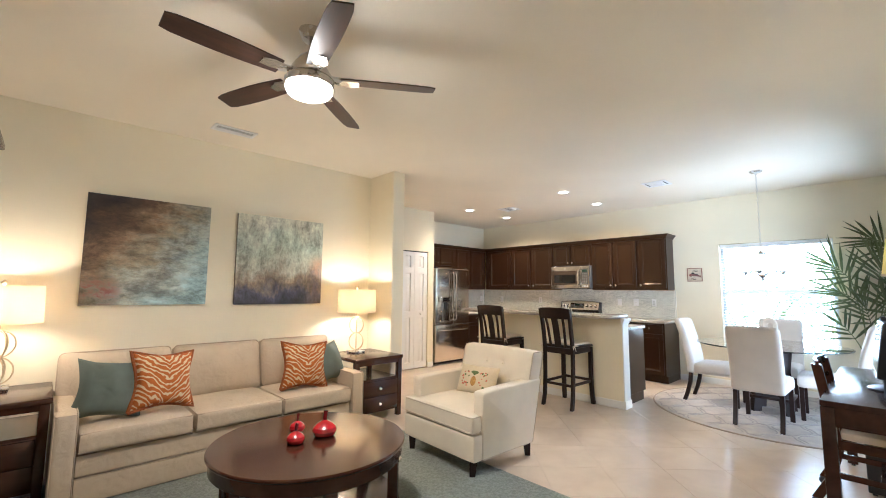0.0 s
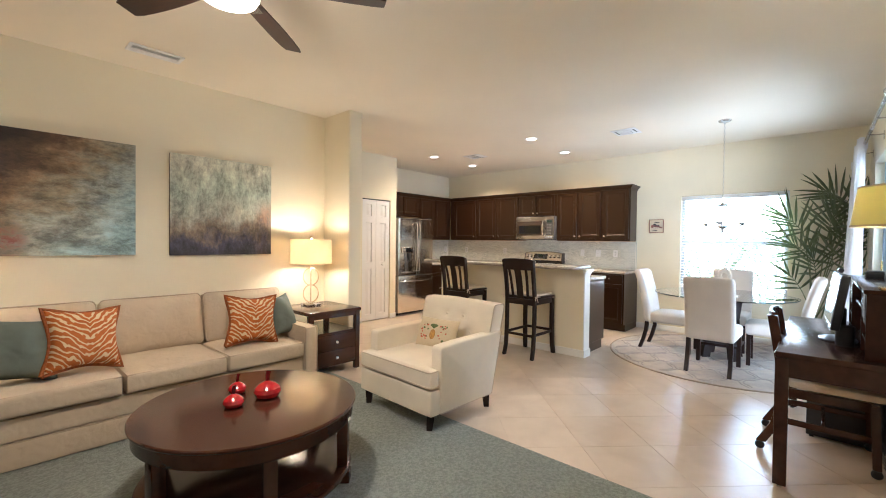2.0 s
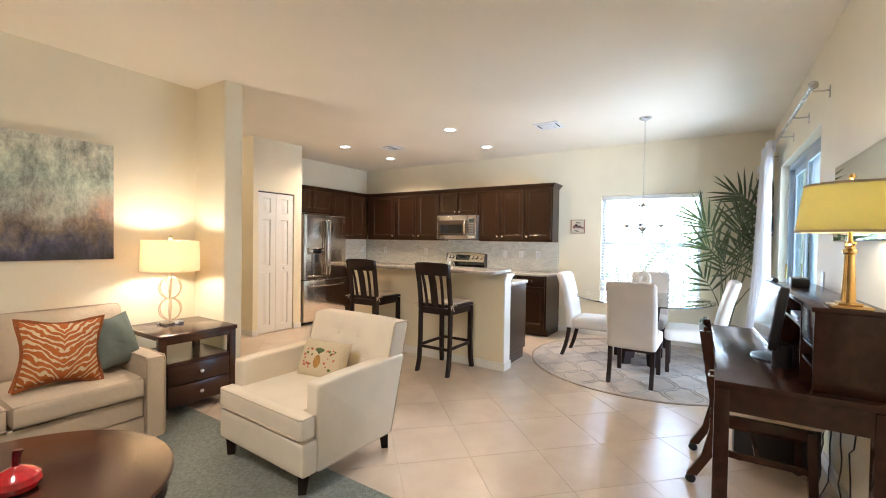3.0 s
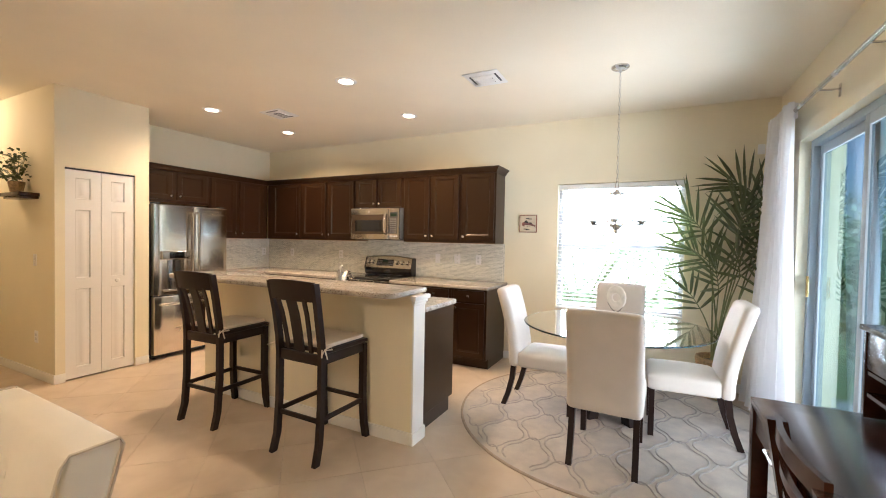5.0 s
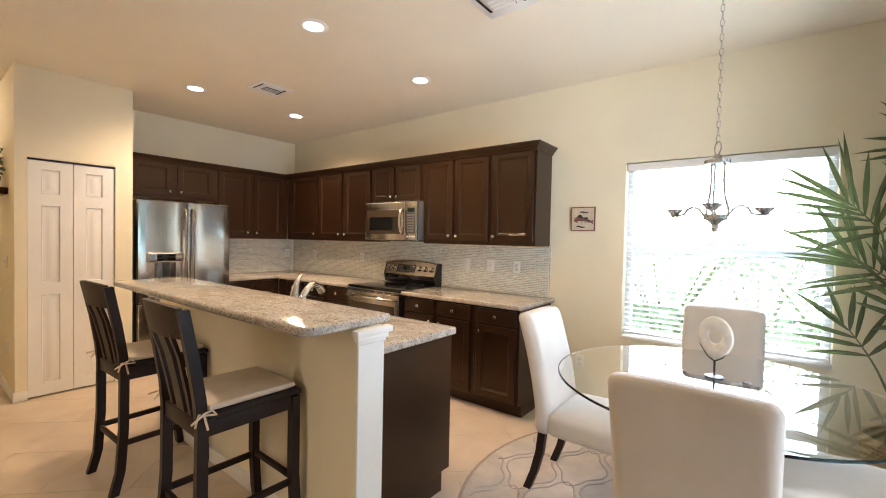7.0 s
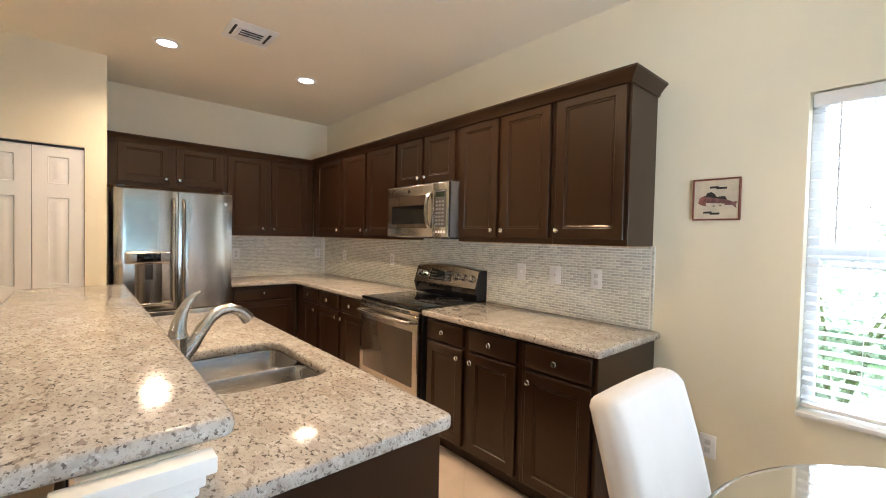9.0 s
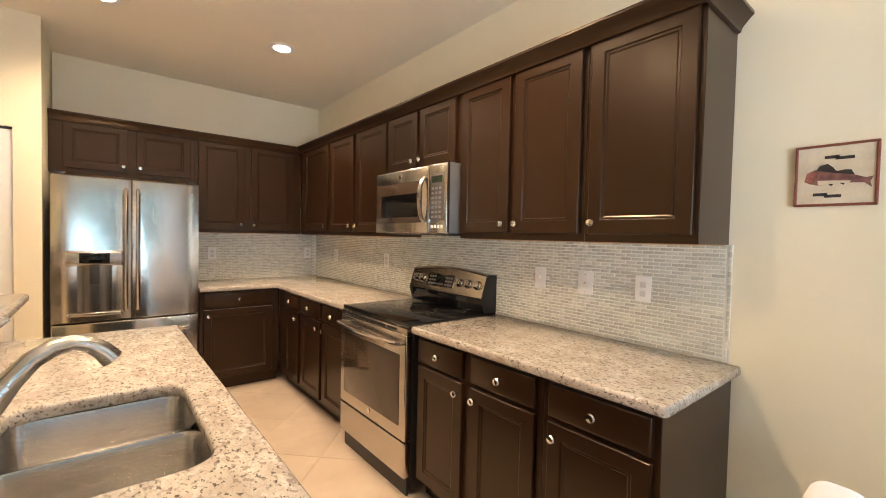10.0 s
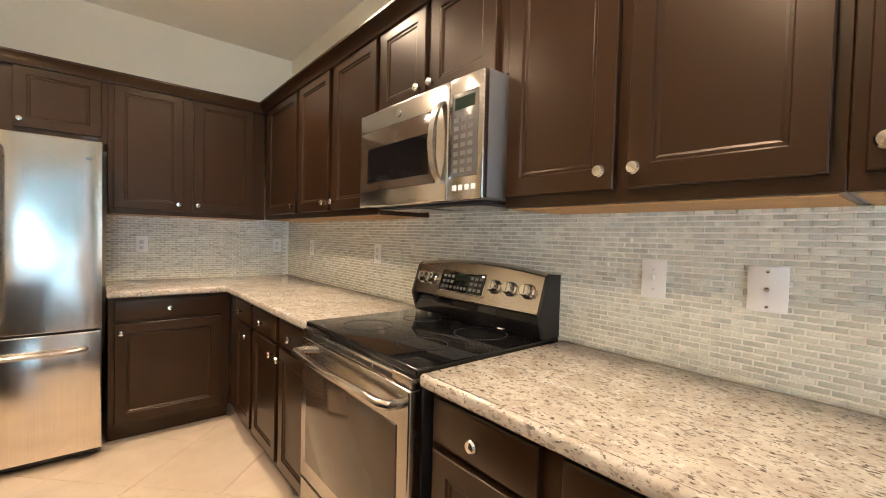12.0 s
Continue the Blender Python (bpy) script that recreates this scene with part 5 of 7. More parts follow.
def coffee_table():
    t = thing("coffee_table", pose(1.965, 2.965, 0.006), "round dark wood coffee table with lower shelf", "coffee table")
    R = 0.55
    part("tabletop", lathe(bmesh.new(), [(0.0001, 0.424), (R - 0.02, 0.424), (R - 0.004, 0.427), (R, 0.433), (R, 0.441), (R - 0.005, 0.447), (R - 0.014, 0.448), (0.0001, 0.448)], 84), FURN, t)
    ap = part("apron", lathe(bmesh.new(), [(R - 0.045, 0.352), (R - 0.022, 0.352), (R - 0.018, 0.357), (R - 0.018, 0.4235), (R - 0.045, 0.4235)], 84), FURN, t)
    part("shelf", lathe(bmesh.new(), [(0.0001, 0.066), (R - 0.04, 0.066), (R - 0.028, 0.070), (R - 0.024, 0.080), (R - 0.028, 0.092), (R - 0.040, 0.096), (0.0001, 0.096)], 84), FURN, t)
    for k in range(6):
        a = 15 + 60 * k
        leg = newbox(R - 0.088, R - 0.030, -0.030, 0.030, 0.0965, 0.3515, 0.004)
        box(leg, R - 0.092, R - 0.020, -0.034, 0.034, 0.0, 0.0655, 0.005)
        part("leg", leg, FURN, t, "", pose(0, 0, 0, 0, 0, a))
    for a0, a1 in ((-82, -34),):
        n = 14
        bm = bmesh.new()
        rows = []
        for z in (0.362, 0.416):
            rows.append([bm.verts.new(((R - 0.0165) * math.cos(radians(a0 + (a1 - a0) * i / n)), (R - 0.0165) * math.sin(radians(a0 + (a1 - a0) * i / n)), z)) for i in range(n + 1)])
        for i in range(n):
            bm.faces.new((rows[0][i], rows[0][i + 1], rows[1][i + 1], rows[1][i]))
        bmesh.ops.solidify(bm, geom=bm.faces[:], thickness=-0.0012)
        part("drawer_front", bm, FURN, ap)
    o = new("knob", KNOB)
    o.parent = ap
    a = radians(-58)
    o.matrix_basis = pose((R - 0.017) * math.cos(a), (R - 0.017) * math.sin(a), 0.389, 90, 0, -58 + 90)
    tagged(o, "small nickel knob")


coffee_table()


def red_vase(x, y, r, h, neck):
    prof = [(0.0001, 0), (r * 0.55, 0), (r * 0.85, h * 0.12), (r, h * 0.38), (r * 0.93, h * 0.62), (r * 0.62, h * 0.86), (r * 0.26, h), (r * 0.17, h * 1.04)]
    v = thing("vase", pose(x, y, 0.4545), "small glossy red round vase on the coffee table", "vase", "red vases")
    part("body", lathe(bmesh.new(), prof + [(r * 0.16, h * 1.06), (0.0001, h * 1.06)], 36), RED, v)
    part("neck", tube(bmesh.new(), [(0, 0, h * 1.03), (0.002, 0.001, h * 1.03 + neck * 0.6), (0.006, 0.002, h * 1.03 + neck)], r * 0.15, 10, r * 0.20), REDDARK, v, "dark red slim neck")


REDDARK = material("dark_red_glaze", (0.10, 0.006, 0.008), 0.15, var=0.3, scale=20, bump=0, coat=0.5)
red_vase(2.045, 2.955, 0.072, 0.088, 0.055)
red_vase(1.955, 3.135, 0.048, 0.062, 0.045)
red_vase(1.86, 2.945, 0.052, 0.066, 0.040)


def end_table(m, label):
    t = thing("end_table", m, label, "end table", "end tables")
    W, D, H = 0.58, 0.62, 0.632
    part("tabletop", newbox(-0.01, W + 0.01, -0.01, D + 0.01, H - 0.035, H, 0.006), FURN, t)
    for x in (0.0, W - 0.05):
        for y in (0.0, D - 0.05):
            part("leg", newbox(x, x + 0.05, y, y + 0.05, 0, H - 0.036, 0.003), FURN, t)
    part("rail", newbox(0.05, W - 0.05, 0.005, 0.03, H - 0.075, H - 0.036), FURN, t)
    part("case", newbox(0.012, W - 0.012, 0.012, D - 0.012, 0.075, 0.40, 0.002), FURN, t)
    part("shelf", newbox(0.05, W - 0.05, 0.01, D - 0.01, 0.401, 0.415), FURN, t)
    for z0, z1 in ((0.09, 0.235), (0.245, 0.39)):
        d = part("drawer_front", newbox(0.055, W - 0.055, -0.004, 0.0115, z0, z1, 0.004), FURN, t)
        o = new("knob", KNOB)
        o.parent = d
        o.matrix_basis = pose(W / 2, -0.004, (z0 + z1) / 2, 90)
    return t


end_table(pose(3.055, 4.25, 0.003), "dark wood end table with two drawers")
end_table(pose(0.255, 4.22, 0.006), "dark wood end table with two drawers")


def table_lamp(x, y, z):
    l = thing("table_lamp", pose(x, y, z), "lit table lamp with ivory drum shade on ring base", "table lamp", "table lamps")
    part("foot", newbox(-0.075, 0.075, -0.075, 0.075, 0, 0.022, 0.004), NICKEL, l, "square pale metal foot")
    part("stem", tube(bmesh.new(), [(0, 0, 0.022), (0, 0, 0.50)], 0.006, 10), GOLD, l)
    for zc in (0.125, 0.305):
        for k in range(3):
            ang = k * math.pi / 3
            pts = [(0.088 * math.cos(a) * math.cos(ang), 0.088 * math.cos(a) * math.sin(ang), zc + 0.092 * math.sin(a)) for a in (2 * math.pi * i / 36 for i in range(37))]
            part("ring", tube(bmesh.new(), pts, 0.0045, 8), GOLD, l, "pale gold metal ring")
    bm = bmesh.new()
    lathe(bm, [(0.212, 0.445), (0.215, 0.445), (0.208, 0.70), (0.205, 0.70), (0.212, 0.445)], 56)
    part("shade", bm, SHADE, l, "ivory fabric drum shade")
    for k in range(3):
        a = 2 * math.pi * k / 3
        part("spider", tube(bmesh.new(), [(0, 0, 0.67), (0.205 * math.cos(a), 0.205 * math.sin(a), 0.69)], 0.002, 6), GOLD, l)
    part("harp", tube(bmesh.new(), [(0.0, 0.0, 0.50), (0.06, 0, 0.55), (0.065, 0, 0.62), (0.0, 0, 0.685)], 0.002, 6), GOLD, l)
    part("finial", lathe(bmesh.new(), [(0.004, 0.685), (0.004, 0.70), (0.016, 0.712), (0.016, 0.726), (0.004, 0.74), (0.0001, 0.741)], 16), GOLD, l)


GOLD = material("pale_gold_metal", (0.66, 0.52, 0.32), 0.32, 1.0, var=0.08, scale=20, bump=0.0)
table_lamp(3.33, 4.70, 0.636)
table_lamp(0.55, 4.70, 0.639)


def painting_mat(name, stops, seed, hgrad, stroke):
    """Abstract canvas: washes of colour driven by noise and a soft gradient across the cloth."""
    m = bpy.data.materials.new(name)
    m.use_nodes = True
    nt = m.node_tree
    b = bsdf(m)
    b.inputs["Roughness"].default_value = 0.36
    tc = nt.nodes.new("ShaderNodeTexCoord")
    sep = nt.nodes.new("ShaderNodeSeparateXYZ")
    nt.links.new(tc.outputs["Generated"], sep.inputs[0])
    mp = nt.nodes.new("ShaderNodeMapping")
    mp.inputs["Location"].default_value = (seed, seed * 2, seed)
    mp.inputs["Scale"].default_value = stroke
    nt.links.new(tc.outputs["Generated"], mp.inputs[0])
    n = nt.nodes.new("ShaderNodeTexNoise")
    n.inputs["Scale"].default_value, n.inputs["Detail"].default_value, n.inputs["Distortion"].default_value = 1.5, 12, 0.25
    n.inputs["Roughness"].default_value = 0.72
    nt.links.new(mp.outputs[0], n.inputs["Vector"])

    def math_node(op, a, b2):
        x = nt.nodes.new("ShaderNodeMath")
        x.operation = op
        for i, v in enumerate((a, b2)):
            if isinstance(v, (int, float)):
                x.inputs[i].default_value = v
            else:
                nt.links.new(v, x.inputs[i])
        return x.outputs[0]
    g = math_node("ADD", math_node("MULTIPLY", sep.outputs[0], hgrad[0]), math_node("MULTIPLY", sep.outputs[2], hgrad[1]))
    f = math_node("ADD", math_node("ADD", g, hgrad[2]), math_node("MULTIPLY", math_node("SUBTRACT", n.outputs[0], 0.5), hgrad[3]))
    r = nt.nodes.new("ShaderNodeValToRGB")
    while len(r.color_ramp.elements) < len(stops):
        r.color_ramp.elements.new(0.5)
    for e, (p, c) in zip(r.color_ramp.elements, stops):
        e.position, e.color = p, (*c, 1)
    nt.links.new(f, r.inputs[0])
    n2 = nt.nodes.new("ShaderNodeTexNoise")
    n2.inputs["Scale"].default_value, n2.inputs["Detail"].default_value, n2.inputs["Distortion"].default_value = 3.6, 14, 0.15
    n2.inputs["Roughness"].default_value = 0.78
    nt.links.new(mp.outputs[0], n2.inputs["Vector"])
    rg = nt.nodes.new("ShaderNodeMapRange")
    rg.inputs["To Min"].default_value, rg.inputs["To Max"].default_value = 0.22, 1.75
    rg.inputs["From Min"].default_value, rg.inputs["From Max"].default_value = 0.38, 0.64
    nt.links.new(n2.outputs[0], rg.inputs[0])
    mx = nt.nodes.new("ShaderNodeMix")
    mx.data_type, mx.blend_type = "RGBA", "MULTIPLY"
    mx.inputs[0].default_value = 0.75
    nt.links.new(r.outputs[0], mx.inputs[6])
    nt.links.new(rg.outputs[0], mx.inputs[7])
    # accents: a warm patch in one corner
    px = math_node("SUBTRACT", sep.outputs[0], hgrad[4])
    pz = math_node("SUBTRACT", sep.outputs[2], hgrad[5])
    d = math_node("ADD", math_node("MULTIPLY", px, px), math_node("MULTIPLY", pz, pz))
    k = math_node("SUBTRACT", math_node("MULTIPLY", n.outputs[0], 0.085), d)
    sm = nt.nodes.new("ShaderNodeMapRange")
    sm.inputs["From Min"].default_value, sm.inputs["From Max"].default_value = 0.012, 0.045
    nt.links.new(k, sm.inputs[0])
    mx2 = nt.nodes.new("ShaderNodeMix")
    mx2.data_type = "RGBA"
    mx2.inputs[7].default_value = (*hgrad[6], 1)
    flake = nt.nodes.new("ShaderNodeMapRange")
    flake.inputs["From Min"].default_value, flake.inputs["From Max"].default_value = 0.44, 0.56
    nt.links.new(n2.outputs[0], flake.inputs[0])
    nt.links.new(math_node("MULTIPLY", math_node("MULTIPLY", sm.outputs[0], flake.outputs[0]), 0.85), mx2.inputs[0])
    nt.links.new(mx.outputs[2], mx2.inputs[6])
    nt.links.new(mx2.outputs[2], b.inputs["Base Color"])
    bp = nt.nodes.new("ShaderNodeBump")
    bp.inputs["Distance"].default_value = 0.014
    nt.links.new(n2.outputs[0], bp.inputs["Height"])
    nt.links.new(bp.outputs[0], b.inputs["Normal"])
    return m


ART1 = painting_mat("abstract_rust_teal", [(0.0, (0.022, 0.013, 0.010)), (0.20, (0.085, 0.045, 0.024)), (0.36, (0.235, 0.150, 0.075)), (0.52, (0.300, 0.265, 0.175)), (0.72, (0.400, 0.430, 0.375)), (1.0, (0.330, 0.460, 0.470))],
                    3.1, (0.80, -0.62, 0.44, 1.0, 0.13, 0.10, (0.22, 0.028, 0.020)), (1.3, 2.4, 2.6))
ART2 = painting_mat("abstract_sage_indigo", [(0.0, (0.024, 0.022, 0.030)), (0.16, (0.075, 0.075, 0.115)), (0.30, (0.240, 0.180, 0.120)), (0.46, (0.400, 0.400, 0.310)), (0.72, (0.440, 0.500, 0.395)), (1.0, (0.540, 0.530, 0.410))],
                    7.7, (-0.08, 1.05, 0.06, 0.85, 0.97, 0.46, (0.32, 0.13, 0.055)), (2.6, 2.4, 1.5))
SIDE = material("canvas_edge", (0.12, 0.09, 0.06), 0.8, var=0.2, scale=20, bump=0.05)


def canvas(x0, x1, z0, z1, mat, label):
    c = thing("painting", pose(x0, YN - 0.032, z0), label, "painting", "wall paintings")
    w, h = x1 - x0, z1 - z0
    part("stretcher", newbox(0.002, w - 0.002, 0.003, 0.031, 0.002, h - 0.002), SIDE, c)
    part("canvas", newbox(0, w, -0.001, 0.004, 0, h, 0.001, 1), mat, c)


canvas(0.95, 1.866, 1.185, 2.115, ART1, "large abstract canvas in rust, brown and teal")
canvas(2.118, 3.048, 1.175, 2.10, ART2, "abstract canvas in sage green and indigo")


def ceiling_fan():
    f = thing("ceiling_fan", pose(1.735, 2.69, CH), "five-blade brushed nickel ceiling fan with lit glass", "ceiling fan")
    part("canopy", lathe(bmesh.new(), [(0.0001, 0), (0.068, 0), (0.068, -0.012), (0.050, -0.055), (0.018, -0.070), (0.0001, -0.070)], 32), NICKEL, f)
    part("downrod", tube(bmesh.new(), [(0, 0, -0.06), (0, 0, -0.15)], 0.013, 14), NICKEL, f)
    part("motor_housing", lathe(bmesh.new(), [(0.0001, -0.135), (0.035, -0.137), (0.062, -0.160), (0.085, -0.20), (0.105, -0.235), (0.118, -0.255), (0.118, -0.275), (0.105, -0.285), (0.0001, -0.285)], 40), NICKEL, f)
    part("light_collar", lathe(bmesh.new(), [(0.100, -0.286), (0.128, -0.288), (0.134, -0.300), (0.134, -0.322), (0.128, -0.328), (0.100, -0.328)], 44), NICKEL, f)
    part("glass_bowl", lathe(bmesh.new(), [(0.124, -0.326), (0.126, -0.345), (0.114, -0.366), (0.085, -0.380), (0.045, -0.387), (0.0001, -0.389)], 44), FANGLASS, f, "lit opal glass bowl")
    for k in range(5):
        ang = -33 + 72 * k
        holder = pose(0, 0, -0.272, 0, 0, ang)
        bm = bmesh.new()
        secs = [(0.100, 0.028, 0.004), (0.13, 0.032, -0.004), (0.17, 0.042, -0.012), (0.215, 0.050, -0.014), (0.27, 0.030, -0.013)]
        for a, b in zip(secs, secs[1:]):
            v = [bm.verts.new((s[0], sy * s[1], s[2] + dz)) for s in (a, b) for sy in (-1, 1) for dz in (0, 0.009)]
            for q in ((0, 1, 3, 2), (4, 6, 7, 5), (0, 4, 5, 1), (2, 3, 7, 6), (0, 2, 6, 4), (1, 5, 7, 3)):
                bm.faces.new([v[i] for i in q])
        br = part("blade_arm", bm, NICKEL, f, "", holder)
        bm = bmesh.new()
        n = 12
        top, bot = [], []
        for i in range(n + 1):
            t = i / n
            x = 0.17 + 0.53 * t
            hw = 0.050 + 0.013 * math.sin(math.pi * min(1, t * 0.9)) if t < 0.97 else 0.046
            row = []
            for sy in (-1, 1):
                y = sy * hw
                row.append((x, y, -0.004 + y * math.tan(radians(12))))
            top.append([bm.verts.new((a, b, c + 0.004)) for a, b, c in row])
            bot.append([bm.verts.new((a, b, c - 0.004)) for a, b, c in row])
        for i in range(n):
            bm.faces.new((top[i][0], top[i + 1][0], top[i + 1][1], top[i][1]))
            bm.faces.new((bot[i][1], bot[i + 1][1], bot[i + 1][0], bot[i][0]))
            for s in (0, 1):
                bm.faces.new((top[i][s], bot[i][s], bot[i + 1][s], top[i + 1][s]))
        bm.faces.new((top[0][0], top[0][1], bot[0][1], bot[0][0]))
        bm.faces.new((top[n][0], bot[n][0], bot[n][1], top[n][1]))
        part("blade", bm, FANWOOD, f, "walnut fan blade", holder)


FANWOOD = material("walnut_blade", (0.050, 0.022, 0.013), 0.4, var=0.3, scale=4, fine=60, bump=0.01, stretch=(0.8, 8, 8))
ceiling_fan()


def tall_cabinet():
    """The tall dark cabinet of which only the corner of the cornice comes into view."""
    c = thing("tall_cabinet", pose(0.004, 2.36, 0.0), "tall dark wooden cabinet with moulded cornice", "cabinet")
    part("body", newbox(0, 0.48, 0, 1.42, 0.0, 2.02, 0.004), FURN, c)
    for i, (o, z0, z1) in enumerate(((0.012, 2.021, 2.045), (0.030, 2.045, 2.07), (0.055, 2.07, 2.10))):
        part("cornice", newbox(0.0, 0.48 + o, -o, 1.42 + o, z0, z1, 0.006), FURN, c)
    for k in range(2):
        part("door", panel(bmesh.new(), 0.02 + k * 0.70, 0.69 + k * 0.70, 0.1, 1.98, -0.02, -0.0005, BEAD), FURN, c, "", pose(0.48, 0, 0, 0, 0, 90))


tall_cabinet()


# ---- living room rug and print chair ----
def area_rug():
    bm = newbox(0.66, 3.32, 0.75, 4.55, 0.0006, 0.0075)
    ed = [e for e in bm.edges if abs(e.verts[0].co.z - e.verts[1].co.z) > 0.004]
    bmesh.ops.bevel(bm, geom=ed, offset=0.09, segments=6, affect="EDGES", profile=0.5)
    r = thing("area_rug", pose(0, 0, 0), "sage blue-green cut pile area rug on the tiles", "rug")
    part("carpet", bm, CARPET, r)
    edge = bmesh.new()
    for a, b in (((0.66, 0.85), (0.66, 4.45)), ((3.32, 0.85), (3.32, 4.45)), ((0.76, 0.75), (3.22, 0.75)), ((0.76, 4.55), (3.22, 4.55))):
        tube(edge, [(*a, 0.004), (*b, 0.004)], 0.0038, 6)
    part("bound_edge", edge, CARPET, r)


area_rug()


def print_fabric():
    """Cream cloth with loose orange animal stripes."""
    m = material("orange_print_fabric", (0.60, 0.51, 0.36), 0.85, var=0.05, scale=12, bump_scale=400, bump=0.1, spec=0.2)
    nt = m.node_tree
    b = bsdf(m)
    base = b.inputs["Base Color"].links[0].from_socket
    tc = nt.nodes.new("ShaderNodeTexCoord")
    mp = nt.nodes.new("ShaderNodeMapping")
    mp.inputs["Rotation"].default_value = (0, 0.5, 0.5)
    w = nt.nodes.new("ShaderNodeTexWave")
    w.inputs["Scale"].default_value, w.inputs["Distortion"].default_value, w.inputs["Detail"].default_value = 2.6, 9.0, 2.5
    r = nt.nodes.new("ShaderNodeMapRange")
    r.inputs["From Min"].default_value, r.inputs["From Max"].default_value = 0.80, 0.90
    mix = nt.nodes.new("ShaderNodeMix")
    mix.data_type = "RGBA"
    mix.inputs[7].default_value = (0.56, 0.17, 0.035, 1)
    nt.links.new(tc.outputs["Object"], mp.inputs[0])
    nt.links.new(mp.outputs[0], w.inputs[0])
    nt.links.new(w.outputs[1], r.inputs[0])
    nt.links.new(r.outputs[0], mix.inputs[0])
    nt.links.new(base, mix.inputs[6])
    nt.links.new(mix.outputs[2], b.inputs["Base Color"])
    return m


def print_chair():
    """Low chair with its back to the walk; x along the back, y towards the seat's front."""
    fabric = print_fabric()
    c = thing("accent_chair", pose(0.99, 1.56, 0.0078, 0, 0, -49.5), "cream accent chair with orange animal-stripe upholstery", "accent chair")
    L = -0.76
    bm = pad(bmesh.new(), L, 0.0, -0.10, 0.03, 0.12, 0.795, 0.045, 0.012, 16)
    part("backrest", bm, fabric, c)
    part("seat_base", pad(bmesh.new(), L + 0.02, -0.02, 0.031, 0.52, 0.12, 0.30, 0.02, 0.0, 8), fabric, c)
    part("seat_cushion", pad(bmesh.new(), L + 0.145, -0.145, 0.032, 0.54, 0.301, 0.43, 0.035, 0.02, 10), fabric, c)
    for x in (L - 0.02, -0.13):
        part("arm", pad(bmesh.new(), x, x + 0.15, 0.031, 0.37, 0.301, 0.595, 0.05, 0.010, 10), fabric, c)
    for x in (L + 0.06, -0.06):
        for y in (-0.04, 0.46):
            part("leg", tube(bmesh.new(), [(x, y, 0.121), (x, y, 0.0)], 0.026, 4, 0.018), BLACKWOOD, c, "dark tapered wooden leg")


print_chair()


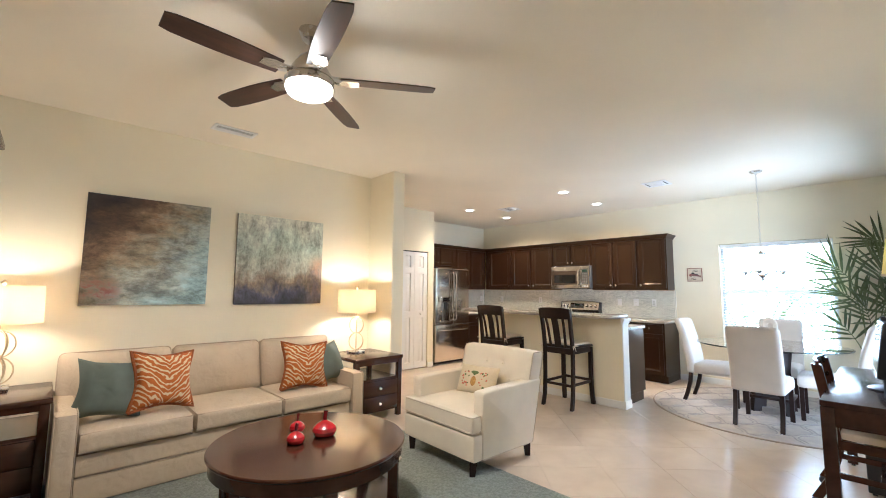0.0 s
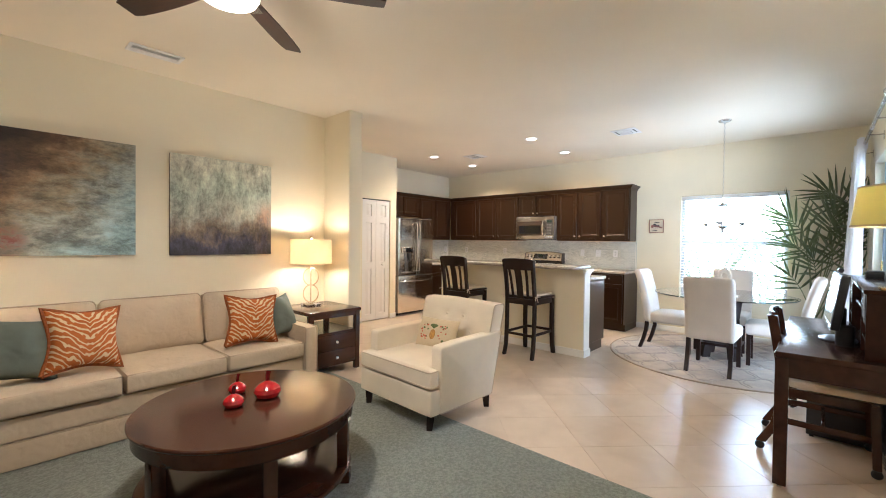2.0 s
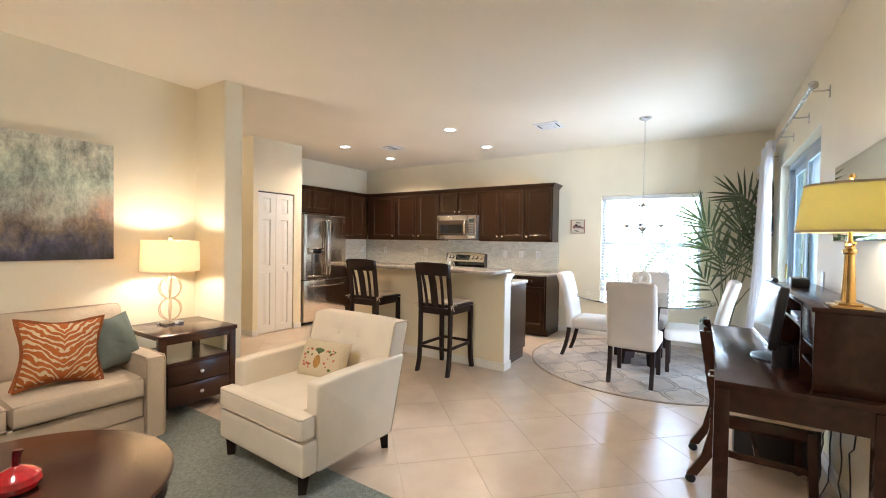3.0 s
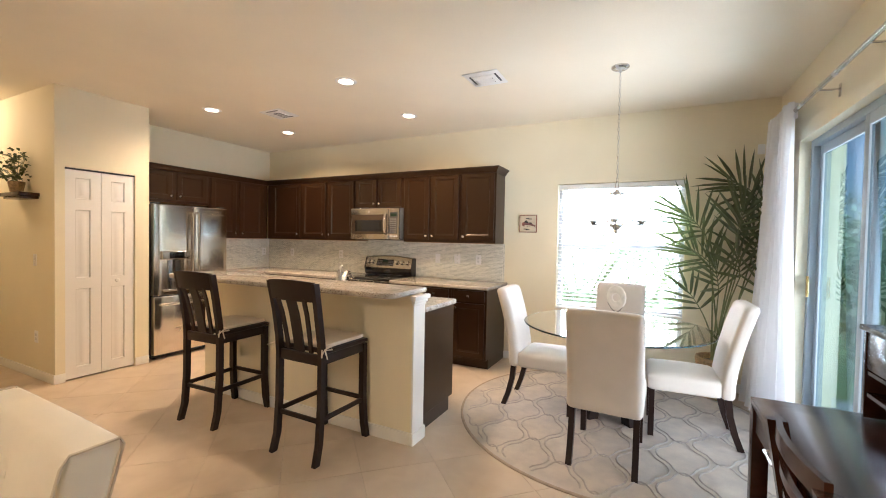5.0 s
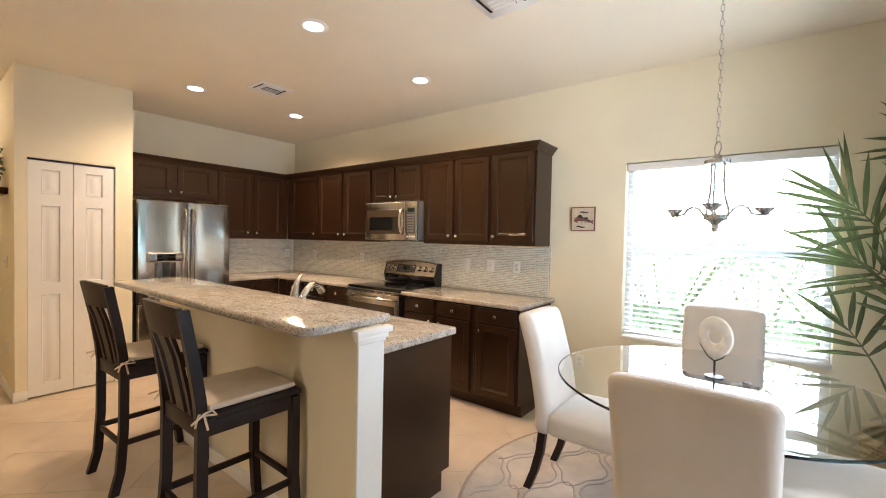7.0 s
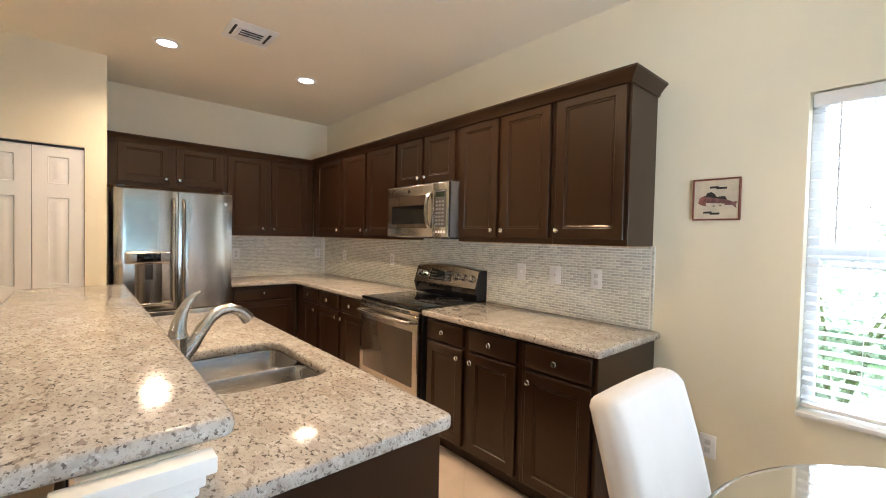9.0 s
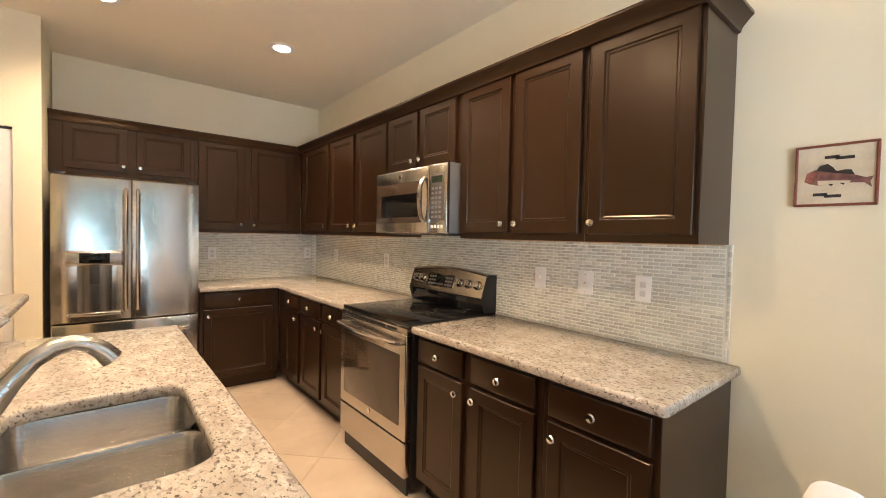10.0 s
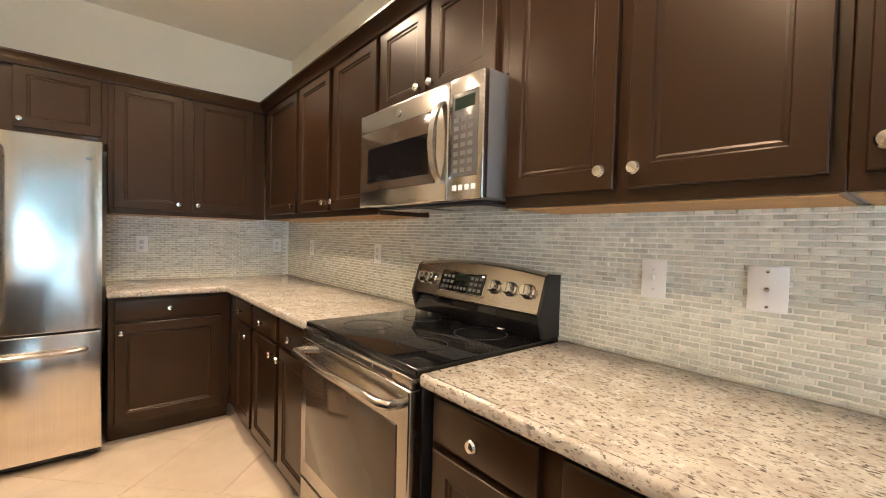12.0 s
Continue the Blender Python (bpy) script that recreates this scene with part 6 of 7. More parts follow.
# ---- breakfast stools ----
def stool(m):
    s = thing("bar_stool", m, "dark wood bar stool with slat back and tied seat pad", "bar stool", "bar stools")
    # x forward to the bar, y across
    for y, sg in ((-0.185, -1), (0.185, 1)):
        bm = bmesh.new()
        pts = [(-0.245, y * 1.02, 0.0), (-0.215, y, 0.12), (-0.200, y, 0.35), (-0.198, y, 0.66), (-0.206, y, 0.76), (-0.232, y, 0.93), (-0.272, y * 1.04, 1.13)]
        bar_sq(bm, pts, 0.021, 0.016)
        part("back_leg", bm, BLACKWOOD, s)
        bm = bmesh.new()
        bar_sq(bm, [(0.235, y * 1.05, 0.0), (0.218, y * 1.02, 0.10), (0.205, y, 0.30), (0.205, y, 0.672)], 0.019, 0.021)
        part("front_leg", bm, BLACKWOOD, s)
        part("side_rail", newbox(-0.18, 0.187, y - 0.012, y + 0.012, 0.615, 0.678, 0.003), BLACKWOOD, s)
        part("stretcher", newbox(-0.18, 0.187, y - 0.009, y + 0.009, 0.255, 0.285, 0.003), BLACKWOOD, s)
    for x, z in ((-0.20, 0.64), (0.205, 0.64)):
        part("seat_rail", newbox(x - 0.012, x + 0.012, -0.165, 0.165, z - 0.03, z + 0.037, 0.003), BLACKWOOD, s)
    part("stretcher", newbox(-0.209, -0.191, -0.168, 0.168, 0.243, 0.272, 0.003), BLACKWOOD, s)
    part("stretcher", newbox(0.196, 0.214, -0.164, 0.164, 0.268, 0.297, 0.003), BLACKWOOD, s)
    part("seat", newbox(-0.178, 0.235, -0.205, 0.205, 0.679, 0.705, 0.008, 3), BLACKWOOD, s)
    part("seat_pad", pad(bmesh.new(), -0.17, 0.215, -0.185, 0.185, 0.706, 0.737, 0.014, 0.012), SEATPAD, s, "beige tied seat pad")
    bm = bmesh.new()
    n = 10
    rows = []
    for z, dz in ((1.015, -0.012), (1.138, 0.0)):
        for off in (-0.011, 0.011):
            rows.append([bm.verts.new((-0.262 - (z - 1.04) * 0.2 - 0.028 * (1 - (2 * i / n - 1) ** 2) + off, -0.19 + 0.38 * i / n, z + 0.010 * (1 - (2 * i / n - 1) ** 2) * (1 if z > 1.1 else 0))) for i in range(n + 1)])
    a, b, c, d = rows
    for i in range(n):
        for p, q in ((a, c), (d, b), (c, d), (b, a)):
            bm.faces.new((p[i], p[i + 1], q[i + 1], q[i]))
    for i in (0, n):
        bm.faces.new((a[i], b[i], d[i], c[i]))
    part("top_rail", bm, BLACKWOOD, s)
    for y, w in ((-0.098, 0.014), (0.0, 0.040), (0.098, 0.014)):
        bm = bmesh.new()
        bar_sq(bm, [(-0.200, y, 0.68), (-0.222, y * 1.05, 0.80), (-0.250, y * 1.1, 0.93), (-0.283, y * 1.15, 1.03)], 0.007, w)
        part("slat", bm, BLACKWOOD, s)
    for y in (-0.19, 0.19):
        bm = bmesh.new()
        sg = 1 if y > 0 else -1
        for pts in ([(-0.17, y - sg * 0.02, 0.715), (-0.215, y + sg * 0.012, 0.715), (-0.235, y + sg * 0.03, 0.675)], [(-0.20, y + sg * 0.022, 0.718), (-0.18, y + sg * 0.05, 0.735), (-0.165, y + sg * 0.052, 0.715), (-0.20, y + sg * 0.024, 0.712)],
                    [(-0.20, y + sg * 0.022, 0.716), (-0.255, y + sg * 0.05, 0.70)], [(-0.20, y + sg * 0.022, 0.716), (-0.19, y + sg * 0.035, 0.655)]):
            tube(bm, pts, 0.0045, 6)
        part("tie_bow", bm, SEATPAD, s, "beige fabric tie")
    return s


st = stool(pose(5.397, 4.268, 0, 0, 0, 2))
copy_thing(st, pose(5.392, 3.262, 0, 0, 0, -1))


# ---- dining ----
TC = (6.86, 1.535)


def dining_rug():
    r = thing("dining_rug", pose(6.83, 1.52, 0), "round cream rug with grey lattice relief", "rug")
    R = 1.225
    part("woven_field", lathe(bmesh.new(), [(0.0001, 0.009), (R - 0.03, 0.009), (R - 0.012, 0.007), (R - 0.012, 0.0), (0.0001, 0.0)], 96), RUGM, r)
    part("binding", lathe(bmesh.new(), [(R - 0.022, 0.004), (R - 0.018, 0.010), (R - 0.006, 0.011), (R, 0.006), (R, 0.0), (R - 0.022, 0.0)], 96), RUGE, r, "brown bound rug edge")
    # quatrefoil lattice as raised lines
    bm = bmesh.new()
    P = 0.46
    for i in range(-5, 6):
        for j in range(-8, 9):
            cx, cy = i * P * 1.0 + (P / 2 if j % 2 else 0), j * P * 0.5
            pts = []
            for k in range(33):
                a = 2 * math.pi * k / 32
                rad = P * 0.46 * (1 + 0.16 * math.cos(4 * a))
                pts.append((cx + rad * math.cos(a), cy + rad * 0.62 * math.sin(a)))
            seg = []
            for p, q in zip(pts, pts[1:]):
                if math.hypot(*p) < R - 0.05 and math.hypot(*q) < R - 0.05:
                    d = Vector((q[0] - p[0], q[1] - p[1]))
                    nrm = Vector((-d.y, d.x)).normalized() * 0.0065
                    v = [bm.verts.new((x, y, z)) for x, y, z in ((p[0] - nrm.x, p[1] - nrm.y, 0.0095), (p[0] + nrm.x, p[1] + nrm.y, 0.0095), (q[0] + nrm.x, q[1] + nrm.y, 0.0095), (q[0] - nrm.x, q[1] - nrm.y, 0.0095),
                                                                 (p[0], p[1], 0.0145), (q[0], q[1], 0.0145))]
                    bm.faces.new((v[0], v[4], v[5], v[3]))
                    bm.faces.new((v[4], v[1], v[2], v[5]))
    part("lattice_relief", bm, RUGL, r, "grey raised lattice lines")


dining_rug()


def dining_chair(m):
    c = thing("dining_chair", m, "white upholstered parsons dining chair with dark legs", "dining chair", "chairs round the table")
    # faces +y, x across, origin under the seat's middle
    part("seat", pad(bmesh.new(), -0.225, 0.225, -0.20, 0.27, 0.345, 0.475, 0.035, 0.022, 10), WHITEUP, c)
    bm = bmesh.new()
    pad(bm, -0.225, 0.225, -0.275, -0.185, 0.345, 1.00, 0.036, 0.0, 22)
    for v in bm.verts:
        t = max(0.0, (v.co.z - 0.42) / 0.58)
        v.co.y -= 0.13 * t ** 1.5
        if v.co.z > 0.9:
            v.co.z += 0.006 * (1 - (v.co.x / 0.225) ** 2)
    part("backrest", bm, WHITEUP, c)
    for x in (-0.19, 0.19):
        bm = bmesh.new()
        bar_sq(bm, [(x, 0.235, 0.011), (x, 0.235, 0.35)], 0.019, 0.019)
        part("front_leg", bm, BLACKWOOD, c)
        bm = bmesh.new()
        bar_sq(bm, [(x, -0.315, 0.011), (x, -0.275, 0.12), (x, -0.245, 0.24), (x, -0.232, 0.36)], 0.018, 0.021)
        part("back_leg", bm, BLACKWOOD, c)
    return c


ch = dining_chair(pose(6.845, 2.065, 0, 0, 0, 180))
copy_thing(ch, pose(6.83, 1.02, 0, 0, 0, 2))
copy_thing(ch, pose(6.235, 1.51, 0, 0, 0, -91))
copy_thing(ch, pose(7.44, 1.55, 0, 0, 0, 90))


def dining_table():
    t = thing("dining_table", pose(TC[0], TC[1], 0.0), "round glass dining table on dark wood base", "dining table")
    R = 0.71
    part("glass_top", lathe(bmesh.new(), [(0.0001, 0.738), (R - 0.004, 0.738), (R, 0.741), (R, 0.747), (R - 0.004, 0.750), (0.0001, 0.750)], 96), TABLEGLASS, t, "clear round glass top")
    e = part("glass_edge", lathe(bmesh.new(), [(R + 0.0005, 0.740), (R + 0.002, 0.742), (R + 0.002, 0.746), (R + 0.0005, 0.748)], 96), TABLEEDGE, t, "green-blue polished glass edge")
    for k in range(4):
        a = radians(45 + 90 * k)
        bm = bmesh.new()
        bar_sq(bm, [(0.20, 0, 0.011), (0.17, 0, 0.20), (0.15, 0, 0.45), (0.19, 0, 0.725)], 0.045, 0.035)
        part("leg", bm, BLACKWOOD, t, "", pose(0, 0, 0, 0, 0, 45 + 90 * k))
    part("shelf", newbox(-0.20, 0.20, -0.20, 0.20, 0.16, 0.19, 0.004), BLACKWOOD, t)
    part("top_frame", newbox(-0.16, 0.16, -0.16, 0.16, 0.69, 0.725, 0.004), BLACKWOOD, t)
    for k in range(4):
        a = radians(45 + 90 * k)
        part("pad", lathe(bmesh.new(), [(0.02, 0), (0.02, 0.0125), (0.0001, 0.0125)], 14), BLACK, t, "", pose(0.20 * math.cos(a), 0.20 * math.sin(a), 0.7252))


dining_table()


def stone_ring():
    s = thing("stone_ring_sculpture", pose(6.98, 1.53, 0.7505, 0, 0, 62), "white stone ring on a black twig stand", "sculpture")
    bm = bmesh.new()
    R0, R1, n, q = 0.032, 0.090, 44, 10
    rings = []
    for i in range(n):
        a = 2 * math.pi * i / n
        rings.append([bm.verts.new((((R0 + R1) / 2 + (R1 - R0) / 2 * math.cos(b)) * math.cos(a), 0.013 * math.sin(b), ((R0 + R1) / 2 + (R1 - R0) / 2 * math.cos(b)) * math.sin(a) * 1.12 + 0.205)) for b in (2 * math.pi * j / q for j in range(q))])
    for i in range(n):
        ring_faces(bm, rings[i], rings[(i + 1) % n])
    part("ring", bm, STONEW, s)
    bm = bmesh.new()
    tube(bm, [(0, 0, 0.004), (0, 0, 0.085)], 0.005, 8)
    tube(bm, [(0, 0, 0.08), (-0.03, -0.012, 0.10), (-0.065, -0.020, 0.155)], 0.004, 8, 0.002)
    tube(bm, [(0, 0, 0.08), (0.03, 0.012, 0.10), (0.065, 0.020, 0.155)], 0.004, 8, 0.002)
    part("stand", bm, BLACK, s, "black twig stand")
    part("foot", lathe(bmesh.new(), [(0.042, 0), (0.042, 0.004), (0.01, 0.008), (0.0001, 0.009)], 24), BLACK, s)


stone_ring()


def chandelier():
    c = thing("chandelier", pose(6.735, 1.53, CH), "brushed nickel chandelier with curved arms on a chain", "chandelier")
    part("canopy", lathe(bmesh.new(), [(0.0001, 0), (0.065, 0), (0.065, -0.012), (0.05, -0.022), (0.012, -0.028), (0.010, -0.045), (0.0001, -0.045)], 30), NICKEL, c)
    me = None
    z = -0.042
    k = 0
    while z > -0.885:
        bm = bmesh.new()
        tube(bm, [(0.0075 * math.cos(a), 0, -0.018 + 0.018 * math.sin(a)) for a in (2 * math.pi * i / 14 for i in range(15))], 0.0019, 6)
        if me is None:
            me = finish("chain_link", bm, NICKEL)
        else:
            bm.free()
        o = new("chain_link", me)
        o.parent = c
        o.matrix_basis = pose(0, 0, z, 0, 0, 90 * (k % 2) + 20)
        z -= 0.0325
        k += 1
    part("loop", tube(bmesh.new(), [(0.028 * math.cos(a), 0, -0.915 + 0.030 * math.sin(a)) for a in (2 * math.pi * i / 22 for i in range(23))], 0.0028, 8), NICKEL, c, "", pose(0, 0, 0, 0, 0, 30))
    part("crown_disc", lathe(bmesh.new(), [(0.0001, -0.945), (0.016, -0.947), (0.020, -0.965), (0.052, -0.970), (0.052, -0.985), (0.016, -0.990), (0.0001, -0.992)], 28), NICKEL, c)
    for k in range(3):
        a = radians(20 + 120 * k)
        pts = [(0.030, 0, -0.985), (0.028, 0, -1.06), (0.034, 0, -1.13), (0.048, 0, -1.19), (0.050, 0, -1.225)]
        part("rod", tube(bmesh.new(), pts, 0.0045, 8), NICKEL, c, "", pose(0, 0, 0, 0, 0, 20 + 120 * k))
    part("hub", lathe(bmesh.new(), [(0.0001, -1.215), (0.045, -1.217), (0.048, -1.235), (0.030, -1.245), (0.014, -1.262), (0.016, -1.275), (0.009, -1.29), (0.0001, -1.293)], 26), NICKEL, c)
    for k in range(3):
        ang = 61 + 120 * k
        arm = part("arm", tube(bmesh.new(), [(0.045, 0, -1.228), (0.075, 0, -1.19), (0.105, 0, -1.172), (0.135, 0, -1.182), (0.155, 0, -1.208), (0.185, 0, -1.214), (0.225, 0, -1.212)], 0.0055, 8), NICKEL, c, "", pose(0, 0, 0, 0, 0, ang))
        part("candle_cup", lathe(bmesh.new(), [(0.010, -1.212), (0.018, -1.205), (0.036, -1.188), (0.038, -1.183), (0.030, -1.184), (0.0001, -1.186)], 22, 0.205), NICKEL, arm)


chandelier()


def fish_picture():
    f = thing("fish_picture", pose(XE - 0.012, 2.68, 1.51, 0, 0, EAST), "small framed fish print on aged paper", "picture")
    w, h = 0.205, 0.205
    part("paper", newbox(0.008, w - 0.008, -0.001, 0.010, 0.008, h - 0.008), PAPER, f)
    bm = bmesh.new()
    for b in ((0, w, 0, 0.008), (0, w, h - 0.008, h), (0, 0.008, 0.008, h - 0.008), (w - 0.008, w, 0.008, h - 0.008)):
        box(bm, b[0], b[1], -0.006, 0.011, b[2], b[3], 0.002, 1)
    part("frame", bm, REDWOOD, f, "thin red-brown frame")

    def patch(pts, y):
        b2 = bmesh.new()
        b2.faces.new([b2.verts.new((x, y, z)) for x, z in pts])
        return b2
    body = [(0.026, 0.085), (0.034, 0.112), (0.052, 0.122), (0.086, 0.124), (0.122, 0.110), (0.152, 0.098), (0.176, 0.088), (0.193, 0.092), (0.186, 0.074), (0.190, 0.056), (0.172, 0.072), (0.140, 0.074), (0.100, 0.072), (0.060, 0.070), (0.040, 0.076)]
    part("fish_print", patch(body, -0.0022), FISHM, f, "mauve-brown fish")
    part("fin_print", patch([(0.056, 0.120), (0.066, 0.136), (0.084, 0.140), (0.098, 0.128), (0.106, 0.114), (0.128, 0.118), (0.142, 0.116), (0.150, 0.099), (0.086, 0.112)], -0.0028), FININK, f, "dark spiny fin")
    part("head_print", patch([(0.026, 0.085), (0.032, 0.112), (0.048, 0.120), (0.060, 0.108), (0.058, 0.086), (0.042, 0.075)], -0.0030), HEADINK, f, "red fish head")
    part("belly_print", patch([(0.060, 0.086), (0.100, 0.084), (0.142, 0.080), (0.138, 0.074), (0.100, 0.072), (0.062, 0.071)], -0.0030), PAPER, f)
    for x0, z in ((0.088, 0.066), (0.116, 0.068)):
        part("fin_print", patch([(x0, z + 0.007), (x0 + 0.012, z + 0.006), (x0 + 0.009, z), (x0 + 0.003, z + 0.002)], -0.0032), FININK, f)
    for x0, x1, z in ((0.076, 0.112, 0.157), (0.103, 0.148, 0.152), (0.050, 0.086, 0.034), (0.079, 0.120, 0.028)):
        part("caption_bar", newbox(x0, x1, -0.0025, -0.0012, z, z + 0.010), FININK, f)


FININK = material("fin_ink", (0.030, 0.026, 0.022), 0.7, var=0.3, scale=60, bump=0.0)
HEADINK = material("head_ink", (0.24, 0.085, 0.062), 0.7, var=0.4, scale=60, bump=0.0)
fish_picture()
solid("door_sensor", newbox(-0.028, 0.028, -0.022, 0.0, -0.045, 0.045, 0.005), WHITEPL, "small white motion sensor on the wall", "sensor", m=pose(XE - 0.0005, 0.40, 2.30, 0, 0, EAST))


# ---- palm ----
def palm():
    p = thing("palm_plant", pose(7.79, 0.72, 0), "tall potted palm with arching fronds in a basket", "potted palm")
    part("basket", lathe(bmesh.new(), [(0.0001, 0.0), (0.125, 0.0), (0.135, 0.02), (0.165, 0.30), (0.172, 0.36), (0.165, 0.375), (0.155, 0.372), (0.148, 0.32), (0.0001, 0.32)], 40), BASKET, p, "woven seagrass basket")
    for i in range(16):
        z = 0.02 + i * 0.022
        r = 0.1355 + (z - 0.02) * 0.107
        part("weave_band", lathe(bmesh.new(), [(r - 0.004, z - 0.008), (r + 0.004, z), (r - 0.004, z + 0.008)], 40), BASKET, p)
    part("soil", lathe(bmesh.new(), [(0.0001, 0.335), (0.10, 0.332), (0.149, 0.322)], 28), SOIL, p)
    rnd = random.Random(11)
    across = Vector((0.25, -0.97, 0.0))       # the plant spreads along the corner's diagonal
    up = Vector((0, 0, 1))
    # (spread, height of the frond's foot, lean of its rib, leaflet length, pairs of leaflets)
    fronds = [(0.27, 1.86, -48, 0.40, 7), (0.37, 1.64, 2, 0.40, 7), (0.07, 1.50, 10, 0.40, 8), (-0.13, 1.50, -34, 0.40, 7), (-0.05, 1.22, -44, 0.40, 7), (0.33, 1.28, 10, 0.36, 6),
              (0.02, 0.99, -12, 0.40, 7), (-0.12, 0.80, -28, 0.29, 5), (0.31, 0.96, 2, 0.36, 6), (0.19, 1.36, 16, 0.38, 6), (0.15, 1.12, -6, 0.34, 6)]
    for lat, zf, lean, ll, pairs in fronds:
        away = across.cross(up) * rnd.uniform(-0.10, 0.16)
        foot = across * lat + away + up * zf
        foot.x = min(foot.x, 0.12)
        base = Vector((rnd.uniform(-0.05, 0.05), rnd.uniform(-0.05, 0.05), 0.33))
        turn = Matrix.Rotation(radians(rnd.uniform(-32, 32)), 3, "Z")
        flat = turn @ across
        d = (flat * math.sin(radians(lean)) + up * math.cos(radians(lean))).normalized()
        side = (flat * math.cos(radians(lean)) - up * math.sin(radians(lean))).normalized()
        face = d.cross(side).normalized()
        rib = 0.17 + 0.012 * pairs
        n = 12
        mid = base.lerp(foot, 0.62) + up * 0.10 - (foot - base) * 0.12
        pts = [base * (1 - t) ** 2 + mid * (2 * t * (1 - t)) + foot * t * t for t in (i / n for i in range(n + 1))]
        ribs = [foot + d * (rib * i / 6) - up * (0.04 * (i / 6) ** 2) for i in range(1, 7)]
        part("stem", tube(bmesh.new(), pts + ribs, 0.0085, 6, 0.0025), STEM, p)
        bm = bmesh.new()
        for k in range(pairs):
            f = k / (pairs - 1)
            q = foot + d * (rib * f) - up * (0.04 * f * f)
            for sg in (-1, 1):
                off = radians(66 - 54 * f + rnd.uniform(-9, 9))
                length = ll * (0.72 + 0.36 * math.sin(math.pi * (0.2 + 0.6 * f))) * rnd.uniform(0.82, 1.12)
                way = (d * math.cos(off) + side * (sg * math.sin(off)) + face * rnd.uniform(-0.22, 0.22)).normalized()
                wid = way.cross(face).normalized() * (0.0138 * rnd.uniform(0.75, 1.15))
                droop = rnd.uniform(0.02, 0.14) * length
                prev = None
                for t, wk in ((0, 0.25), (0.18, 0.85), (0.45, 1.0), (0.75, 0.66), (1.0, 0.03)):
                    c = q + way * (length * t) - up * (droop * t * t)
                    c.x, c.y = min(c.x, 0.222), max(c.y, -0.44)
                    row = (bm.verts.new(c - wid * wk + face * (0.006 * wk)), bm.verts.new(c - face * (0.003 * wk)), bm.verts.new(c + wid * wk + face * (0.006 * wk)))
                    if prev:
                        bm.faces.new((prev[0], prev[1], row[1], row[0]))
                        bm.faces.new((prev[1], prev[2], row[2], row[1]))
                    prev = row
        part("frond", bm, LEAF, p)


palm()


# ---- curtain and rod ----
def curtain():
    c = thing("curtain", pose(0, 0, 0), "white gathered curtain panel beside the sliding door", "curtain")
    bm = bmesh.new()
    nz, nx = 40, 90
    top, bot = [], []
    rows = []
    for i in range(nz + 1):
        t = i / nz
        z = 2.47 - t * 2.455
        row = []
        for j in range(nx + 1):
            u = j / nx
            x0, x1 = 7.13 - 0.27 * t ** 1.1, 7.72 + 0.05 * t
            amp = 0.030 + 0.018 * t
            x = x0 + (x1 - x0) * u + 0.012 * math.sin(u * 33 + 2)
            y = 0.375 + 0.03 * t + 0.10 * t * u + amp * math.sin(u * 2 * math.pi * 8.5 + 0.6 * math.sin(3 * t)) + 0.015 * math.sin(u * 9 + t * 4)
            row.append(bm.verts.new((x, y, z)))
        rows.append(row)
    for a, b in zip(rows, rows[1:]):
        for j in range(nx):
            bm.faces.new((a[j], a[j + 1], b[j + 1], b[j]))
    part("panel", bm, SHEER, c)
    bm = bmesh.new()
    vs = []
    for z in (2.36, 2.475):
        vs.append([bm.verts.new((7.15 + 0.55 * j / nx, 0.368 + 0.034 * math.sin(j / nx * 2 * math.pi * 8.5), z)) for j in range(nx + 1)])
    for j in range(nx):
        bm.faces.new((vs[0][j], vs[0][j + 1], vs[1][j + 1], vs[1][j]))
    part("heading_tape", bm, SHEER, c)


curtain()


def curtain_rod():
    r = thing("curtain_rod", pose(0, 0, 0), "brushed nickel curtain rod with ball finial", "curtain rod")
    part("rod", tube(bmesh.new(), [(5.22, 0.36, 2.41), (7.80, 0.36, 2.41)], 0.015, 16), NICKEL, r)
    for x in (5.20, 7.81):
        part("finial", lathe(bmesh.new(), [(0.0001, -0.02), (0.016, -0.019), (0.018, -0.008), (0.026, 0.004), (0.028, 0.016), (0.022, 0.032), (0.0001, 0.040)], 22), NICKEL, r, "nickel ball finial", pose(x, 0.36, 2.41, 0, -90 if x < 6 else 90, 0))
    for x in (5.27, 5.95, 6.65, 7.70):
        bm = bmesh.new()
        tube(bm, [(x, 0.36, 2.394), (x, 0.30, 2.388), (x, YS + 0.006, 2.39)], 0.006, 8)
        box(bm, x - 0.014, x + 0.014, YS + 0.0005, YS + 0.006, 2.34, 2.42, 0.001, 1)
        part("bracket", bm, NICKEL, r)


curtain_rod()


# ---- desk corner ----
DX0, DX1, DY0, DY1, DZ = 3.90, 5.47, 0.275, 0.865, 0.75


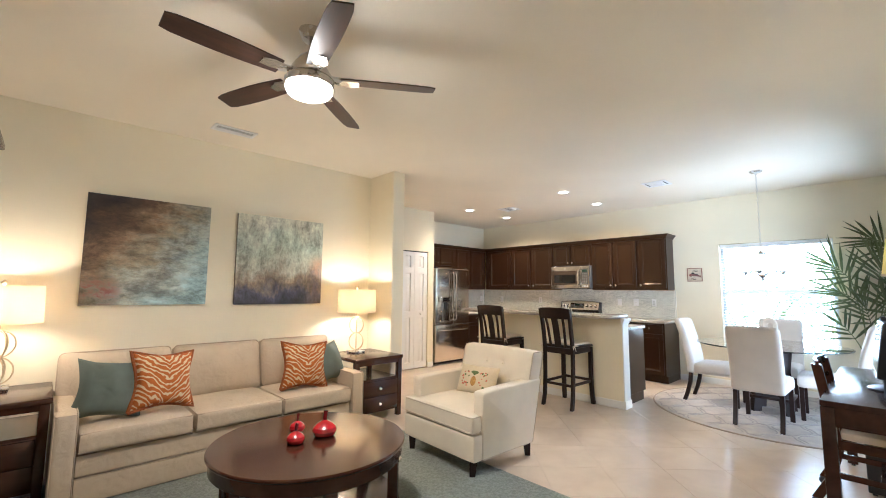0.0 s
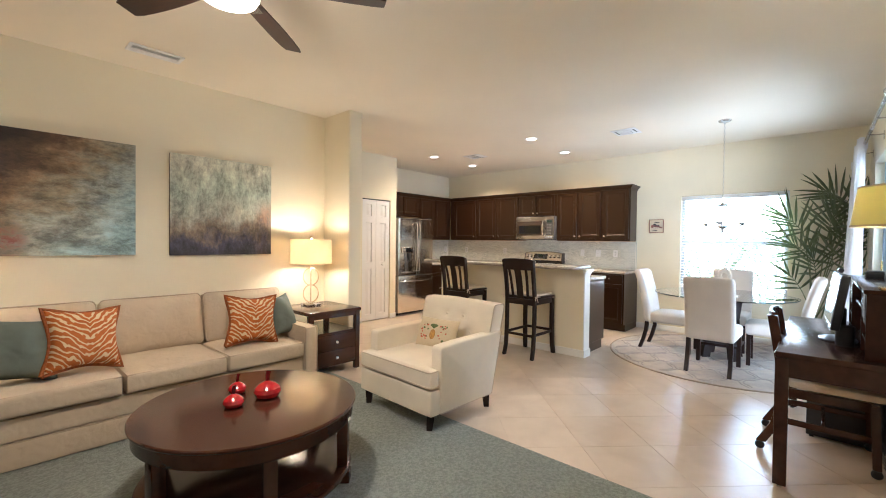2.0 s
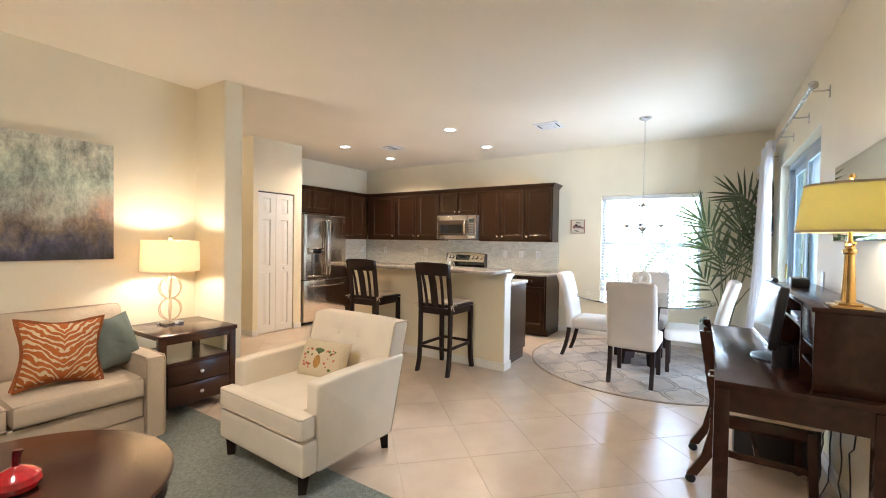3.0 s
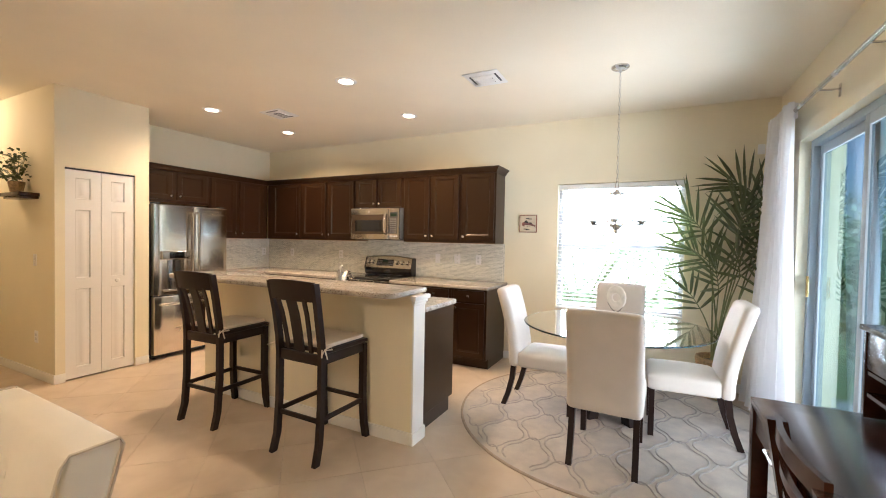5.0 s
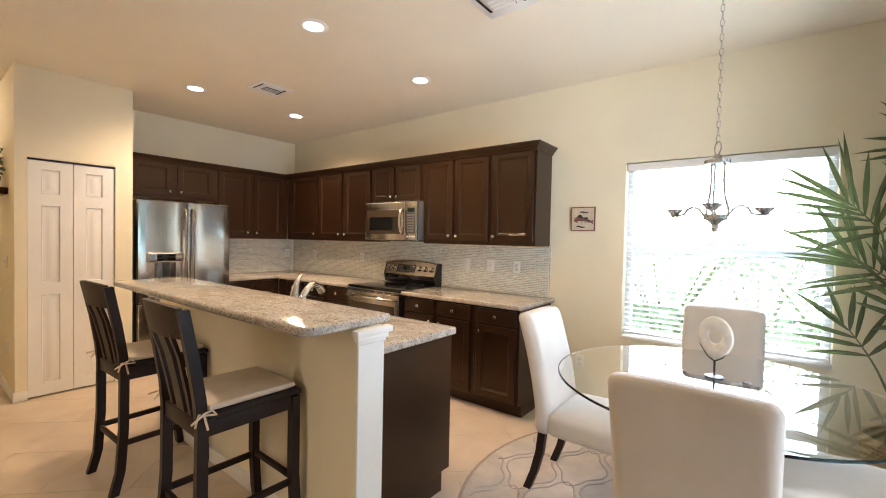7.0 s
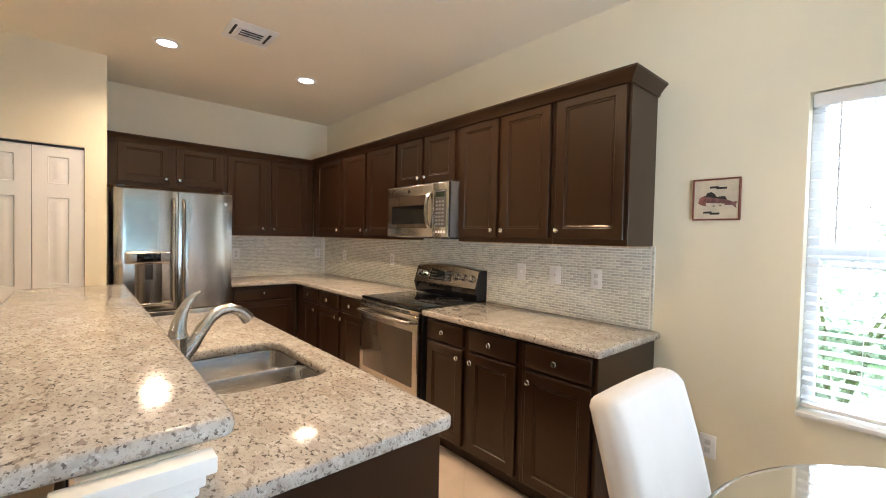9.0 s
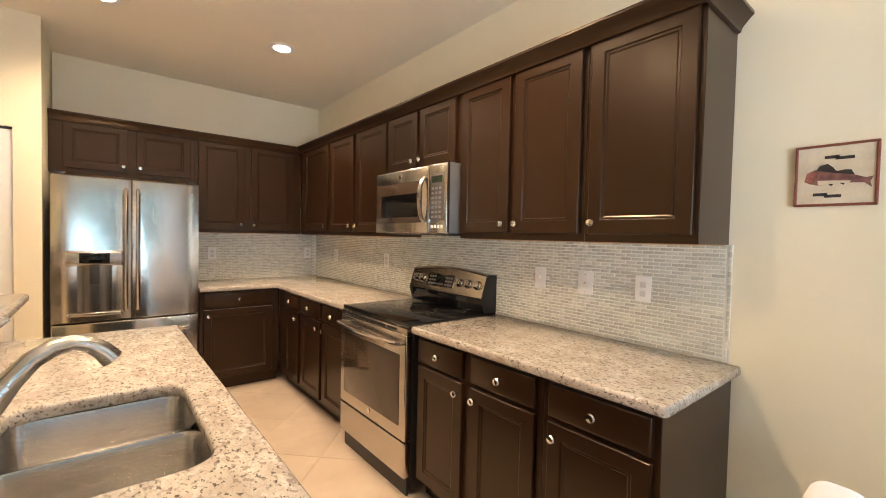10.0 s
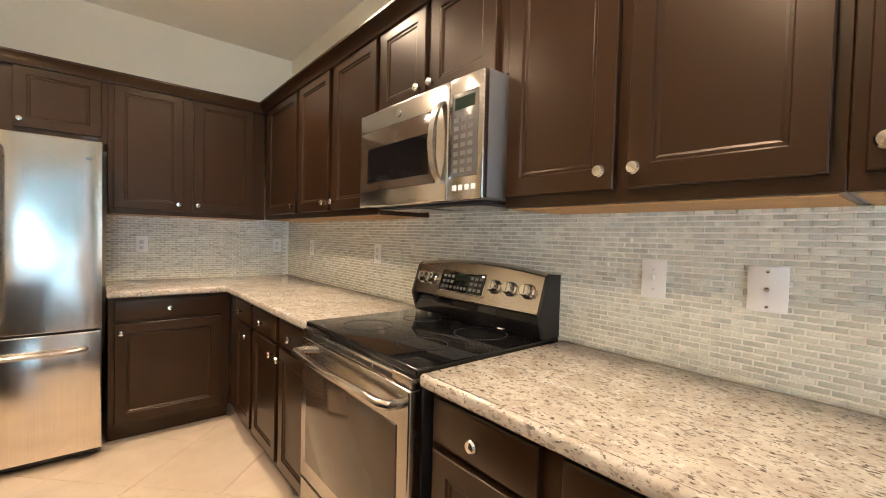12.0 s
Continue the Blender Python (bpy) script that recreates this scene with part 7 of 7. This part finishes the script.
def desk():
    d = thing("desk", pose(DX0, DY0, 0), "dark wood writing desk with square legs", "desk")
    w, dp = DX1 - DX0, DY1 - DY0
    part("desktop", newbox(0, w, 0, dp, DZ - 0.032, DZ, 0.004), DESKW, d)
    for x in (0.0, w - 0.06):
        for y in (0.0, dp - 0.06):
            leg = part("leg", newbox(x, x + 0.06, y, y + 0.06, 0.018, DZ - 0.033, 0.003), DESKW, d)
            part("glide", lathe(bmesh.new(), [(0.014, 0), (0.016, 0.004), (0.008, 0.019), (0.0001, 0.019)], 14), NICKEL, leg, "small metal glide", pose(x + 0.03, y + 0.03, 0))
    for x in (0.006, w - 0.03):
        part("side_apron", newbox(x, x + 0.024, 0.06, dp - 0.06, DZ - 0.135, DZ - 0.033), DESKW, d)
    part("back_apron", newbox(0.06, w - 0.06, 0.01, 0.034, DZ - 0.135, DZ - 0.033), DESKW, d)
    for k in range(2):
        dr = part("drawer_front", newbox(0.075 + k * 0.72, 0.765 + k * 0.72, dp - 0.03, dp - 0.006, DZ - 0.125, DZ - 0.038, 0.004), DESKW, d)
        o = part("pull", tube(bmesh.new(), [(0.36 + k * 0.72, dp - 0.006, DZ - 0.08), (0.36 + k * 0.72, dp + 0.02, DZ - 0.08), (0.48 + k * 0.72, dp + 0.02, DZ - 0.08), (0.48 + k * 0.72, dp - 0.006, DZ - 0.08)], 0.005, 8), NICKEL, dr, "nickel drawer pull")


desk()


def hutch():
    h = thing("desk_hutch", pose(3.97, DY0 + 0.005, DZ + 0.001), "dark wood desktop hutch with cubbyholes", "hutch")
    W, D, H = 1.47, 0.235, 0.36
    part("top", newbox(-0.012, W + 0.012, 0, D + 0.012, H - 0.022, H, 0.004), DESKW, h)
    part("back", newbox(0.02, W - 0.02, 0.0, 0.008, 0.0, H - 0.023), DESKW, h)
    for x in (0.0, 0.30, W - 0.32, W - 0.02):
        part("upright", newbox(x, x + 0.02, 0.0085, D, 0.0, H - 0.023, 0.002), DESKW, h)
    for x0, x1 in ((0.02, 0.30), (W - 0.30, W - 0.02)):
        for z in (0.085, 0.17):
            part("shelf", newbox(x0 + 0.0005, x1 - 0.0005, 0.0085, D - 0.005, z, z + 0.014), DESKW, h)
        part("drawer_front", newbox(x0 + 0.004, x1 - 0.004, D - 0.02, D - 0.002, 0.19, H - 0.028, 0.003), DESKW, h)
    part("shelf", newbox(0.3205, W - 0.3205, 0.0085, D - 0.02, 0.20, 0.216), DESKW, h)


hutch()


SCREEN = material("screen_film", (0.10, 0.11, 0.115), 0.10, var=0.05, scale=4, bump=0, coat=0.4)


def monitor():
    m = thing("monitor", pose(4.53, 0.60, DZ + 0.0005, 0, 0, 183), "black flat-screen monitor on an oval stand", "monitor")
    part("foot", lathe(bmesh.new(), [(0.125, 0), (0.125, 0.008), (0.10, 0.016), (0.0001, 0.02)], 36, 0, 0, 0, 1.0, 0.72), BLACK, m)
    part("neck", newbox(-0.03, 0.03, 0.01, 0.035, 0.015, 0.20, 0.006), BLACK, m)
    tilt = pose(0, -0.02, 0.25, -8)
    c = part("case", newbox(-0.255, 0.255, -0.012, 0.028, -0.16, 0.165, 0.008, 3), BLACK, m, "", tilt)
    part("screen", newbox(-0.238, 0.238, -0.0145, -0.0115, -0.128, 0.148), SCREEN, m, "dark glossy screen", tilt)
    part("chin_strip", newbox(-0.253, 0.253, -0.0145, -0.0115, -0.158, -0.134, 0.001, 1), STEEL_H, m, "silver lower bezel", tilt)
    part("webcam", tube(bmesh.new(), [(-0.03, 0.0, 0.182), (0.03, 0.0, 0.182)], 0.014, 12), BLACK, m, "black clip-on webcam", tilt)


monitor()


def desk_lamp():
    l = thing("desk_lamp", pose(4.03, 0.40, DZ + 0.3615), "brass lamp with mustard linen shade on the hutch", "table lamp")
    foot = newbox(-0.066, 0.066, -0.066, 0.066, 0.0, 0.012, 0.003)
    box(foot, -0.040, 0.040, -0.040, 0.040, 0.012, 0.024, 0.004)
    part("foot", foot, BRASS, l)
    part("column", lathe(bmesh.new(), [(0.026, 0.024), (0.024, 0.035), (0.017, 0.225), (0.024, 0.232), (0.024, 0.244), (0.014, 0.250), (0.018, 0.262), (0.010, 0.27), (0.008, 0.33), (0.0001, 0.332)], 24), BRASS, l)
    part("arm", tube(bmesh.new(), [(-0.07, 0, 0.275), (-0.03, 0, 0.262), (0.03, 0, 0.262), (0.07, 0, 0.275)], 0.006, 8), BRASS, l)
    part("shade", lathe(bmesh.new(), [(0.179, 0.320), (0.182, 0.320), (0.155, 0.520), (0.152, 0.520), (0.179, 0.320)], 56), YSHADE, l, "mustard linen shade")
    for z, r in ((0.320, 0.1825), (0.516, 0.1562)):
        part("shade_trim", lathe(bmesh.new(), [(r - 0.001, z - 0.004), (r + 0.0015, z - 0.004), (r + 0.001, z + 0.006), (r - 0.0015, z + 0.006)], 56), RUGE, l, "brown shade trim")
    part("finial", lathe(bmesh.new(), [(0.005, 0.52), (0.005, 0.54), (0.013, 0.55), (0.008, 0.565), (0.0001, 0.567)], 14), BRASS, l)
    part("spider", tube(bmesh.new(), [(-0.153, 0, 0.512), (0, 0, 0.522), (0.153, 0, 0.512)], 0.0025, 6), BRASS, l)
    part("rod", tube(bmesh.new(), [(0, 0, 0.33), (0, 0, 0.525)], 0.004, 8), BRASS, l)


desk_lamp()


def desk_chair():
    c = thing("desk_chair", pose(4.62, 0.785, 0, 0, 0, 180), "dark wood ladder-back desk chair on casters", "desk chair")
    # faces +y in its own frame (towards the desk after the turn)
    for x in (-0.22, 0.22):
        bm = bmesh.new()
        bar_sq(bm, [(x, -0.17, 0.055), (x, -0.10, 0.18), (x, -0.065, 0.33), (x, -0.062, 0.46), (x, -0.085, 0.62), (x, -0.125, 0.88)], 0.017, 0.026)
        part("back_leg", bm, FURN, c)
        bm = bmesh.new()
        bar_sq(bm, [(x, 0.36, 0.055), (x, 0.345, 0.42)], 0.019, 0.019)
        part("front_leg", bm, FURN, c)
        part("side_stretcher", newbox(x - 0.010, x + 0.010, -0.09, 0.34, 0.20, 0.235, 0.003), FURN, c)
        part("side_rail", newbox(x - 0.012, x + 0.012, -0.05, 0.33, 0.375, 0.43, 0.003), FURN, c)
        for y in (-0.175, 0.36):
            cs = part("caster", lathe(bmesh.new(), [(0.0001, -0.012), (0.020, -0.012), (0.026, -0.006), (0.026, 0.006), (0.020, 0.012), (0.0001, 0.012)], 20), BLACK, c, "black caster wheel", pose(x, y, 0.027, 0, 90, 0))
            part("caster_stem", tube(bmesh.new(), [(x, y, 0.03), (x, y, 0.058)], 0.007, 8), NICKEL, c)
    for z in (0.52, 0.60, 0.68, 0.76, 0.85):
        bm = bmesh.new()
        n = 8
        h = 0.026 if z < 0.8 else 0.05
        yb = -0.075 - max(0, (z - 0.5)) * 0.135
        rows = [[bm.verts.new((-0.205 + 0.41 * i / n, yb - 0.025 * (1 - (2 * i / n - 1) ** 2) + off, zz)) for i in range(n + 1)] for zz in (z, z + h) for off in (-0.008, 0.008)]
        a, b, cc, d = rows
        for i in range(n):
            for p, q in ((a, cc), (d, b), (cc, d), (b, a)):
                bm.faces.new((p[i], p[i + 1], q[i + 1], q[i]))
        for i in (0, n):
            bm.faces.new((a[i], b[i], d[i], cc[i]))
        part("back_slat", bm, FURN, c)
    part("stretcher", newbox(-0.20, 0.20, 0.12, 0.14, 0.205, 0.232, 0.003), FURN, c)
    part("seat", pad(bmesh.new(), -0.235, 0.235, -0.04, 0.40, 0.432, 0.485, 0.02, 0.014), SEATPAD, c, "tan upholstered seat")


desk_chair()


def desk_things():
    b = thing("clock_radio", pose(5.16, 0.40, DZ + 0.3615, 0, 0, 175), "small cream and black clock radio on the hutch", "clock radio")
    part("case", newbox(-0.10, 0.10, -0.045, 0.045, 0, 0.048, 0.006), DARKGREY, b)
    part("end_cap", newbox(-0.103, -0.055, -0.047, 0.047, -0.0005 + 0.001, 0.050, 0.005), PAPER, b)
    part("speaker_grille", newbox(-0.05, 0.09, -0.0475, -0.044, 0.008, 0.040), BLACK, b)
    p = thing("pen_cup", pose(4.34, 0.575, DZ + 0.0005), "dark cylindrical pen cup on the desk", "pen cup")
    part("cup", lathe(bmesh.new(), [(0.0001, 0), (0.040, 0), (0.042, 0.005), (0.042, 0.115), (0.039, 0.118), (0.037, 0.112), (0.037, 0.01), (0.0001, 0.01)], 28), DARKGREY, p)
    k = thing("book", pose(4.62, 0.33, DZ + 0.2175), "thin white paper stack on the hutch shelf", "papers")
    part("pages", newbox(0, 0.22, 0, 0.15, 0, 0.018, 0.001, 1), WHITEPL, k)
    c = thing("computer_tower", pose(4.95, 0.32, 0.0), "black computer case under the desk", "computer")
    part("case", newbox(-0.10, 0.10, 0, 0.42, 0.012, 0.36, 0.006), BLACK, c)
    for x in (-0.08, 0.08):
        for y in (0.03, 0.39):
            part("foot", newbox(x - 0.012, x + 0.012, y - 0.012, y + 0.012, 0, 0.0125), BLACK, c)
    cables = thing("desk_cables", pose(0, 0, 0), "loose black cables behind the desk", "cables")
    rnd = random.Random(3)
    for i in range(5):
        x = 4.35 + 0.09 * i
        pts = [(x + rnd.uniform(-0.05, 0.05), 0.30 + 0.02 * i, 0.66 - 0.06 * k2 + rnd.uniform(-0.02, 0.02)) for k2 in range(10)] + [(x + 0.1, 0.36, 0.006), (x + 0.25, 0.38, 0.006)]
        part("cable", tube(bmesh.new(), pts, 0.0035, 6), BLACK, cables)


desk_things()


def wall_frame():
    f = thing("wall_mirror", pose(4.98, YS + 0.003, 1.40, 0, 0, 180), "wide frameless wall mirror above the desk", "mirror")
    part("backing", newbox(0, 0.95, -0.012, 0.0, 0, 0.44, 0.001, 1), ALU, f)
    part("mirror_glass", panel(bmesh.new(), 0.002, 0.948, 0.002, 0.438, -0.017, -0.0125, [(0.02, -0.002)]), MIRROR, f, smooth=False)


MIRROR = material("mirror", (0.85, 0.87, 0.88), 0.02, 1.0, var=0.0, scale=3, bump=0, rough_var=0.01)
wall_frame()


def plant_shelf():
    s = thing("wall_shelf", pose(PX0, 6.93, 1.745, 0, 0, EAST), "small dark wooden wall shelf", "shelf")
    part("board", newbox(0, 0.46, -0.15, 0, 0.0, 0.035, 0.004), FURN, s)
    part("bracket", newbox(0.02, 0.44, -0.12, 0, -0.022, -0.0005, 0.004), FURN, s)
    p = thing("potted_plant", pose(PX0 - 0.078, 6.74, 1.7805), "small leafy green plant in a pale pot", "plant")
    part("pot", lathe(bmesh.new(), [(0.0001, 0), (0.045, 0), (0.062, 0.09), (0.062, 0.11), (0.055, 0.11), (0.052, 0.09), (0.0001, 0.09)], 26), BASKET, p)
    rnd = random.Random(8)
    bm = bmesh.new()
    for i in range(170):
        a, r = rnd.uniform(0, 6.283), rnd.uniform(0.02, 0.15)
        z = 0.12 + rnd.uniform(0, 0.34) * (1 - r * 2.5)
        sx, sy = math.cos(a) * r * 0.8, math.sin(a) * r * 1.25
        if sx > 0.07:
            continue
        L = rnd.uniform(0.035, 0.06)
        m = pose(sx, sy, z, rnd.uniform(-50, 50), rnd.uniform(-50, 50), rnd.uniform(0, 360))
        v = [bm.verts.new(m @ Vector(q)) for q in ((0, 0, 0), (L * 0.5, L * 0.3, 0.006), (L, 0, -0.004), (L * 0.5, -L * 0.3, 0.006))]
        bm.faces.new(v)
    part("leaves", bm, LEAF, p)
    bm = bmesh.new()
    for i in range(14):
        a = rnd.uniform(0, 6.283)
        tube(bm, [(0, 0, 0.09), (0.03 * math.cos(a), 0.05 * math.sin(a), 0.22), (0.05 * math.cos(a), 0.12 * math.sin(a), 0.32)], 0.002, 5)
    part("stems", bm, STEM, p)


plant_shelf()


# ---- outdoors ----
gr = structure("ground", [(-400, 400, -400, 400, -0.30, -0.16)], LAWN, "green lawn around the house", "ground")
structure("lanai_slab", [(4.2, 8.4, -3.2, 0.058, -0.159, -0.04)], PAVER, "pale concrete lanai floor", "patio")
structure("house_exterior", [(XW - 0.2, XE + 0.2, YS - 0.21, 8.8, -0.159, -0.105)], PAVER, "concrete foundation slab", "foundation")
structure("lanai_ceiling", [(4.2, 8.4, -3.2, 0.055, 2.55, 2.65)], CEIL, "painted lanai ceiling", "ceiling")


def lanai_frame():
    f = thing("screen_enclosure", pose(0, 0, 0), "white aluminium lanai screen frame with slim posts", "screen frame")
    for x in (4.25, 5.6, 6.95, 8.3):
        part("post", newbox(x - 0.03, x + 0.03, -3.2, -3.14, -0.04, 2.549, 0.003, 1), ALU, f)
    part("mid_rail", newbox(4.28, 8.27, -3.19, -3.15, 0.75, 0.80), ALU, f)
    part("top_rail", newbox(4.22, 8.33, -3.20, -3.13, 2.48, 2.548), ALU, f)


lanai_frame()


def shrub(name, x, y, rx, ry, h, count, seed, label, leaf=0.10):
    """A trunked shrub: a few limbs and a crown of many small leaves with gaps."""
    s = thing(name, pose(x, y, -0.16), label, "shrub", "garden shrubs")
    rnd = random.Random(seed)
    bm = bmesh.new()
    for k in range(7):
        a = rnd.uniform(0, 6.283)
        tube(bm, [(0.05 * math.cos(a), 0.05 * math.sin(a), 0), (rx * 0.3 * math.cos(a), ry * 0.3 * math.sin(a), h * 0.45), (rx * 0.7 * math.cos(a), ry * 0.7 * math.sin(a), h * 0.85)], 0.03, 6, 0.008)
    part("trunk", bm, STEM, s)
    bm = bmesh.new()
    clumps = [(rnd.uniform(-1, 1) * rx, rnd.uniform(-1, 1) * ry, rnd.uniform(0.12, 1.0) * h, rnd.uniform(0.18, 0.42)) for _ in range(count // 30)]
    for cx, cy, cz, cr in clumps:
        for _ in range(30):
            d = Vector((rnd.gauss(0, 1), rnd.gauss(0, 1), rnd.gauss(0, 0.8))).normalized() * cr * rnd.uniform(0.4, 1)
            L = leaf * rnd.uniform(0.6, 1.3)
            m = Matrix.Translation((cx + d.x, cy + d.y, max(0.03, cz + d.z))) @ Euler((rnd.uniform(-1, 1), rnd.uniform(-1, 1), rnd.uniform(0, 6.28))).to_matrix().to_4x4()
            v = [bm.verts.new(m @ Vector(q)) for q in ((0, 0, 0), (L * 0.5, L * 0.28, 0.01), (L, 0, -0.01), (L * 0.5, -L * 0.28, 0.01))]
            bm.faces.new(v)
    part("crown", bm, GARDEN, s)


for i, (x, y, rx, ry, h) in enumerate(((10.6, 0.6, 0.7, 1.0, 1.5), (10.9, 2.4, 0.7, 1.0, 1.7), (11.6, 4.2, 0.8, 1.1, 1.6), (10.9, -1.4, 0.8, 1.0, 1.8), (12.8, 1.4, 1.0, 1.4, 2.3),
                                       (5.0, -5.2, 1.1, 0.7, 1.7), (7.2, -5.3, 1.1, 0.7, 2.0), (9.3, -5.0, 1.1, 0.8, 1.9), (11.4, -4.6, 1.1, 0.9, 2.2), (13.5, -3.4, 1.2, 1.2, 2.4), (9.7, -1.0, 0.5, 0.6, 1.9), (10.6, -2.3, 0.6, 0.7, 2.2), (16.0, -1.8, 1.4, 1.6, 2.8))):
    shrub("garden_shrub", x, y, rx, ry, h, 1500, 20 + i, "leafy green garden shrub")


# ---- pieces: floor tiles ----
def clip_poly(poly, inside, cut):
    out = []
    for i, p in enumerate(poly):
        q = poly[(i + 1) % len(poly)]
        if inside(p):
            out.append(p)
        if inside(p) != inside(q):
            out.append(cut(p, q))
    return out


def clip_rect(poly, x0, x1, y0, y1):
    for ax, val, sg in ((0, x0, 1), (0, x1, -1), (1, y0, 1), (1, y1, -1)):
        def cut(p, q, ax=ax, val=val):
            t = (val - p[ax]) / (q[ax] - p[ax])
            return (p[0] + (q[0] - p[0]) * t, p[1] + (q[1] - p[1]) * t)
        poly = clip_poly(poly, lambda p, ax=ax, val=val, sg=sg: sg * (p[ax] - val) >= 0, cut)
        if len(poly) < 3:
            return []
    return poly


def floor_tiles():
    floor = bpy.data.objects["floor"]
    S, J = 0.46, 0.0020
    c = math.cos(math.pi / 4)
    ox, oy = 3.93, 1.495
    regions = ((XW + 0.002, 8.02, 0.265, 5.055), (3.90, 8.02, 5.055, 6.18), (3.90, 5.02, 6.18, 8.59), (5.83, 8.02, 6.18, 6.88), (SX0, SX1, -0.09, 0.264))
    shared = None
    for i in range(-20, 22):
        for j in range(-20, 22):
            base = []
            h = S / 2 - J / 2
            cx, cy = ox + S * (i + 0.5) * c + S * (j + 0.5) * c, oy + S * (i + 0.5) * c - S * (j + 0.5) * c
            for a, b in ((-h, -h), (h, -h), (h, h), (-h, h)):
                base.append((cx + (a + b) * c, cy + (a - b) * c))
            for k, rg in enumerate(regions):
                poly = clip_rect(base, *rg)
                if len(poly) < 3:
                    continue
                area = abs(sum(p[0] * q[1] - p[1] * q[0] for p, q in zip(poly, poly[1:] + poly[:1]))) / 2
                if area < 0.0006:
                    continue
                ctr = Vector((sum(p[0] for p in poly) / len(poly), sum(p[1] for p in poly) / len(poly)))
                full = area > (S - J) * (S - J) * 0.99995
                if full and shared is not None:
                    me = shared
                else:
                    bm = bmesh.new()
                    if not full and sum((poly[n][0] * poly[(n + 1) % len(poly)][1] - poly[n][1] * poly[(n + 1) % len(poly)][0]) for n in range(len(poly))) < 0:
                        poly = poly[::-1]
                    lo = [bm.verts.new((p[0] - ctr.x, p[1] - ctr.y, -0.0045)) for p in poly]
                    mid = [bm.verts.new((p[0] - ctr.x, p[1] - ctr.y, -0.0012)) for p in poly]
                    top = []
                    for p in poly:
                        v = Vector((p[0] - ctr.x, p[1] - ctr.y))
                        v = v * (1 - 0.0010 / max(v.length, 0.01))
                        top.append(bm.verts.new((v.x, v.y, 0.0)))
                    ring_faces(bm, lo, mid)
                    ring_faces(bm, mid, top)
                    bm.faces.new(top)
                    me = finish("tile", bm, TILE, False)
                    if full:
                        shared = me
                o = new("tile", me)
                o.parent = floor
                o.location = (ctr.x, ctr.y, 0.0)


floor_tiles()


# ---- pieces: glass mosaic backsplash ----
def mosaic_glass():
    m = material("mosaic_glass", (0.71, 0.70, 0.595), 0.14, var=0.08, scale=34, fine=150, bump=0.03, coat=0.2, rough_var=0.06, per_object=0.18, color2=(0.54, 0.545, 0.47))
    return m


def mosaic():
    back = bpy.data.objects["backsplash"]
    glassm = mosaic_glass()
    nt = glassm.node_tree
    joined = glassm.copy()
    joined.name = "mosaic_glass_joined"
    jn = joined.node_tree
    geo = jn.nodes.new("ShaderNodeNewGeometry")
    oi = next(n for n in jn.nodes if n.bl_idname == "ShaderNodeObjectInfo")
    target = oi.outputs["Random"].links[0].to_socket
    jn.links.new(geo.outputs["Random Per Island"], target)
    RH, BL, J = 0.0163, 0.0500, 0.0046
    rows = int(0.458 / RH)

    def brick(bm, x0, x1, z0, z1):
        e, t = 0.0012, 0.0042
        a = [bm.verts.new(p) for p in ((x0, 0, z0), (x1, 0, z0), (x1, 0, z1), (x0, 0, z1))]
        b = [bm.verts.new(p) for p in ((x0, -t + e, z0), (x1, -t + e, z0), (x1, -t + e, z1), (x0, -t + e, z1))]
        c = [bm.verts.new(p) for p in ((x0 + e, -t, z0 + e), (x1 - e, -t, z0 + e), (x1 - e, -t, z1 - e), (x0 + e, -t, z1 - e))]
        ring_faces(bm, a, b)
        ring_faces(bm, b, c)
        bm.faces.new(c)
    unit = bmesh.new()
    brick(unit, -BL / 2 + J / 2, BL / 2 - J / 2, J / 2, RH - J / 2)
    unit_me = finish("brick", unit, glassm, False)
    rest = {"e": bmesh.new(), "n": bmesh.new()}
    count = 0
    for r in range(rows + 3):
        z = 0.9145 + r * RH
        shift = BL / 2 if r % 2 else 0.0
        y = 2.872 + 0.004 + shift
        if shift:
            if r < rows:
                brick(rest["e"], -(2.876 + BL / 2) + J / 2, -2.876 - J / 2, z + J / 2, z + RH - J / 2)
        while y < YK - 0.03:
            zone = r < rows or (4.11 < y < 4.86)
            if zone:
                if r < rows and y < 3.42 and count < 300:
                    o = new("brick", unit_me)
                    o.parent = back
                    o.matrix_basis = pose(XE - 0.0062, y + BL / 2, z, 0, 0, EAST)
                    count += 1
                else:
                    u = -(y + BL / 2)
                    brick(rest["e"], u - BL / 2 + J / 2, u + BL / 2 - J / 2, z + J / 2, z + RH - J / 2)
            y += BL
        if r < rows:
            x = 6.767 + shift
            while x + BL < XE - 0.012:
                brick(rest["n"], x + J / 2, x + BL - J / 2, z + J / 2, z + RH - J / 2)
                x += BL
    for key, m in (("e", pose(XE - 0.0062, 0, 0, 0, 0, EAST)), ("n", pose(0, YK - 0.0062, 0))):
        bmj = rest[key]
        me = bpy.data.meshes.new("bricks")
        bmj.to_mesh(me)
        bmj.free()
        me.materials.append(joined)
        o = new("bricks", me)
        o.parent = back
        o.matrix_basis = m
        tagged(o, "many small pale green-grey glass bricks", kind="stuff")
    # vertical glass border strip at the open end
    me = finish("border_strip", newbox(-0.0055, 0.0055, -0.0040, 0, 0, 0.0235, 0.001, 1), glassm, False)
    for k in range(18):
        o = new("border_strip", me)
        o.parent = back
        o.matrix_basis = pose(XE - 0.0062, 2.864, 0.9145 + k * 0.0255, 0, 0, EAST)


mosaic()
